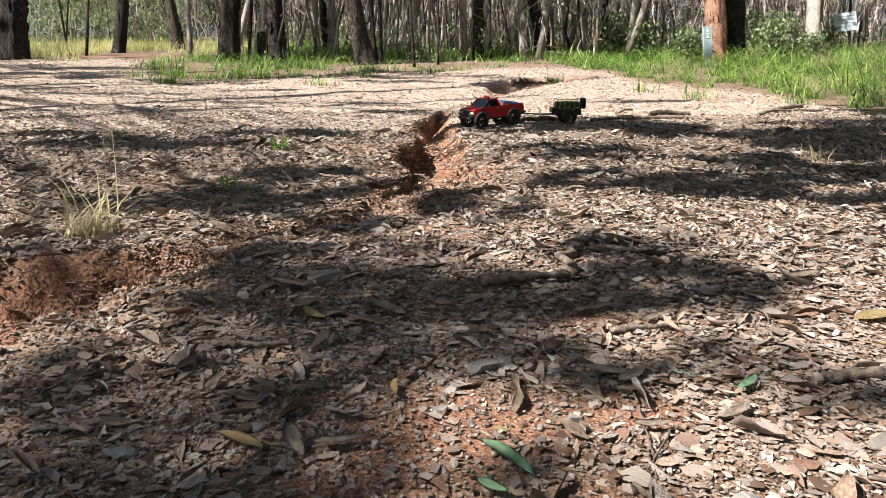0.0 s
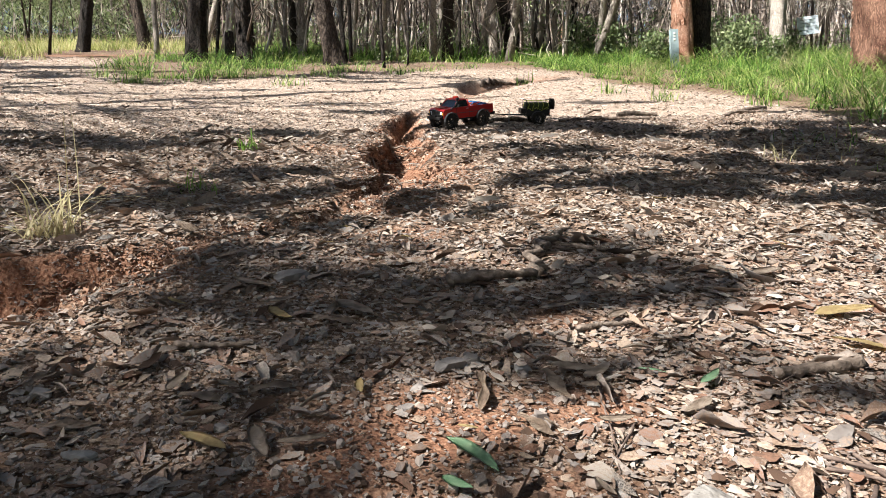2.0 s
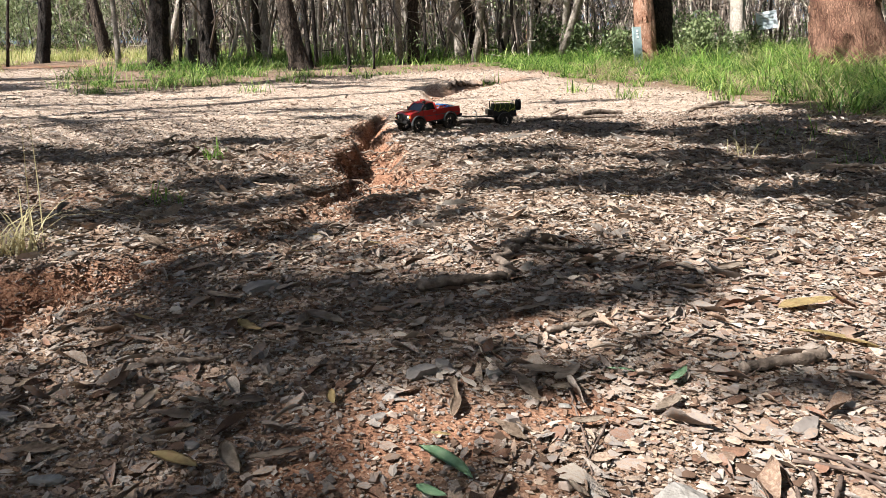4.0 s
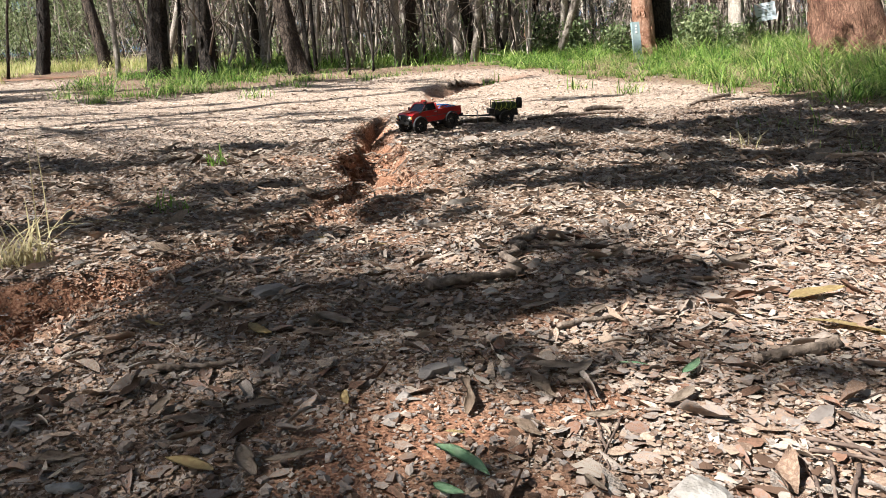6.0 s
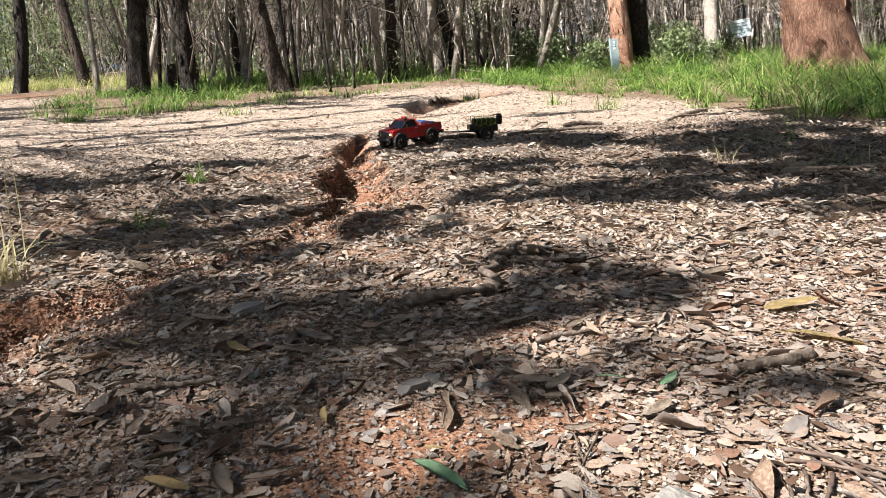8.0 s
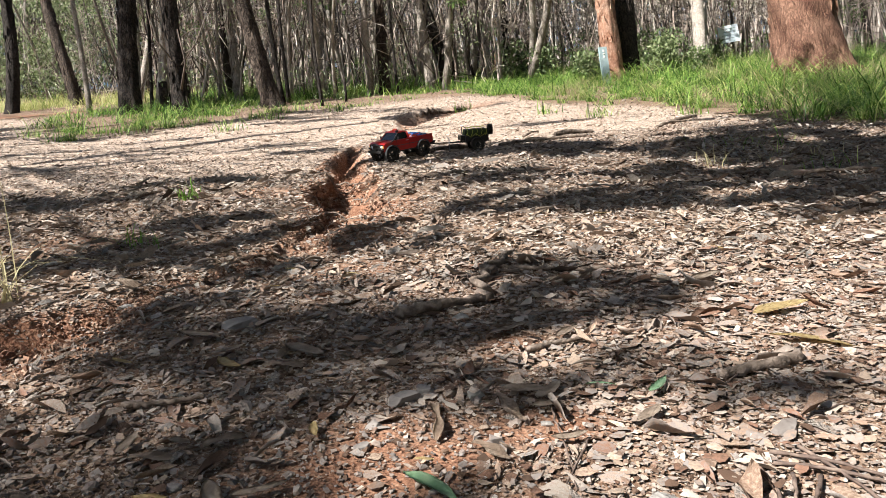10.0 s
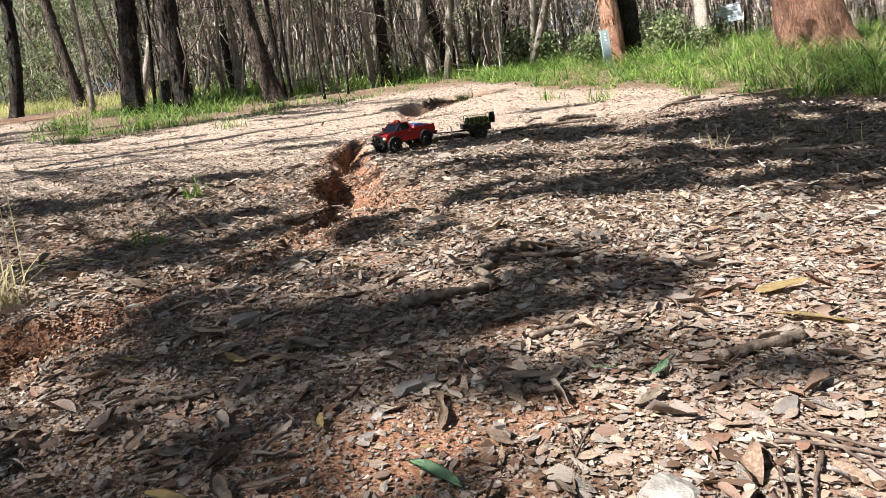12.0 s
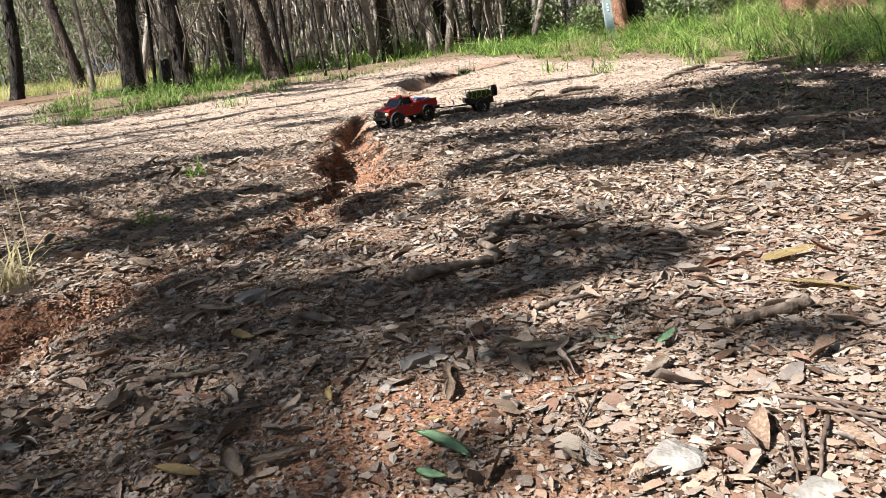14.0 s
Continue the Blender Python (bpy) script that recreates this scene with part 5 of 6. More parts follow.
shading_gum(-6.8, 6.2, [(-0.50, 2.60, 0.28, 0.34, 7.6, 0.9), (-0.86, 2.25, 0.24, 0.15, 7.9, 0.5), (-1.40, 3.70, 0.40, 0.27, 7.3, 1.0), (-2.05, 3.90, 0.50, 0.28, 7.5, 1.0), (0.08, 2.26, 0.17, 0.20, 7.8, 0.9), (0.66, 2.66, 0.30, 0.20, 7.6, 0.9),
                        (1.05, 2.56, 0.40, 0.26, 6.9, 0.8), (1.60, 2.62, 0.42, 0.36, 7.2, 1.0), (0.60, 3.42, 0.40, 0.20, 7.0, 0.8), (1.35, 3.15, 0.40, 0.24, 7.1, 1.0), (2.0, 3.05, 0.45, 0.45, 7.4, 1.0), (1.80, 2.28, 0.38, 0.22, 7.3, 1.0), (1.38, 2.32, 0.26, 0.12, 7.1, 0.4)], 2, 0.6)
shading_gum(-7.9, 5.2, [(2.5, 3.0, 0.42, 0.32, 7.2, 1.0), (2.05, 2.5, 0.35, 0.2, 7.0, 0.6), (1.55, 2.05, 0.26, 0.10, 7.3, 0.4), (3.3, 5.6, 0.6, 0.4, 7.6, 1.0), (3.0, 3.6, 0.5, 0.4, 7.4, 1.0)], 5, 0.6)
shading_gum(-7.4, 7.1, [(1.10, 4.55, 0.72, 0.44, 7.5, 1.0), (1.75, 4.10, 0.62, 0.75, 7.8, 1.0), (2.40, 3.80, 0.65, 0.80, 8.1, 1.0), (0.55, 4.42, 0.40, 0.16, 7.3, 0.8), (0.12, 4.68, 0.28, 0.16, 7.3, 0.8), (3.1, 4.2, 0.7, 0.75, 8.0, 1.0), (-0.74, 4.22, 0.40, 0.20, 7.4, 1.0),
                        (-0.25, 5.5, 0.36, 0.16, 7.7, 0.8), (2.6, 4.75, 0.5, 0.3, 7.9, 1.0), (3.9, 4.6, 0.7, 0.6, 7.9, 0.5), (3.3, 5.0, 0.7, 0.35, 7.8, 0.5), (4.2, 5.3, 0.7, 0.5, 7.6, 0.3), (3.7, 6.2, 0.6, 0.3, 7.8, 0.3)], 3, 0.52)
shading_gum(-9.5, 9.7, [(-2.7, 5.68, 0.75, 0.08, 8.5, 0.6), (-1.5, 6.4, 1.2, 0.09, 8.8, 0.6), (-4.2, 9.25, 1.3, 0.60, 9.1, 1.0), (-5.6, 10.4, 1.1, 0.45, 9.0, 1.0), (-0.9, 8.9, 0.7, 0.25, 8.7, 0.7), (0.9, 8.8, 0.6, 0.25, 9.3, 0.7), (-3.1, 7.2, 0.7, 0.11, 8.5, 0.8), (-1.8, 7.5, 0.4, 0.10, 8.6, 0.8),
                        (1.9, 6.6, 0.7, 0.12, 8.9, 0.7), (0.95, 5.25, 0.65, 0.15, 8.5, 0.9), (0.85, 4.95, 0.25, 0.14, 8.3, 0.9), (-0.55, 6.25, 0.3, 0.12, 8.4, 0.9), (5.4, 9.6, 0.7, 0.35, 9.0, 0.8), (3.9, 11.2, 0.6, 0.3, 9.0, 0.7),
                        (-2.5, 8.3, 0.6, 0.18, 8.7, 1.0), (-1.5, 9.1, 0.9, 0.28, 8.8, 1.0), (-0.5, 8.4, 0.5, 0.14, 8.6, 0.8), (-0.4, 9.9, 0.8, 0.28, 8.6, 1.0), (0.8, 8.4, 0.36, 0.26, 8.6, 0.8), (1.4, 9.1, 0.5, 0.2, 8.7, 0.6), (0.1, 9.3, 0.6, 0.18, 8.7, 0.8), (0.48, 8.1, 0.20, 0.30, 8.6, 0.8), (-2.0, 5.9, 0.35, 0.08, 8.4, 0.7), (-4.6, 10.2, 0.8, 0.3, 8.9, 0.8)], 4, 0.5, 0.6)



def sky_blocking_gum(tx, ty, toward, seed):
    """An unseen very tall gum, added so that its high boughs block skylight over the clearing; its own shade falls well
    past it.
    """
    rnd = random.Random(seed)
    g = thing("tree", pose(tx, ty, ground_z(tx, ty) - 0.04, -SLOPE), "unseen very tall gum added to block sky over the clearing", "tree", "gums round the clearing")
    line = trunk_line(13, (0.0, 0.0), 0.1, seed)
    bm = bmesh.new()
    tube(bm, line, [0.20 * (1 - 0.7 * p.z / 13) for p in line], 12, wobble=0.06, seed=seed)
    part("trunk", bm, M["bark_brown"], g, smooth=True)
    centres, spread = [], []
    for k in range(20):
        e = Vector((toward[0] + rnd.uniform(-3.4, 3.4), toward[1] + rnd.uniform(-3.4, 3.4), rnd.uniform(10.5, 13)))
        s = line[rnd.randrange(8, 12)]
        bm = bmesh.new()
        tube(bm, [s, s.lerp(e, 0.5) + Vector((0, 0, 0.5)), e], [0.05, 0.03, 0.01], 6)
        part("limb", bm, M["bark_brown"], g, smooth=True)
        centres.append(e), spread.append(np.array((1.3, 1.3, 0.5)))
    v, f = leaf_cloud(centres, spread, [420] * 20, 0.26)
    mesh_object("crown", v, f, M["leaf_tree"], g)


# all out of view, added only to cut the sky's fill light
sky_blocking_gum(6.8, 2.2, (-3.8, -2.5), 401)
sky_blocking_gum(7.6, 6.6, (-3.0, -2.5), 402)
sky_blocking_gum(4.6, -2.2, (-2.8, -1.8), 403)
sky_blocking_gum(9.0, 0.5, (-2.0, 0.0), 404)
sky_blocking_gum(-2.5, -6.0, (2.0, 3.6), 405)
sky_blocking_gum(9.8, 9.2, (-6.2, -3.6), 406)
sky_blocking_gum(5.6, -4.0, (-5.2, 3.4), 407)

# dense wood on all sides
n_ = 760
wa = RNG.uniform(0, 6.28, n_)
wr = RNG.uniform(12.5, 17, n_)
wx_, wy_ = wr * np.cos(wa), 1 + wr * np.sin(wa)
keep_ = (wy_ < 9) | (np.abs(wx_) > 0.95 * wy_)
keep_ &= ~((wx_ < 0) & (wx_ > -11) & (wy_ > 5))
wx_, wy_ = wx_[keep_], wy_[keep_]
wz_ = terrain(wx_, wy_) + RNG.uniform(0.3, 8.5, len(wx_)) * np.where(wx_ < 0, 0.8, 1.1)
wq_ = RNG.uniform(0.9, 1.8, len(wx_))
side_wood = mesh_object("side_wood", *leaf_cloud(np.stack([wx_, wy_, wz_], 1), np.stack([wq_, wq_, wq_ * 0.8], 1), [110] * len(wx_), 0.34), M["leaf_tree"])
tagged(side_wood, "dense gum foliage of the wood round the clearing", "woods", kind="stuff")

# the wood closes in behind and beside: big crowns that hide much of the sky
big = [tree(8.5, 3.5, 0.45, 12, (0.0, 0.0), "bark_brown", "broad-crowned gum beside the clearing", 301, crown=8000, crown_size=0.32, limbs=15, group="gums round the clearing", crown_at=0.42),
       tree(-3.0, -6.5, 0.40, 11, (0.02, 0.0), "bark_pale", "broad-crowned gum beside the clearing", 302, crown=8000, crown_size=0.32, limbs=15, group="gums round the clearing", crown_at=0.42)]
for i, (x, y) in enumerate(((6.5, -1.5), (3.0, -4.5), (9.5, 7.5), (6.0, -6.5), (0.5, -7.5), (-7.0, -5.5), (-12.5, -9.0), (11.5, 1.0), (5.2, 1.6))):
    copy_thing(big[i % 2], pose(x, y, ground_z(x, y) - 0.04, -SLOPE, 0, 50 * i))


# ---------------------------------------------------------------- post, stump, sign, mound
px_, py_ = 3.86, 11.35
post = thing("marker_post", pose(px_, py_, ground_z(px_, py_) - 0.02, -SLOPE, -1.5, 4), "weathered blue-grey marker post standing before a gum", "post")
bm = bmesh.new()
box(bm, (0, 0, 0.29), (0.125, 0.05, 0.58), top=(0.96, 1))
part("board", bm, M["post"], post, bevel=0.006)
for k, z in enumerate((0.52, 0.475, 0.43)):
    bm = bmesh.new()
    box(bm, (0.0, -0.028, z), (0.03, 0.004, 0.032 if k != 1 else 0.02))
    part("mark", bm, M["white"], post, "faded white mark")
sx, sy = -2.80, 11.9
stump = thing("stump", pose(sx, sy, ground_z(sx, sy) - 0.03, -SLOPE), "short charred stump with a pale sawn top", "stump")
bm = bmesh.new()
tube(bm, [(0, 0, 0), (0, 0, 0.06), (0.0, 0, 0.25), (-0.01, 0, 0.47)], [0.095, 0.075, 0.066, 0.062], 14, wobble=0.05)
part("wood", bm, M["bark_brown"], stump, smooth=True)
bm = bmesh.new()
tube(bm, [(-0.01, 0, 0.468), (-0.01, 0, 0.482)], [0.06, 0.055], 14)
part("sawn_top", bm, M["bark_pale"], stump, "pale sawn face")
gx_, gy_ = 7.1, 13.6
sign = thing("sign", pose(gx_, gy_, ground_z(gx_, gy_), -SLOPE, 0, -12), "pale blue-white sheet sign fixed to a thin stake", "sign")
bm = bmesh.new()
tube(bm, [(0, 0, -0.05), (0.01, 0, 0.5), (0.05, 0, 1.25)], 0.012, 7)
part("stake", bm, M["bark_pale"], sign, smooth=True)
bm = bmesh.new()
lean = Matrix.Rotation(radians(-8), 3, "Y")
box(bm, (-0.12, -0.018, 0.62), (0.36, 0.006, 0.32), lean)
sheet = part("sheet", bm, M["sheet"], sign, bevel=0.002)
for k in range(4):
    bm = bmesh.new()
    box(bm, Vector((-0.12, -0.023, 0.62)) + lean @ Vector((-0.02 * (k % 2), 0, 0.10 - 0.06 * k)), (0.26 - 0.05 * (k % 2), 0.003, 0.012), lean)
    part("line", bm, M["post"], sheet, "line of faded lettering")
for mx, my, r in ((4.1, 21.0, 0.5), (4.9, 21.5, 0.4)):
    bm = bmesh.new()
    bmesh.ops.create_icosphere(bm, subdivisions=3, radius=1)
    for v in bm.verts:
        n_ = noise.noise(v.co * 2.2 + Vector((mx, my, 0)))
        v.co = Vector((v.co.x * r, v.co.y * r, v.co.z * r * 0.9)) * (1 + 0.25 * n_)
    ob = part("clay_mound", bm, M["clay"], None, smooth=True)
    ob.matrix_basis = pose(mx, my, ground_z(mx, my) + 0.1)
    tagged(ob, "reddish clay mound among the far trees", "mound", "clay mounds")


# ---------------------------------------------------------------- the toy truck and its trailer
def make_wheel(parent, x, y, z, r, w, outer, group=""):
    """A wheel: hub, tyre with lugs, rim with spokes; outer is +1 or -1: the side that its face looks to."""
    bm = bmesh.new()
    tube(bm, [(x, y - w * 0.35 * outer, z), (x, y + w * 0.52 * outer, z)], [r * 0.16, r * 0.13], 10)
    hub = part("wheel", bm, M["black"], parent, smooth=False)
    bm = bmesh.new()
    lathe(bm, [(r * 0.56, -w * 0.42), (r * 0.72, -w * 0.5), (r * 0.90, -w * 0.47), (r * 0.955, -w * 0.36), (r * 0.965, 0), (r * 0.955, w * 0.36), (r * 0.90, w * 0.47),
               (r * 0.72, w * 0.5), (r * 0.56, w * 0.42), (r * 0.56, -w * 0.42)], 28, (x, y, z))
    for k in range(22):
        a = 2 * math.pi * k / 22
        m = Matrix.Rotation(-a, 3, "Y")
        for side in (-1, 1):
            b = a + (0.5 * 2 * math.pi / 22 if side > 0 else 0)
            m = Matrix.Rotation(-b, 3, "Y")
            box(bm, Vector((x, y + side * w * 0.27, z)) + m @ Vector((r * 0.975, 0, 0)), (r * 0.075, w * 0.42, r * 0.17), m)
            box(bm, Vector((x, y + side * w * 0.47, z)) + m @ Vector((r * 0.90, 0, 0)), (r * 0.13, w * 0.07, r * 0.12), m)
    part("tyre", bm, M["rubber"], hub)
    bm = bmesh.new()
    lathe(bm, [(r * 0.58, -w * 0.40), (r * 0.53, -w * 0.2), (r * 0.53, w * 0.2), (r * 0.58, w * 0.42), (r * 0.54, w * 0.44), (r * 0.48, w * 0.25)], 24, (x, y, z))
    for k in range(8):
        m = Matrix.Rotation(-2 * math.pi * k / 8, 3, "Y")
        box(bm, Vector((x, y + outer * w * 0.22, z)) + m @ Vector((r * 0.33, 0, 0)), (r * 0.40, w * 0.1, r * 0.14), m)
    part("rim", bm, M["black"], hub, "matt black rim")
    return hub


def arch(bm, cx, cz, r, y0, y1, a0=-8, a1=188, thick=0.006, n=14):
    """A wheel-arch flare: a band bent round the wheel."""
    ring = []
    for i in range(n + 1):
        a = radians(a0 + (a1 - a0) * i / n)
        c, s = math.cos(a), math.sin(a)
        ring.append([bm.verts.new((cx + rr * c, yy, cz + rr * s * 0.95)) for rr, yy in ((r, y0), (r - 0.002, y1), (r + thick * 0.6, y1), (r + thick, y0))])
    for a, b in zip(ring, ring[1:]):
        for k in range(4):
            bm.faces.new((a[k], a[(k + 1) % 4], b[(k + 1) % 4], b[k]))
    bm.faces.new(ring[0]), bm.faces.new(ring[-1][::-1])
    return bm


TRUCK_AT, TRUCK_YAW = (0.285, 4.66), 212.0
HALF, FRONT, REAR, R = 0.096, 0.145, -0.140, 0.058
truck = thing("toy_truck", pose(*TRUCK_AT, ground_z(*TRUCK_AT) + 0.002, 0, 3.5, TRUCK_YAW) @ Matrix.Scale(0.82, 4),
              "red radio-controlled pickup truck with black tyres on leaf litter", "toy truck")
for wx in (FRONT, REAR):
    for s in (1, -1):
        make_wheel(truck, wx, s * 0.083, R, R, 0.040, s)
# body sides with cut wheel openings
def arc(cx, r, z, a0, a1, n=9):
    return [(cx + r * math.cos(radians(a0 + (a1 - a0) * i / n)), z + r * math.sin(radians(a0 + (a1 - a0) * i / n))) for i in range(n + 1)]
side = [(0.208, 0.083), (0.211, 0.108), (0.208, 0.134), (0.190, 0.146), (0.112, 0.153), (-0.030, 0.153), (-0.030, 0.150), (-0.236, 0.150), (-0.238, 0.095), (-0.205, 0.085)]
side += arc(REAR, 0.058, 0.066, 170, 20) + [(-0.070, 0.074), (0.075, 0.074)] + arc(FRONT, 0.058, 0.066, 165, 15)
for s in (1, -1):
    bm = bmesh.new()
    prism(bm, side if s > 0 else side, s * 0.086, s * HALF)
    part("side_panel", bm, M["red"], truck, bevel=0.0015)
    bm = bmesh.new()
    box(bm, (-0.03, s * (HALF + 0.0005), 0.112), (0.41, 0.002, 0.004))
    part("side_moulding", bm, M["flare"], truck)
    for wx, nm in ((FRONT, "front"), (REAR, "rear")):
        bm = bmesh.new()
        arch(bm, wx, 0.066, 0.056, s * (HALF - 0.004), s * (HALF + 0.016))
        part("wheel_arch_flare", bm, M["flare"], truck, "dark grey wheel-arch flare")
    bm = bmesh.new()                                     # door outline, handle, mirror
    for dx in (-0.018, 0.095):
        box(bm, (dx, s * (HALF + 0.0004), 0.118), (0.0018, 0.0016, 0.066))
    part("door_gap", bm, M["black"], truck)
    bm = bmesh.new()
    box(bm, (0.0, s * (HALF + 0.003), 0.140), (0.020, 0.004, 0.005))
    part("door_handle", bm, M["steel"], truck, bevel=0.001)
    bm = bmesh.new()
    tube(bm, [(0.085, s * 0.09, 0.156), (0.088, s * 0.108, 0.160)], 0.0022, 6)
    box(bm, (0.089, s * 0.114, 0.166), (0.007, 0.014, 0.018))
    part("mirror", bm, M["black"], truck)
    bm = bmesh.new()
    box(bm, (0.0, s * 0.086, 0.068), (0.15, 0.012, 0.008))
    part("rock_slider", bm, M["black"], truck, bevel=0.002)
# hood, nose, floor, bulkheads
bm = bmesh.new()
prism(bm, [(0.112, 0.1535), (0.190, 0.1465), (0.207, 0.136), (0.205, 0.130), (0.112, 0.144)], -0.0855, 0.0855)
part("hood", bm, M["red"], truck, bevel=0.002)
bm = bmesh.new()
box(bm, (0.160, 0.0, 0.1515), (0.075, 0.06, 0.006), Matrix.Rotation(radians(4), 3, "Y"))
part("hood_scoop", bm, M["red"], truck, bevel=0.002)
bm = bmesh.new()
box(bm, (0.202, 0, 0.113), (0.014, 0.170, 0.040))
part("grille", bm, M["black"], truck, bevel=0.002)
for k in range(4):
    bm = bmesh.new()
    box(bm, (0.209, 0, 0.100 + 0.009 * k), (0.003, 0.095, 0.003))
    part("grille_bar", bm, M["flare"], truck)
for s in (1, -1):
    bm = bmesh.new()
    lathe(bm, [(0.0135, 0), (0.0135, 0.006), (0.010, 0.008), (0.0005, 0.009)], 16)
    ob = part("headlight", bm, M["white"], truck, "round clear headlight", smooth=True)
    ob.matrix_basis = pose(0.207, s * 0.066, 0.114, 0, 0, -90)
    bm = bmesh.new()
    box(bm, (0.211, s * 0.086, 0.116), (0.006, 0.012, 0.018))
    part("indicator", bm, M["amber"], truck, bevel=0.001)
    bm = bmesh.new()
    box(bm, (-0.2385, s * 0.086, 0.118), (0.005, 0.016, 0.030))
    part("tail_light", bm, M["orange"], truck, "dark red and amber tail light", bevel=0.001)
bm = bmesh.new()
box(bm, (0.224, 0, 0.084), (0.022, 0.165, 0.018))
for s in (1, -1):
    tube(bm, [(0.224, s * 0.05, 0.092), (0.230, s * 0.05, 0.135), (0.228, s * 0.02, 0.139)], 0.004, 8)
    tube(bm, [(0.227, s * 0.05, 0.11), (0.224, s * 0.088, 0.11), (0.211, s * 0.092, 0.10)], 0.0035, 8)
tube(bm, [(0.228, -0.02, 0.139), (0.228, 0.02, 0.139)], 0.004, 8)
box(bm, (0.231, 0, 0.096), (0.016, 0.05, 0.018))
part("front_bumper", bm, M["black"], truck, "black bull-bar bumper with winch", bevel=0.001)
bm = bmesh.new()
box(bm, (-0.2365, 0, 0.123), (0.006, 0.172, 0.053))
tailgate = part("tailgate", bm, M["red"], truck, bevel=0.0015)
for k in range(6):                                       # a maker's word, as plain dark bars
    bm = bmesh.new()
    box(bm, (-0.2402, 0.048 - 0.019 * k, 0.121), (0.0016, 0.011, 0.015))
    part("letter_bar", bm, M["window"], tailgate, "dark bar of lettering")
bm = bmesh.new()
box(bm, (-0.2402, 0, 0.143), (0.003, 0.024, 0.005))
part("tailgate_handle", bm, M["flare"], tailgate)
bm = bmesh.new()
box(bm, (-0.250, 0, 0.086), (0.022, 0.178, 0.016))
box(bm, (-0.252, 0, 0.070), (0.010, 0.07, 0.018))
tube(bm, [(-0.245, 0, 0.072), (-0.275, 0, 0.072)], 0.006, 8)
part("rear_bumper", bm, M["black"], truck, bevel=0.0015)
bm = bmesh.new()                                         # the bed
box(bm, (-0.135, 0, 0.104), (0.200, 0.170, 0.004))
box(bm, (-0.032, 0, 0.128), (0.005, 0.172, 0.050))
part("bed", bm, M["red"], truck)
for s in (1, -1):
    bm = bmesh.new()
    box(bm, (-0.135, s * 0.0905, 0.1515), (0.204, 0.013, 0.004))
    part("bed_rail", bm, M["red"], truck, bevel=0.0012)
# cab: pillars and roof round dark panes
W, T = 0.0855, 0.073
def cab_pt(x, s, z):
    k = (z - 0.152) / 0.048
    return Vector((x, s * (W + (T - W) * k), z))
roof_x0, roof_x1, belt_x0, belt_x1 = -0.020, 0.062, -0.030, 0.114
bm = bmesh.new()
prism(bm, [(roof_x0 - 0.002, 0.199), (roof_x0 + 0.01, 0.206), (roof_x1 - 0.012, 0.206), (roof_x1 + 0.004, 0.199)], -T - 0.002, T + 0.002)
part("roof", bm, M["red"], truck, bevel=0.002)
for s in (1, -1):
    bm = bmesh.new()
    tube(bm, [cab_pt(belt_x1, s, 0.152), cab_pt(roof_x1, s, 0.201)], 0.0045, 8)
    part("pillar", bm, M["red"], truck, smooth=True)
    bm = bmesh.new()
    tube(bm, [cab_pt(belt_x0 + 0.004, s, 0.152), cab_pt(roof_x0 + 0.004, s, 0.201)], 0.0075, 8)
    part("pillar", bm, M["red"], truck, smooth=True)
    bm = bmesh.new()
    q = [cab_pt(belt_x1 - 0.004, s * 0.985, 0.153), cab_pt(roof_x1 - 0.002, s * 0.985, 0.200), cab_pt(roof_x0 + 0.006, s * 0.985, 0.200), cab_pt(belt_x0 + 0.008, s * 0.985, 0.153)]
    a = [bm.verts.new(p) for p in q]
    b = [bm.verts.new(p - Vector((0, s * 0.003, 0))) for p in q]
    bm.faces.new(a), bm.faces.new(b[::-1])
    for i in range(4):
        bm.faces.new((a[i], a[(i + 1) % 4], b[(i + 1) % 4], b[i]))
    part("side_window", bm, M["window"], truck)
for nm, xa, xb in (("windscreen", belt_x1 - 0.002, roof_x1), ("rear_window", belt_x0 + 0.003, roof_x0 + 0.001)):
    bm = bmesh.new()
    q = [cab_pt(xa, -0.97, 0.153), cab_pt(xa, 0.97, 0.153), cab_pt(xb, 0.97, 0.200), cab_pt(xb, -0.97, 0.200)]
    a = [bm.verts.new(p) for p in q]
    b = [bm.verts.new(p - Vector((0.003 if xa > 0 else -0.003, 0, 0))) for p in q]
    bm.faces.new(a), bm.faces.new(b[::-1])
    for i in range(4):
        bm.faces.new((a[i], a[(i + 1) % 4], b[(i + 1) % 4], b[i]))
    pane = part(nm, bm, M["window"], truck)
for k, (yy, zz, wy, wz) in enumerate(((0.045, 0.181, 0.03, 0.012), (0.045, 0.170, 0.034, 0.006), (0.005, 0.178, 0.026, 0.012))):
    bm = bmesh.new()
    box(bm, (-0.0285, yy, zz), (0.002, wy, wz), Matrix.Rotation(radians(12), 3, "Y"))
    part("sticker", bm, M["white"], truck, "pale sticker on the rear window")
bm = bmesh.new()                                         # light bar on the roof
box(bm, (0.030, 0, 0.2115), (0.016, 0.052, 0.011))
bar = part("light_bar", bm, M["red"], truck, bevel=0.002)
for k in range(5):
    bm = bmesh.new()
    lathe(bm, [(0.0045, -0.004), (0.0055, 0.003), (0.004, 0.005), (0.0005, 0.006)], 14)
    ob = part("lamp", bm, M["orange"] if k % 2 else M["red"], bar, "small round roof lamp", smooth=True)
    ob.matrix_basis = pose(0.030, -0.020 + 0.010 * k, 0.2205, 0, 0, -90)
bm = bmesh.new()                                         # snorkel up the left pillar
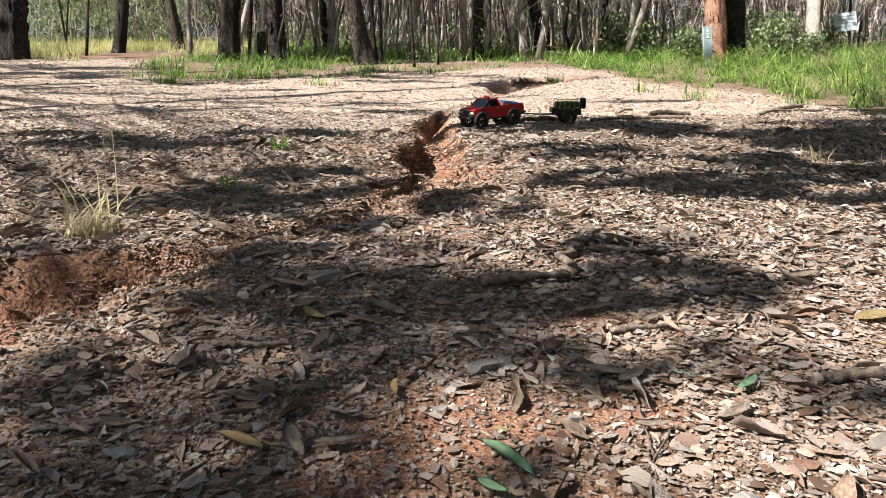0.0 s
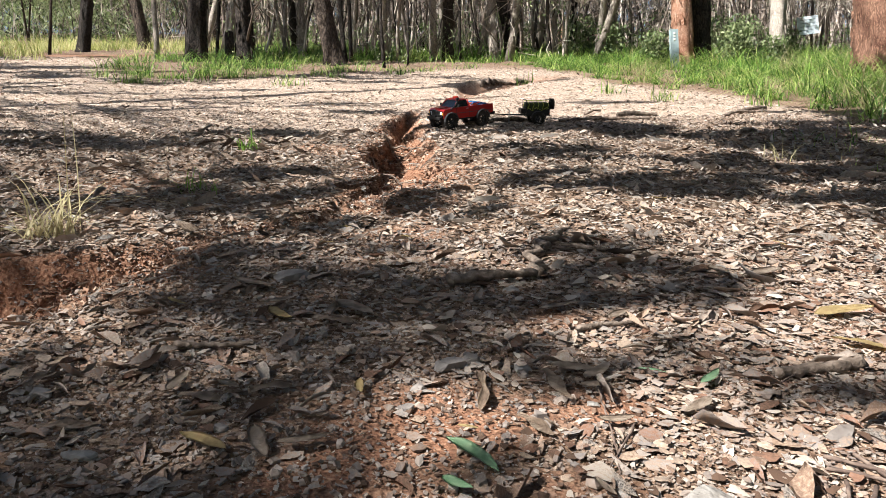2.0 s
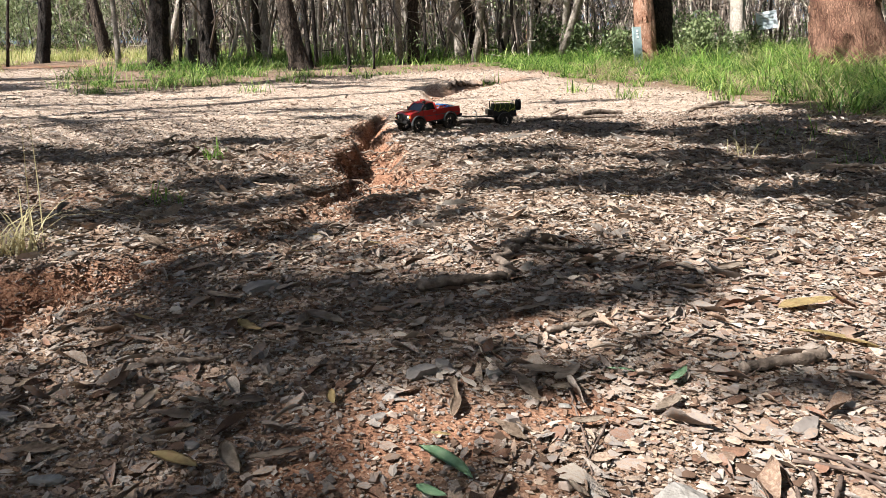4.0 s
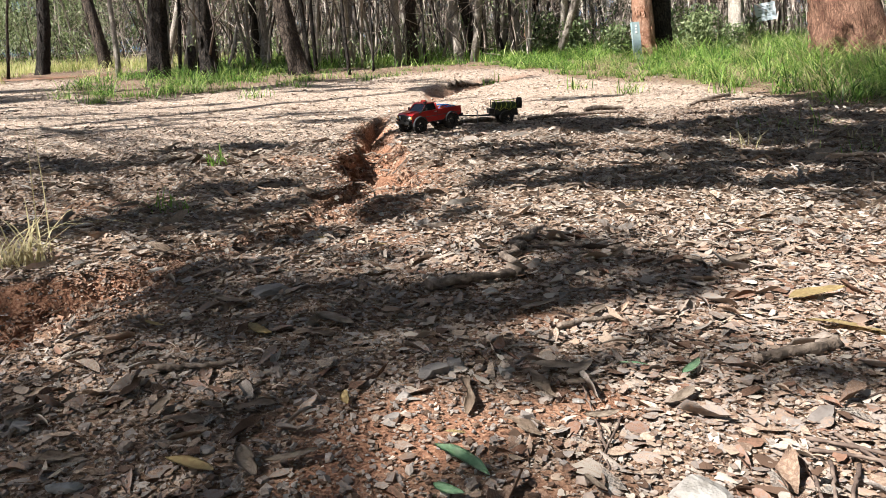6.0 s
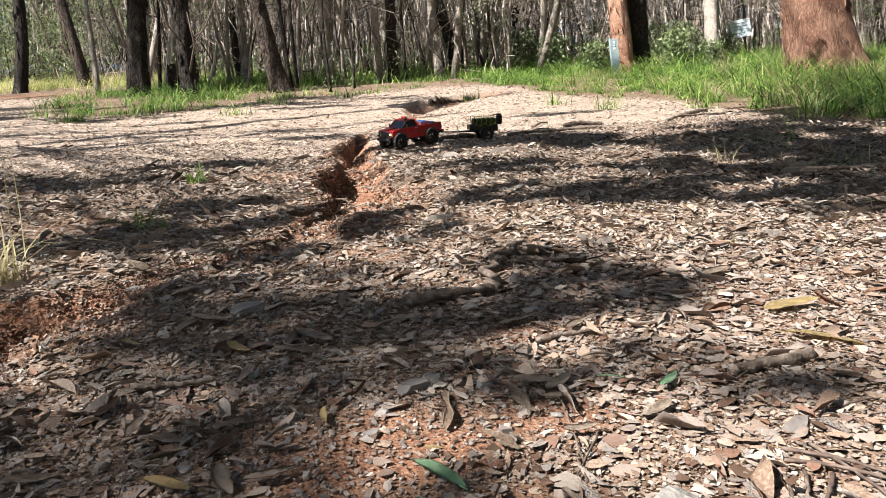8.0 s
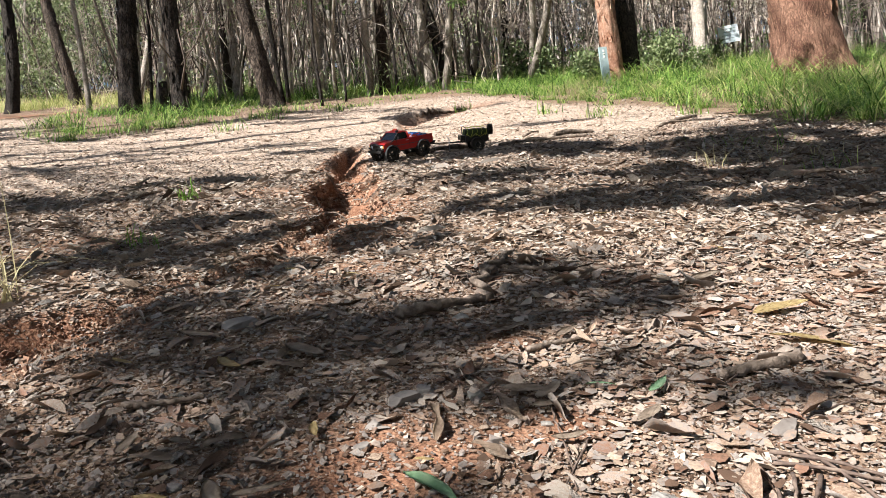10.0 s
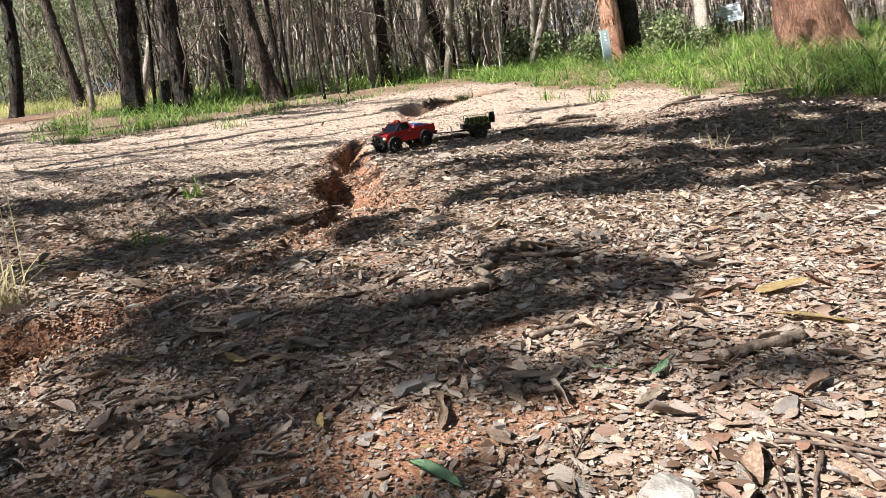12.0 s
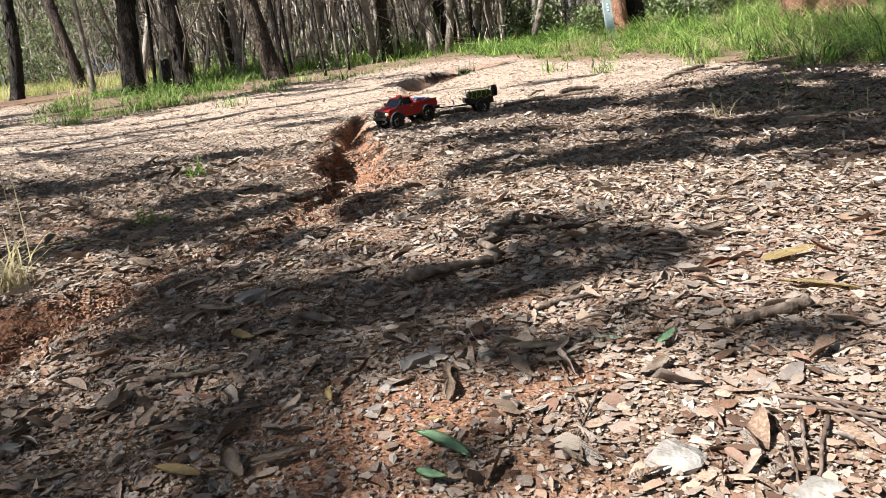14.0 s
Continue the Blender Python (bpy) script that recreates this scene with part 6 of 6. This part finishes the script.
tube(bm, [(0.150, 0.098, 0.142), (0.118, 0.099, 0.158), (0.085, 0.092, 0.190), (0.074, 0.086, 0.208)], 0.0045, 8)
tube(bm, [(0.066, 0.086, 0.212), (0.090, 0.086, 0.214)], [0.008, 0.0075], 10)
part("snorkel", bm, M["black"], truck, smooth=True)
bm = bmesh.new()                                         # chassis, axles, shafts, dampers
for s in (1, -1):
    box(bm, (0.0, s * 0.035, 0.070), (0.44, 0.008, 0.016))
box(bm, (0.01, 0, 0.078), (0.36, 0.13, 0.012))
part("chassis", bm, M["black"], truck, bevel=0.001)
for wx in (FRONT, REAR):
    bm = bmesh.new()
    tube(bm, [(wx, -0.075, R), (wx, 0.075, R)], 0.009, 10)
    bmesh.ops.create_icosphere(bm, subdivisions=2, radius=0.018, matrix=Matrix.Translation((wx, 0.012, R)))
    part("axle", bm, M["black"], truck, smooth=True)
    for s in (1, -1):
        bm = bmesh.new()
        tube(bm, [(wx - 0.012, s * 0.045, R + 0.006), (wx - 0.02, s * 0.048, 0.105)], 0.007, 8)
        part("damper", bm, M["steel"], truck, smooth=True)
        bm = bmesh.new()
        tube(bm, [(wx * 0.88, s * 0.032, R - 0.004), (0.02 * (1 if wx > 0 else -1), s * 0.028, 0.066)], 0.004, 6)
        part("link", bm, M["steel"], truck, smooth=True)
bm = bmesh.new()
tube(bm, [(REAR, 0, R), (0.01, 0, 0.066), (FRONT, 0, R)], 0.006, 8)
part("drive_shaft", bm, M["steel"], truck, smooth=True)

for ob in truck.children:                                # the body sits low on its springs
    if ob.name.split(".")[0] not in ("wheel", "axle", "damper", "link", "drive_shaft", "chassis"):
        ob.location.z -= 0.018

# load in the bed: a blue and orange toy buggy frame and small boxes
load_m = truck.matrix_basis
for ob in truck.children:                                # the body rides high over its wheels
    if not ob.name.startswith("wheel") or ob.name.startswith("wheel_arch"):
        ob.matrix_basis = Matrix.Translation((0, 0, 0.024)) @ ob.matrix_basis
load_m = load_m @ Matrix.Translation((0, 0, 0.024))
load = thing("toy_buggy", load_m @ pose(-0.135, 0, 0.088), "blue tube-framed toy buggy lying in the truck bed", "toy buggy")
bm = bmesh.new()
for s in (1, -1):
    tube(bm, [(-0.08, s * 0.045, 0.030), (-0.02, s * 0.055, 0.062), (0.04, s * 0.05, 0.066), (0.085, s * 0.04, 0.034)], 0.0032, 7)
    tube(bm, [(-0.07, s * 0.05, 0.012), (0.08, s * 0.05, 0.012)], 0.0032, 7)
    tube(bm, [(-0.02, s * 0.055, 0.062), (0.02, s * 0.05, 0.012)], 0.0028, 7)
tube(bm, [(-0.02, -0.055, 0.062), (-0.02, 0.055, 0.062)], 0.003, 7)
tube(bm, [(0.04, -0.05, 0.066), (0.04, 0.05, 0.066)], 0.003, 7)
tube(bm, [(-0.08, -0.045, 0.03), (0.04, 0.05, 0.066)], 0.003, 7)
part("tube_frame", bm, M["blue"], load, smooth=True)
bm = bmesh.new()
box(bm, (0.01, 0.0, 0.034), (0.05, 0.04, 0.05), top=(0.7, 0.8))
part("seat", bm, M["orange"], load, bevel=0.004)
bm = bmesh.new()
box(bm, (-0.055, 0.03, 0.030), (0.045, 0.05, 0.04))
part("battery_box", bm, M["blue"], load, bevel=0.003)
bm = bmesh.new()
box(bm, (-0.058, 0.03, 0.052), (0.030, 0.034, 0.006))
part("battery_lid", bm, M["white"], load, bevel=0.001)
for wx in (-0.06, 0.055):
    for s in (1, -1):
        make_wheel(load, wx, s * 0.067, 0.024, 0.023, 0.018, s)

# trailer
TRAILER_AT, TRAILER_YAW = (0.765, 4.77), 184.0
trailer = thing("toy_trailer", pose(*TRAILER_AT, ground_z(*TRAILER_AT) + 0.004, 0, 0, TRAILER_YAW) @ Matrix.Scale(0.84, 4), "black toy camping trailer with a netted olive load", "toy trailer")
for s in (1, -1):
    make_wheel(trailer, 0, s * 0.088, 0.046, 0.046, 0.036, s)
bm = bmesh.new()
box(bm, (0, 0, 0.098), (0.175, 0.136, 0.044))
body = part("tub", bm, M["black"], trailer, bevel=0.002)
bm = bmesh.new()
tube(bm, [(0, -0.08, 0.046), (0, 0.08, 0.046)], 0.007, 8)
box(bm, (0, 0, 0.070), (0.19, 0.10, 0.010))
for s in (1, -1):
    tube(bm, [(0.0, s * 0.04, 0.072), (0.10, s * 0.04, 0.070), (0.215, 0, 0.070)], 0.0045, 8)
tube(bm, [(0.21, 0, 0.070), (0.37, 0, 0.078)], 0.005, 8)
part("drawbar", bm, M["black"], trailer, smooth=True)
bm = bmesh.new()
tube(bm, [(0.205, 0.014, 0.012), (0.205, 0.014, 0.105)], 0.004, 8)
tube(bm, [(0.205, 0.014, 0.105), (0.215, 0.014, 0.110)], 0.0035, 8)
part("jockey_stand", bm, M["steel"], trailer, smooth=True)
for s in (1, -1):
    bm = bmesh.new()
    arch(bm, 0, 0.052, 0.050, s * 0.068, s * 0.108, 0, 180, 0.004)
    part("mudguard", bm, M["black"], trailer)
bm = bmesh.new()                                         # the load, bulging under its net
box(bm, (0.0, 0, 0.136), (0.168, 0.128, 0.036), top=(0.94, 0.9))
bmesh.ops.subdivide_edges(bm, edges=bm.edges, cuts=4, use_grid_fill=True)
for v in bm.verts:
    v.co += Vector((0, 0, 0.006 * noise.noise(v.co * 40) + (0.006 if v.co.z > 0.15 else 0))) + Vector((0, v.co.y, 0)) * 0.08 * noise.noise(v.co * 30)
load_bag = part("load_cover", bm, M["olive"], trailer, "olive canvas load cover", smooth=True)
bm = bmesh.new()
for k in range(5):
    x0 = -0.072 + 0.036 * k
    tube(bm, [(x0 + 0.006, -0.071, 0.112), (x0 + 0.012, -0.066, 0.150), (x0 + 0.004, -0.055, 0.171), (x0 - 0.010, 0, 0.175), (x0 + 0.006, 0.055, 0.171), (x0 - 0.006, 0.067, 0.150), (x0 + 0.008, 0.071, 0.112)], 0.0015, 6)
for yy, zz, sag in ((-0.072, 0.116, 0.012), (-0.025, 0.175, 0.002), (0.025, 0.175, 0.002), (0.072, 0.116, 0.012)):
    tube(bm, [(-0.08 + 0.018 * i, yy, zz + sag * math.sin(i * 1.57)) for i in range(10)], 0.0015, 6)
part("cargo_net", bm, M["net"], trailer, "bright yellow cargo net", smooth=True)
for x, z in ((-0.088, 0.178), (0.087, 0.176)):            # hoops round the load
    bm = bmesh.new()
    tube(bm, [(x, -0.066, 0.12), (x, -0.066, z), (x, 0, z + 0.006), (x, 0.066, z), (x, 0.066, 0.12)], 0.003, 7)
    part("rail", bm, M["black"], trailer, smooth=True)
bm = bmesh.new()
box(bm, (0.105, 0, 0.100), (0.035, 0.10, 0.036))
part("front_box", bm, M["black"], trailer, bevel=0.003)
spare = make_wheel(trailer, 0, 0, 0, 0.040, 0.030, -1)
spare.matrix_basis = pose(-0.112, 0.016, 0.150, 0, 0, -90)
bm = bmesh.new()
box(bm, (-0.100, -0.046, 0.108), (0.020, 0.032, 0.042))
can = part("jerry_can", bm, M["orange"], trailer, "red jerry can", bevel=0.003)
bm = bmesh.new()
for a in (35, -35):
    box(bm, (-0.1108, -0.046, 0.108), (0.002, 0.004, 0.034), Matrix.Rotation(radians(a), 3, "X"))
tube(bm, [(-0.1, -0.054, 0.131), (-0.1, -0.038, 0.131)], 0.0025, 6)
part("ribs", bm, M["red"], can)
for s in (1, -1):
    bm = bmesh.new()
    box(bm, (-0.090, s * 0.055, 0.084), (0.004, 0.020, 0.010))
    part("tail_light", bm, M["orange"], trailer)


# ---------------------------------------------------------------- single leaves, strips, stones and sticks on the ground
def single_leaf(a, b, mat, label, slim=0.34, group="fallen leaves", lift=0.010, seed=0, name="fallen_leaf"):
    """A gum leaf from its stalk a to its tip b."""
    r = random.Random(seed)
    (x0, y0), (x1, y1) = a, b
    L = math.hypot(x1 - x0, y1 - y0)
    bow, fold, curl = r.uniform(-0.16, 0.16), r.uniform(0.05, 0.3), r.uniform(-0.1, 0.35)
    st = np.linspace(-0.5, 0.5, 11)
    bm = bmesh.new()
    rows = []
    for s in st:
        h = slim * 0.5 * max(0.0, 1 - (2 * s) ** 2) ** 0.75 * (1 - 0.45 * s) + 0.004
        m = Vector((s, bow * (0.25 - s * s) * 4 * 0.5, curl * s * s * 0.6))
        row = []
        for q in (-1, -0.5, 0, 0.5, 1):
            row.append(bm.verts.new((m + Vector((0, q * h, fold * abs(q) * h + 0.012 * r.uniform(-1, 1)))) * L))
        rows.append(row)
    for p, q in zip(rows, rows[1:]):
        for k in range(4):
            bm.faces.new((p[k], p[k + 1], q[k + 1], q[k]))
    bmesh.ops.solidify(bm, geom=bm.faces[:], thickness=0.0006)
    ob = part(name, bm, M[mat], smooth=True)
    cx, cy = (x0 + x1) / 2, (y0 + y1) / 2
    ob.matrix_basis = pose(cx, cy, ground_z(cx, cy) + lift + 0.003, r.uniform(-9, 9), r.uniform(-6, 6), math.degrees(math.atan2(y1 - y0, x1 - x0)))
    return tagged(ob, label, "leaf", group)


def curled_strip(a, b, width, mat, label, curl=1.0, seed=0, lift=0.01):
    """A strip of shed bark, curled across its width."""
    r = random.Random(seed)
    (x0, y0), (x1, y1) = a, b
    L = math.hypot(x1 - x0, y1 - y0)
    bm = bmesh.new()
    rows = []
    n, k = 9, 7
    ph = r.uniform(0, 6)
    for i in range(n):
        s = i / (n - 1) - 0.5
        w = width * (0.75 + 0.35 * math.sin(i * 1.1 + ph)) * (1 if 0 < i < n - 1 else 0.6)
        row = []
        for j in range(k):
            a_ = (j / (k - 1) - 0.5) * 2.4 * curl
            row.append(bm.verts.new((s * L, math.sin(a_) * w / max(0.4, 2 * math.sin(min(1.57, 1.2 * curl))) + 0.05 * L * math.sin(s * 4 + ph), (1 - math.cos(a_)) * w * 0.4 + 0.02 * L * math.sin(s * 5 + ph))))
        rows.append(row)
    for p, q in zip(rows, rows[1:]):
        for j in range(k - 1):
            bm.faces.new((p[j], p[j + 1], q[j + 1], q[j]))
    bmesh.ops.solidify(bm, geom=bm.faces[:], thickness=0.0012)
    ob = part("bark_strip", bm, M[mat], smooth=True)
    cx, cy = (x0 + x1) / 2, (y0 + y1) / 2
    ob.matrix_basis = pose(cx, cy, ground_z(cx, cy) + lift, r.uniform(-8, 8), r.uniform(-4, 4), math.degrees(math.atan2(y1 - y0, x1 - x0)))
    return tagged(ob, label, "bark", "bark strips")


def stone(a, b, deep, high, mat, label, seed=0):
    """An angular stone whose width runs from a to b."""
    r = random.Random(seed)
    (x0, y0), (x1, y1) = a, b
    L = math.hypot(x1 - x0, y1 - y0)
    bm = bmesh.new()
    bmesh.ops.create_icosphere(bm, subdivisions=2, radius=0.5)
    cuts = [(Vector((0, 0, 1)), r.uniform(0.18, 0.3))] + [(Vector((r.uniform(-1, 1), r.uniform(-1, 1), r.uniform(-0.3, 0.8))).normalized(), r.uniform(0.2, 0.4)) for _ in range(10)]
    for v in bm.verts:
        for n_, d in cuts:
            over = v.co.dot(n_) - d
            if over > 0:
                v.co -= n_ * over
        v.co += Vector((r.uniform(-1, 1), r.uniform(-1, 1), r.uniform(-1, 1))) * 0.015
        v.co = Vector((v.co.x * L * 1.12, v.co.y * deep * 1.12, v.co.z * high))
    ob = part("stone", bm, M[mat])
    cx, cy = (x0 + x1) / 2, (y0 + y1) / 2
    ob.matrix_basis = pose(cx, cy, ground_z(cx, cy) + high * 0.28, 0, 0, math.degrees(math.atan2(y1 - y0, x1 - x0)))
    return tagged(ob, label, "stone", "stones on the ground")


def stick(a, b, r0, r1, label, seed=0, kink=0.06, rise=0.0, mat="stick", sides=9):
    """A crooked fallen stick from a to b."""
    r = random.Random(seed)
    pts, n = [], 18
    L = math.hypot(b[0] - a[0], b[1] - a[1])
    ox, oy = -(b[1] - a[1]) / L, (b[0] - a[0]) / L
    for i in range(n):
        t = i / (n - 1)
        off = kink * L * (r.uniform(-0.5, 0.5) + math.sin(t * 5 + seed) * 0.5) * (0.3 if i in (0, n - 1) else 1)
        x, y = a[0] + (b[0] - a[0]) * t + ox * off, a[1] + (b[1] - a[1]) * t + oy * off
        pts.append((x, y, ground_z(x, y) + r0 * 0.8 + 0.004 + rise * math.sin(t * 3.1)))
    bm = bmesh.new()
    tube(bm, pts, [(r0 + (r1 - r0) * i / (n - 1)) * r.uniform(0.85, 1.15) for i in range(n)], sides, wobble=0.24, seed=seed)
    return tagged(part("stick", bm, M[mat], smooth=True), label, "stick", "fallen sticks")


for i, s in enumerate(((0.042, 0.811, 0.096, 0.737), (0.035, 0.731, 0.066, 0.706), (0.320, 1.000, 0.362, 0.992), (0.395, 0.954, 0.439, 1.002))):
    single_leaf(s[:2], s[2:], "leaf_green", ("fresh green gum leaf on bare red clay", "small fresh green leaf on red clay")[i > 0], (0.20, 0.36, 0.14, 0.2, 0.14)[i], seed=i)
for i, s in enumerate(((-0.269, 0.828, -0.205, 0.789), (-0.069, 0.978, -0.063, 0.930), (0.660, 1.110, 0.778, 1.048), (0.695, 1.226, 0.812, 1.246), (-0.032, 1.807, 0.003, 1.782),
                       (-0.218, 1.757, -0.183, 1.739), (0.865, 1.752, 0.890, 1.715), (0.736, 2.294, 0.807, 2.289), (-0.248, 1.284, -0.200, 1.220), (-0.438, 1.323, -0.398, 1.300),
                       (0.056, 0.843, 0.082, 0.836), (-0.197, 1.985, -0.157, 1.942))):
    single_leaf(s[:2], s[2:], "leaf_yellow", "yellowed gum leaf lying on litter and soil", 0.25, seed=20 + i)
for i, s in enumerate(((-0.322, 0.946, -0.310, 1.009), (0.198, 1.016, 0.272, 1.012), (0.226, 0.945, 0.279, 0.952), (0.333, 1.219, 0.383, 1.255), (0.222, 1.259, 0.304, 1.304), (0.347, 0.872, 0.394, 0.914),
                       (0.626, 1.542, 0.644, 1.469), (0.671, 1.463, 0.781, 1.526), (0.238, 0.960, 0.289, 1.030), (0.831, 1.562, 0.890, 1.601), (-0.187, 0.844, -0.158, 0.778), (0.196, 0.723, 0.210, 0.687),
                       (-0.263, 0.978, -0.227, 0.947), (-0.265, 1.301, -0.210, 1.335), (-0.137, 1.319, -0.064, 1.231), (-0.350, 1.448, -0.260, 1.393), (-0.155, 0.801, -0.093, 0.830), (0.229, 0.855, 0.278, 0.857))):
    single_leaf(s[:2], s[2:], "leaf_pale", "pale dry gum leaf lying on the litter", 0.28, seed=50 + i)
curled_strip((0.103, 1.005), (0.088, 0.895), 0.014, "bark_strip", "curled hollow strip of pale bark on clay", 1.25, 1, 0.008)
for i, s in enumerate(((0.186, 1.008, 0.215, 0.919), (0.132, 0.869, 0.173, 0.827), (-0.304, 0.936, -0.235, 0.932), (-0.213, 0.952, -0.160, 0.968), (-0.164, 1.238, -0.100, 1.200), (-0.520, 1.040, -0.508, 1.075),
                       (-0.516, 0.972, -0.500, 1.019), (-0.443, 0.847, -0.379, 0.875), (0.559, 2.378, 0.687, 2.439))):
    curled_strip(s[:2], s[2:], 0.022, "bark_strip", "flat weathered strip of bark on the litter", 0.5, 10 + i)
def lay_stones(rows, seed):
    for i, (s, deep, high, pale) in enumerate(rows):
        stone(s[:2], s[2:], deep, high, "stone_pale" if pale else "stone", ("angular grey stone bedded in the soil", "pale chalky stone lying on the soil")[pale], seed + i)


lay_stones((((-0.396, 0.803, -0.341, 0.797), 0.022, 0.016, 1), ((0.031, 1.026, 0.078, 1.049), 0.05, 0.028, 0), ((0.142, 1.026, 0.182, 1.019), 0.03, 0.016, 1), ((0.268, 0.684, 0.336, 0.680), 0.062, 0.026, 1), ((-0.019, 0.895, 0.003, 0.915), 0.02, 0.015, 0), ((-0.003, 0.966, 0.024, 0.971), 0.022, 0.014, 0), ((-0.288, 1.035, -0.265, 1.041), 0.02, 0.014, 0), ((0.338, 0.999, 0.365, 1.005), 0.025, 0.012, 0), ((-0.280, 1.486, -0.205, 1.469), 0.06, 0.03, 0), ((0.169, 1.385, 0.209, 1.393), 0.035, 0.02, 1)), 0)
lay_stones((((0.628, 1.518, 0.671, 1.531), 0.04, 0.025, 1), ((0.076, 1.070, 0.107, 1.043), 0.03, 0.02, 0), ((-0.240, 0.859, -0.217, 0.862), 0.018, 0.012, 0), ((0.227, 0.918, 0.250, 0.913), 0.016, 0.01, 1), ((-0.583, 1.823, -0.548, 1.840), 0.03, 0.018, 1), ((-0.573, 1.722, -0.547, 1.763), 0.03, 0.018, 1), ((-0.473, 0.948, -0.516, 0.979), 0.03, 0.02, 0), ((0.499, 0.815, 0.549, 0.837), 0.04, 0.02, 0), ((0.382, 0.595, 0.440, 0.587), 0.05, 0.024, 1), ((0.206, 0.706, 0.234, 0.715), 0.02, 0.01, 1)), 10)
stick((0.372, 1.92), (0.265, 1.494), 0.006, 0.011, "gnarled grey stick lying in leaf litter", 1, 0.10, 0.012)
stick((0.075, 1.423), (0.255, 1.472), 0.012, 0.008, "weathered dark stick lying across the litter", 2, 0.05, 0.006)
for i, s in enumerate(((0.327, 1.752, 0.525, 1.633), (0.657, 1.689, 0.798, 1.561), (0.273, 1.177, 0.379, 1.210), (0.005, 3.564, 0.193, 3.586), (0.509, 1.647, 0.666, 1.659), (-0.363, 1.121, -0.243, 1.119))):
    stick(s[:2], s[2:], 0.006, 0.003, "thin dry twig on the litter", 10 + i)
stick((0.519, 0.986), (0.660, 1.027), 0.008, 0.011, "short grey chunk of broken branch", 20, 0.04)
stick((1.45, 2.97), (2.10, 2.78), 0.012, 0.008, "fallen branch lying in shaded leaf litter", 21, 0.05)
for i, s in enumerate(((0.470, 0.772, 0.560, 0.690), (0.460, 0.747, 0.555, 0.678), (0.440, 0.714, 0.395, 0.598), (0.466, 0.719, 0.405, 0.600), (0.493, 0.709, 0.414, 0.601), (0.508, 0.776, 0.520, 0.640),
                       (0.260, 0.997, 0.229, 0.742), (0.279, 0.856, 0.205, 0.725), (0.600, 0.861, 0.668, 0.876), (0.516, 0.970, 0.570, 1.007))):
    thick = 0.0026 if i < 6 else 0.0016
    stick(s[:2], s[2:], thick, thick * 0.7, "brown broken twig lying on pale litter", 30 + i, 0.015, 0.004, sides=7, mat="twig_brown")
for i, (s, r0) in enumerate((((0.781, 4.934, 0.324, 4.665), 0.016), ((1.443, 5.367, 1.722, 5.372), 0.02), ((1.804, 4.161, 1.964, 4.311), 0.014), ((2.421, 5.618, 2.738, 5.858), 0.02),
                             ((1.250, 5.572, 1.430, 5.809), 0.01), ((2.207, 5.396, 2.547, 5.622), 0.012), ((1.321, 5.356, 1.002, 4.948), 0.008), ((0.75, 8.5, 1.3, 9.1), 0.022), ((0.95, 4.95, 1.6, 5.0), 0.012))):
    stick(s[:2], s[2:], r0, r0 * 0.6, "fallen grey branch on the clearing floor", 50 + i, 0.07, 0.01)

for i, (s, r0) in enumerate((((-0.22, 3.95, 0.06, 4.02), 0.008), ((-0.20, 3.45, 0.03, 3.30), 0.007), ((-0.16, 4.5, 0.02, 4.42), 0.009), ((-0.9, 1.50, -0.66, 1.62), 0.004))):
    stick(s[:2], s[2:], r0 * 0.7, r0 * 0.4, "bare root sticking out across the gully", 80 + i, 0.05, 0.03)

# loose leaves of the near litter that can be told apart, one by one
leaf_meshes = []
for i in range(14):
    ob = mesh_object("leaf", LEAVES[i % len(LEAVES)] * np.array((1, 0.20 + 0.02 * (i % 5), 0.6)), LEAF_FACES, M["leaf_dry"], leaf_litter, smooth=True)
    leaf_meshes.append(ob.data)
    first = ob
    x, y = 0.2 + 0.03 * i, 1.1 + 0.05 * i
    ob.matrix_basis = pose(x, y, ground_z(x, y) + 0.012, 5, 3, 40 * i) @ Matrix.Scale(0.045, 4)
lx, ly = field(900, 0.5, 1.9, leafy)
for i, (x, y) in enumerate(zip(lx[:270], ly[:270])):
    ob = new("leaf", leaf_meshes[i % len(leaf_meshes)])
    ob.parent = leaf_litter
    ob.matrix_basis = pose(x, y, ground_z(x, y) + RNG.uniform(0.005, 0.011), RNG.normal(0, 7), RNG.normal(0, 6), RNG.uniform(0, 360)) @ Matrix.Scale(RNG.uniform(0.028, 0.062), 4)

# the slope under it all
for ob in list(scene.objects):
    if ob.parent is None and ob.type != "CAMERA":
        ob.matrix_basis = HILL @ ob.matrix_basis
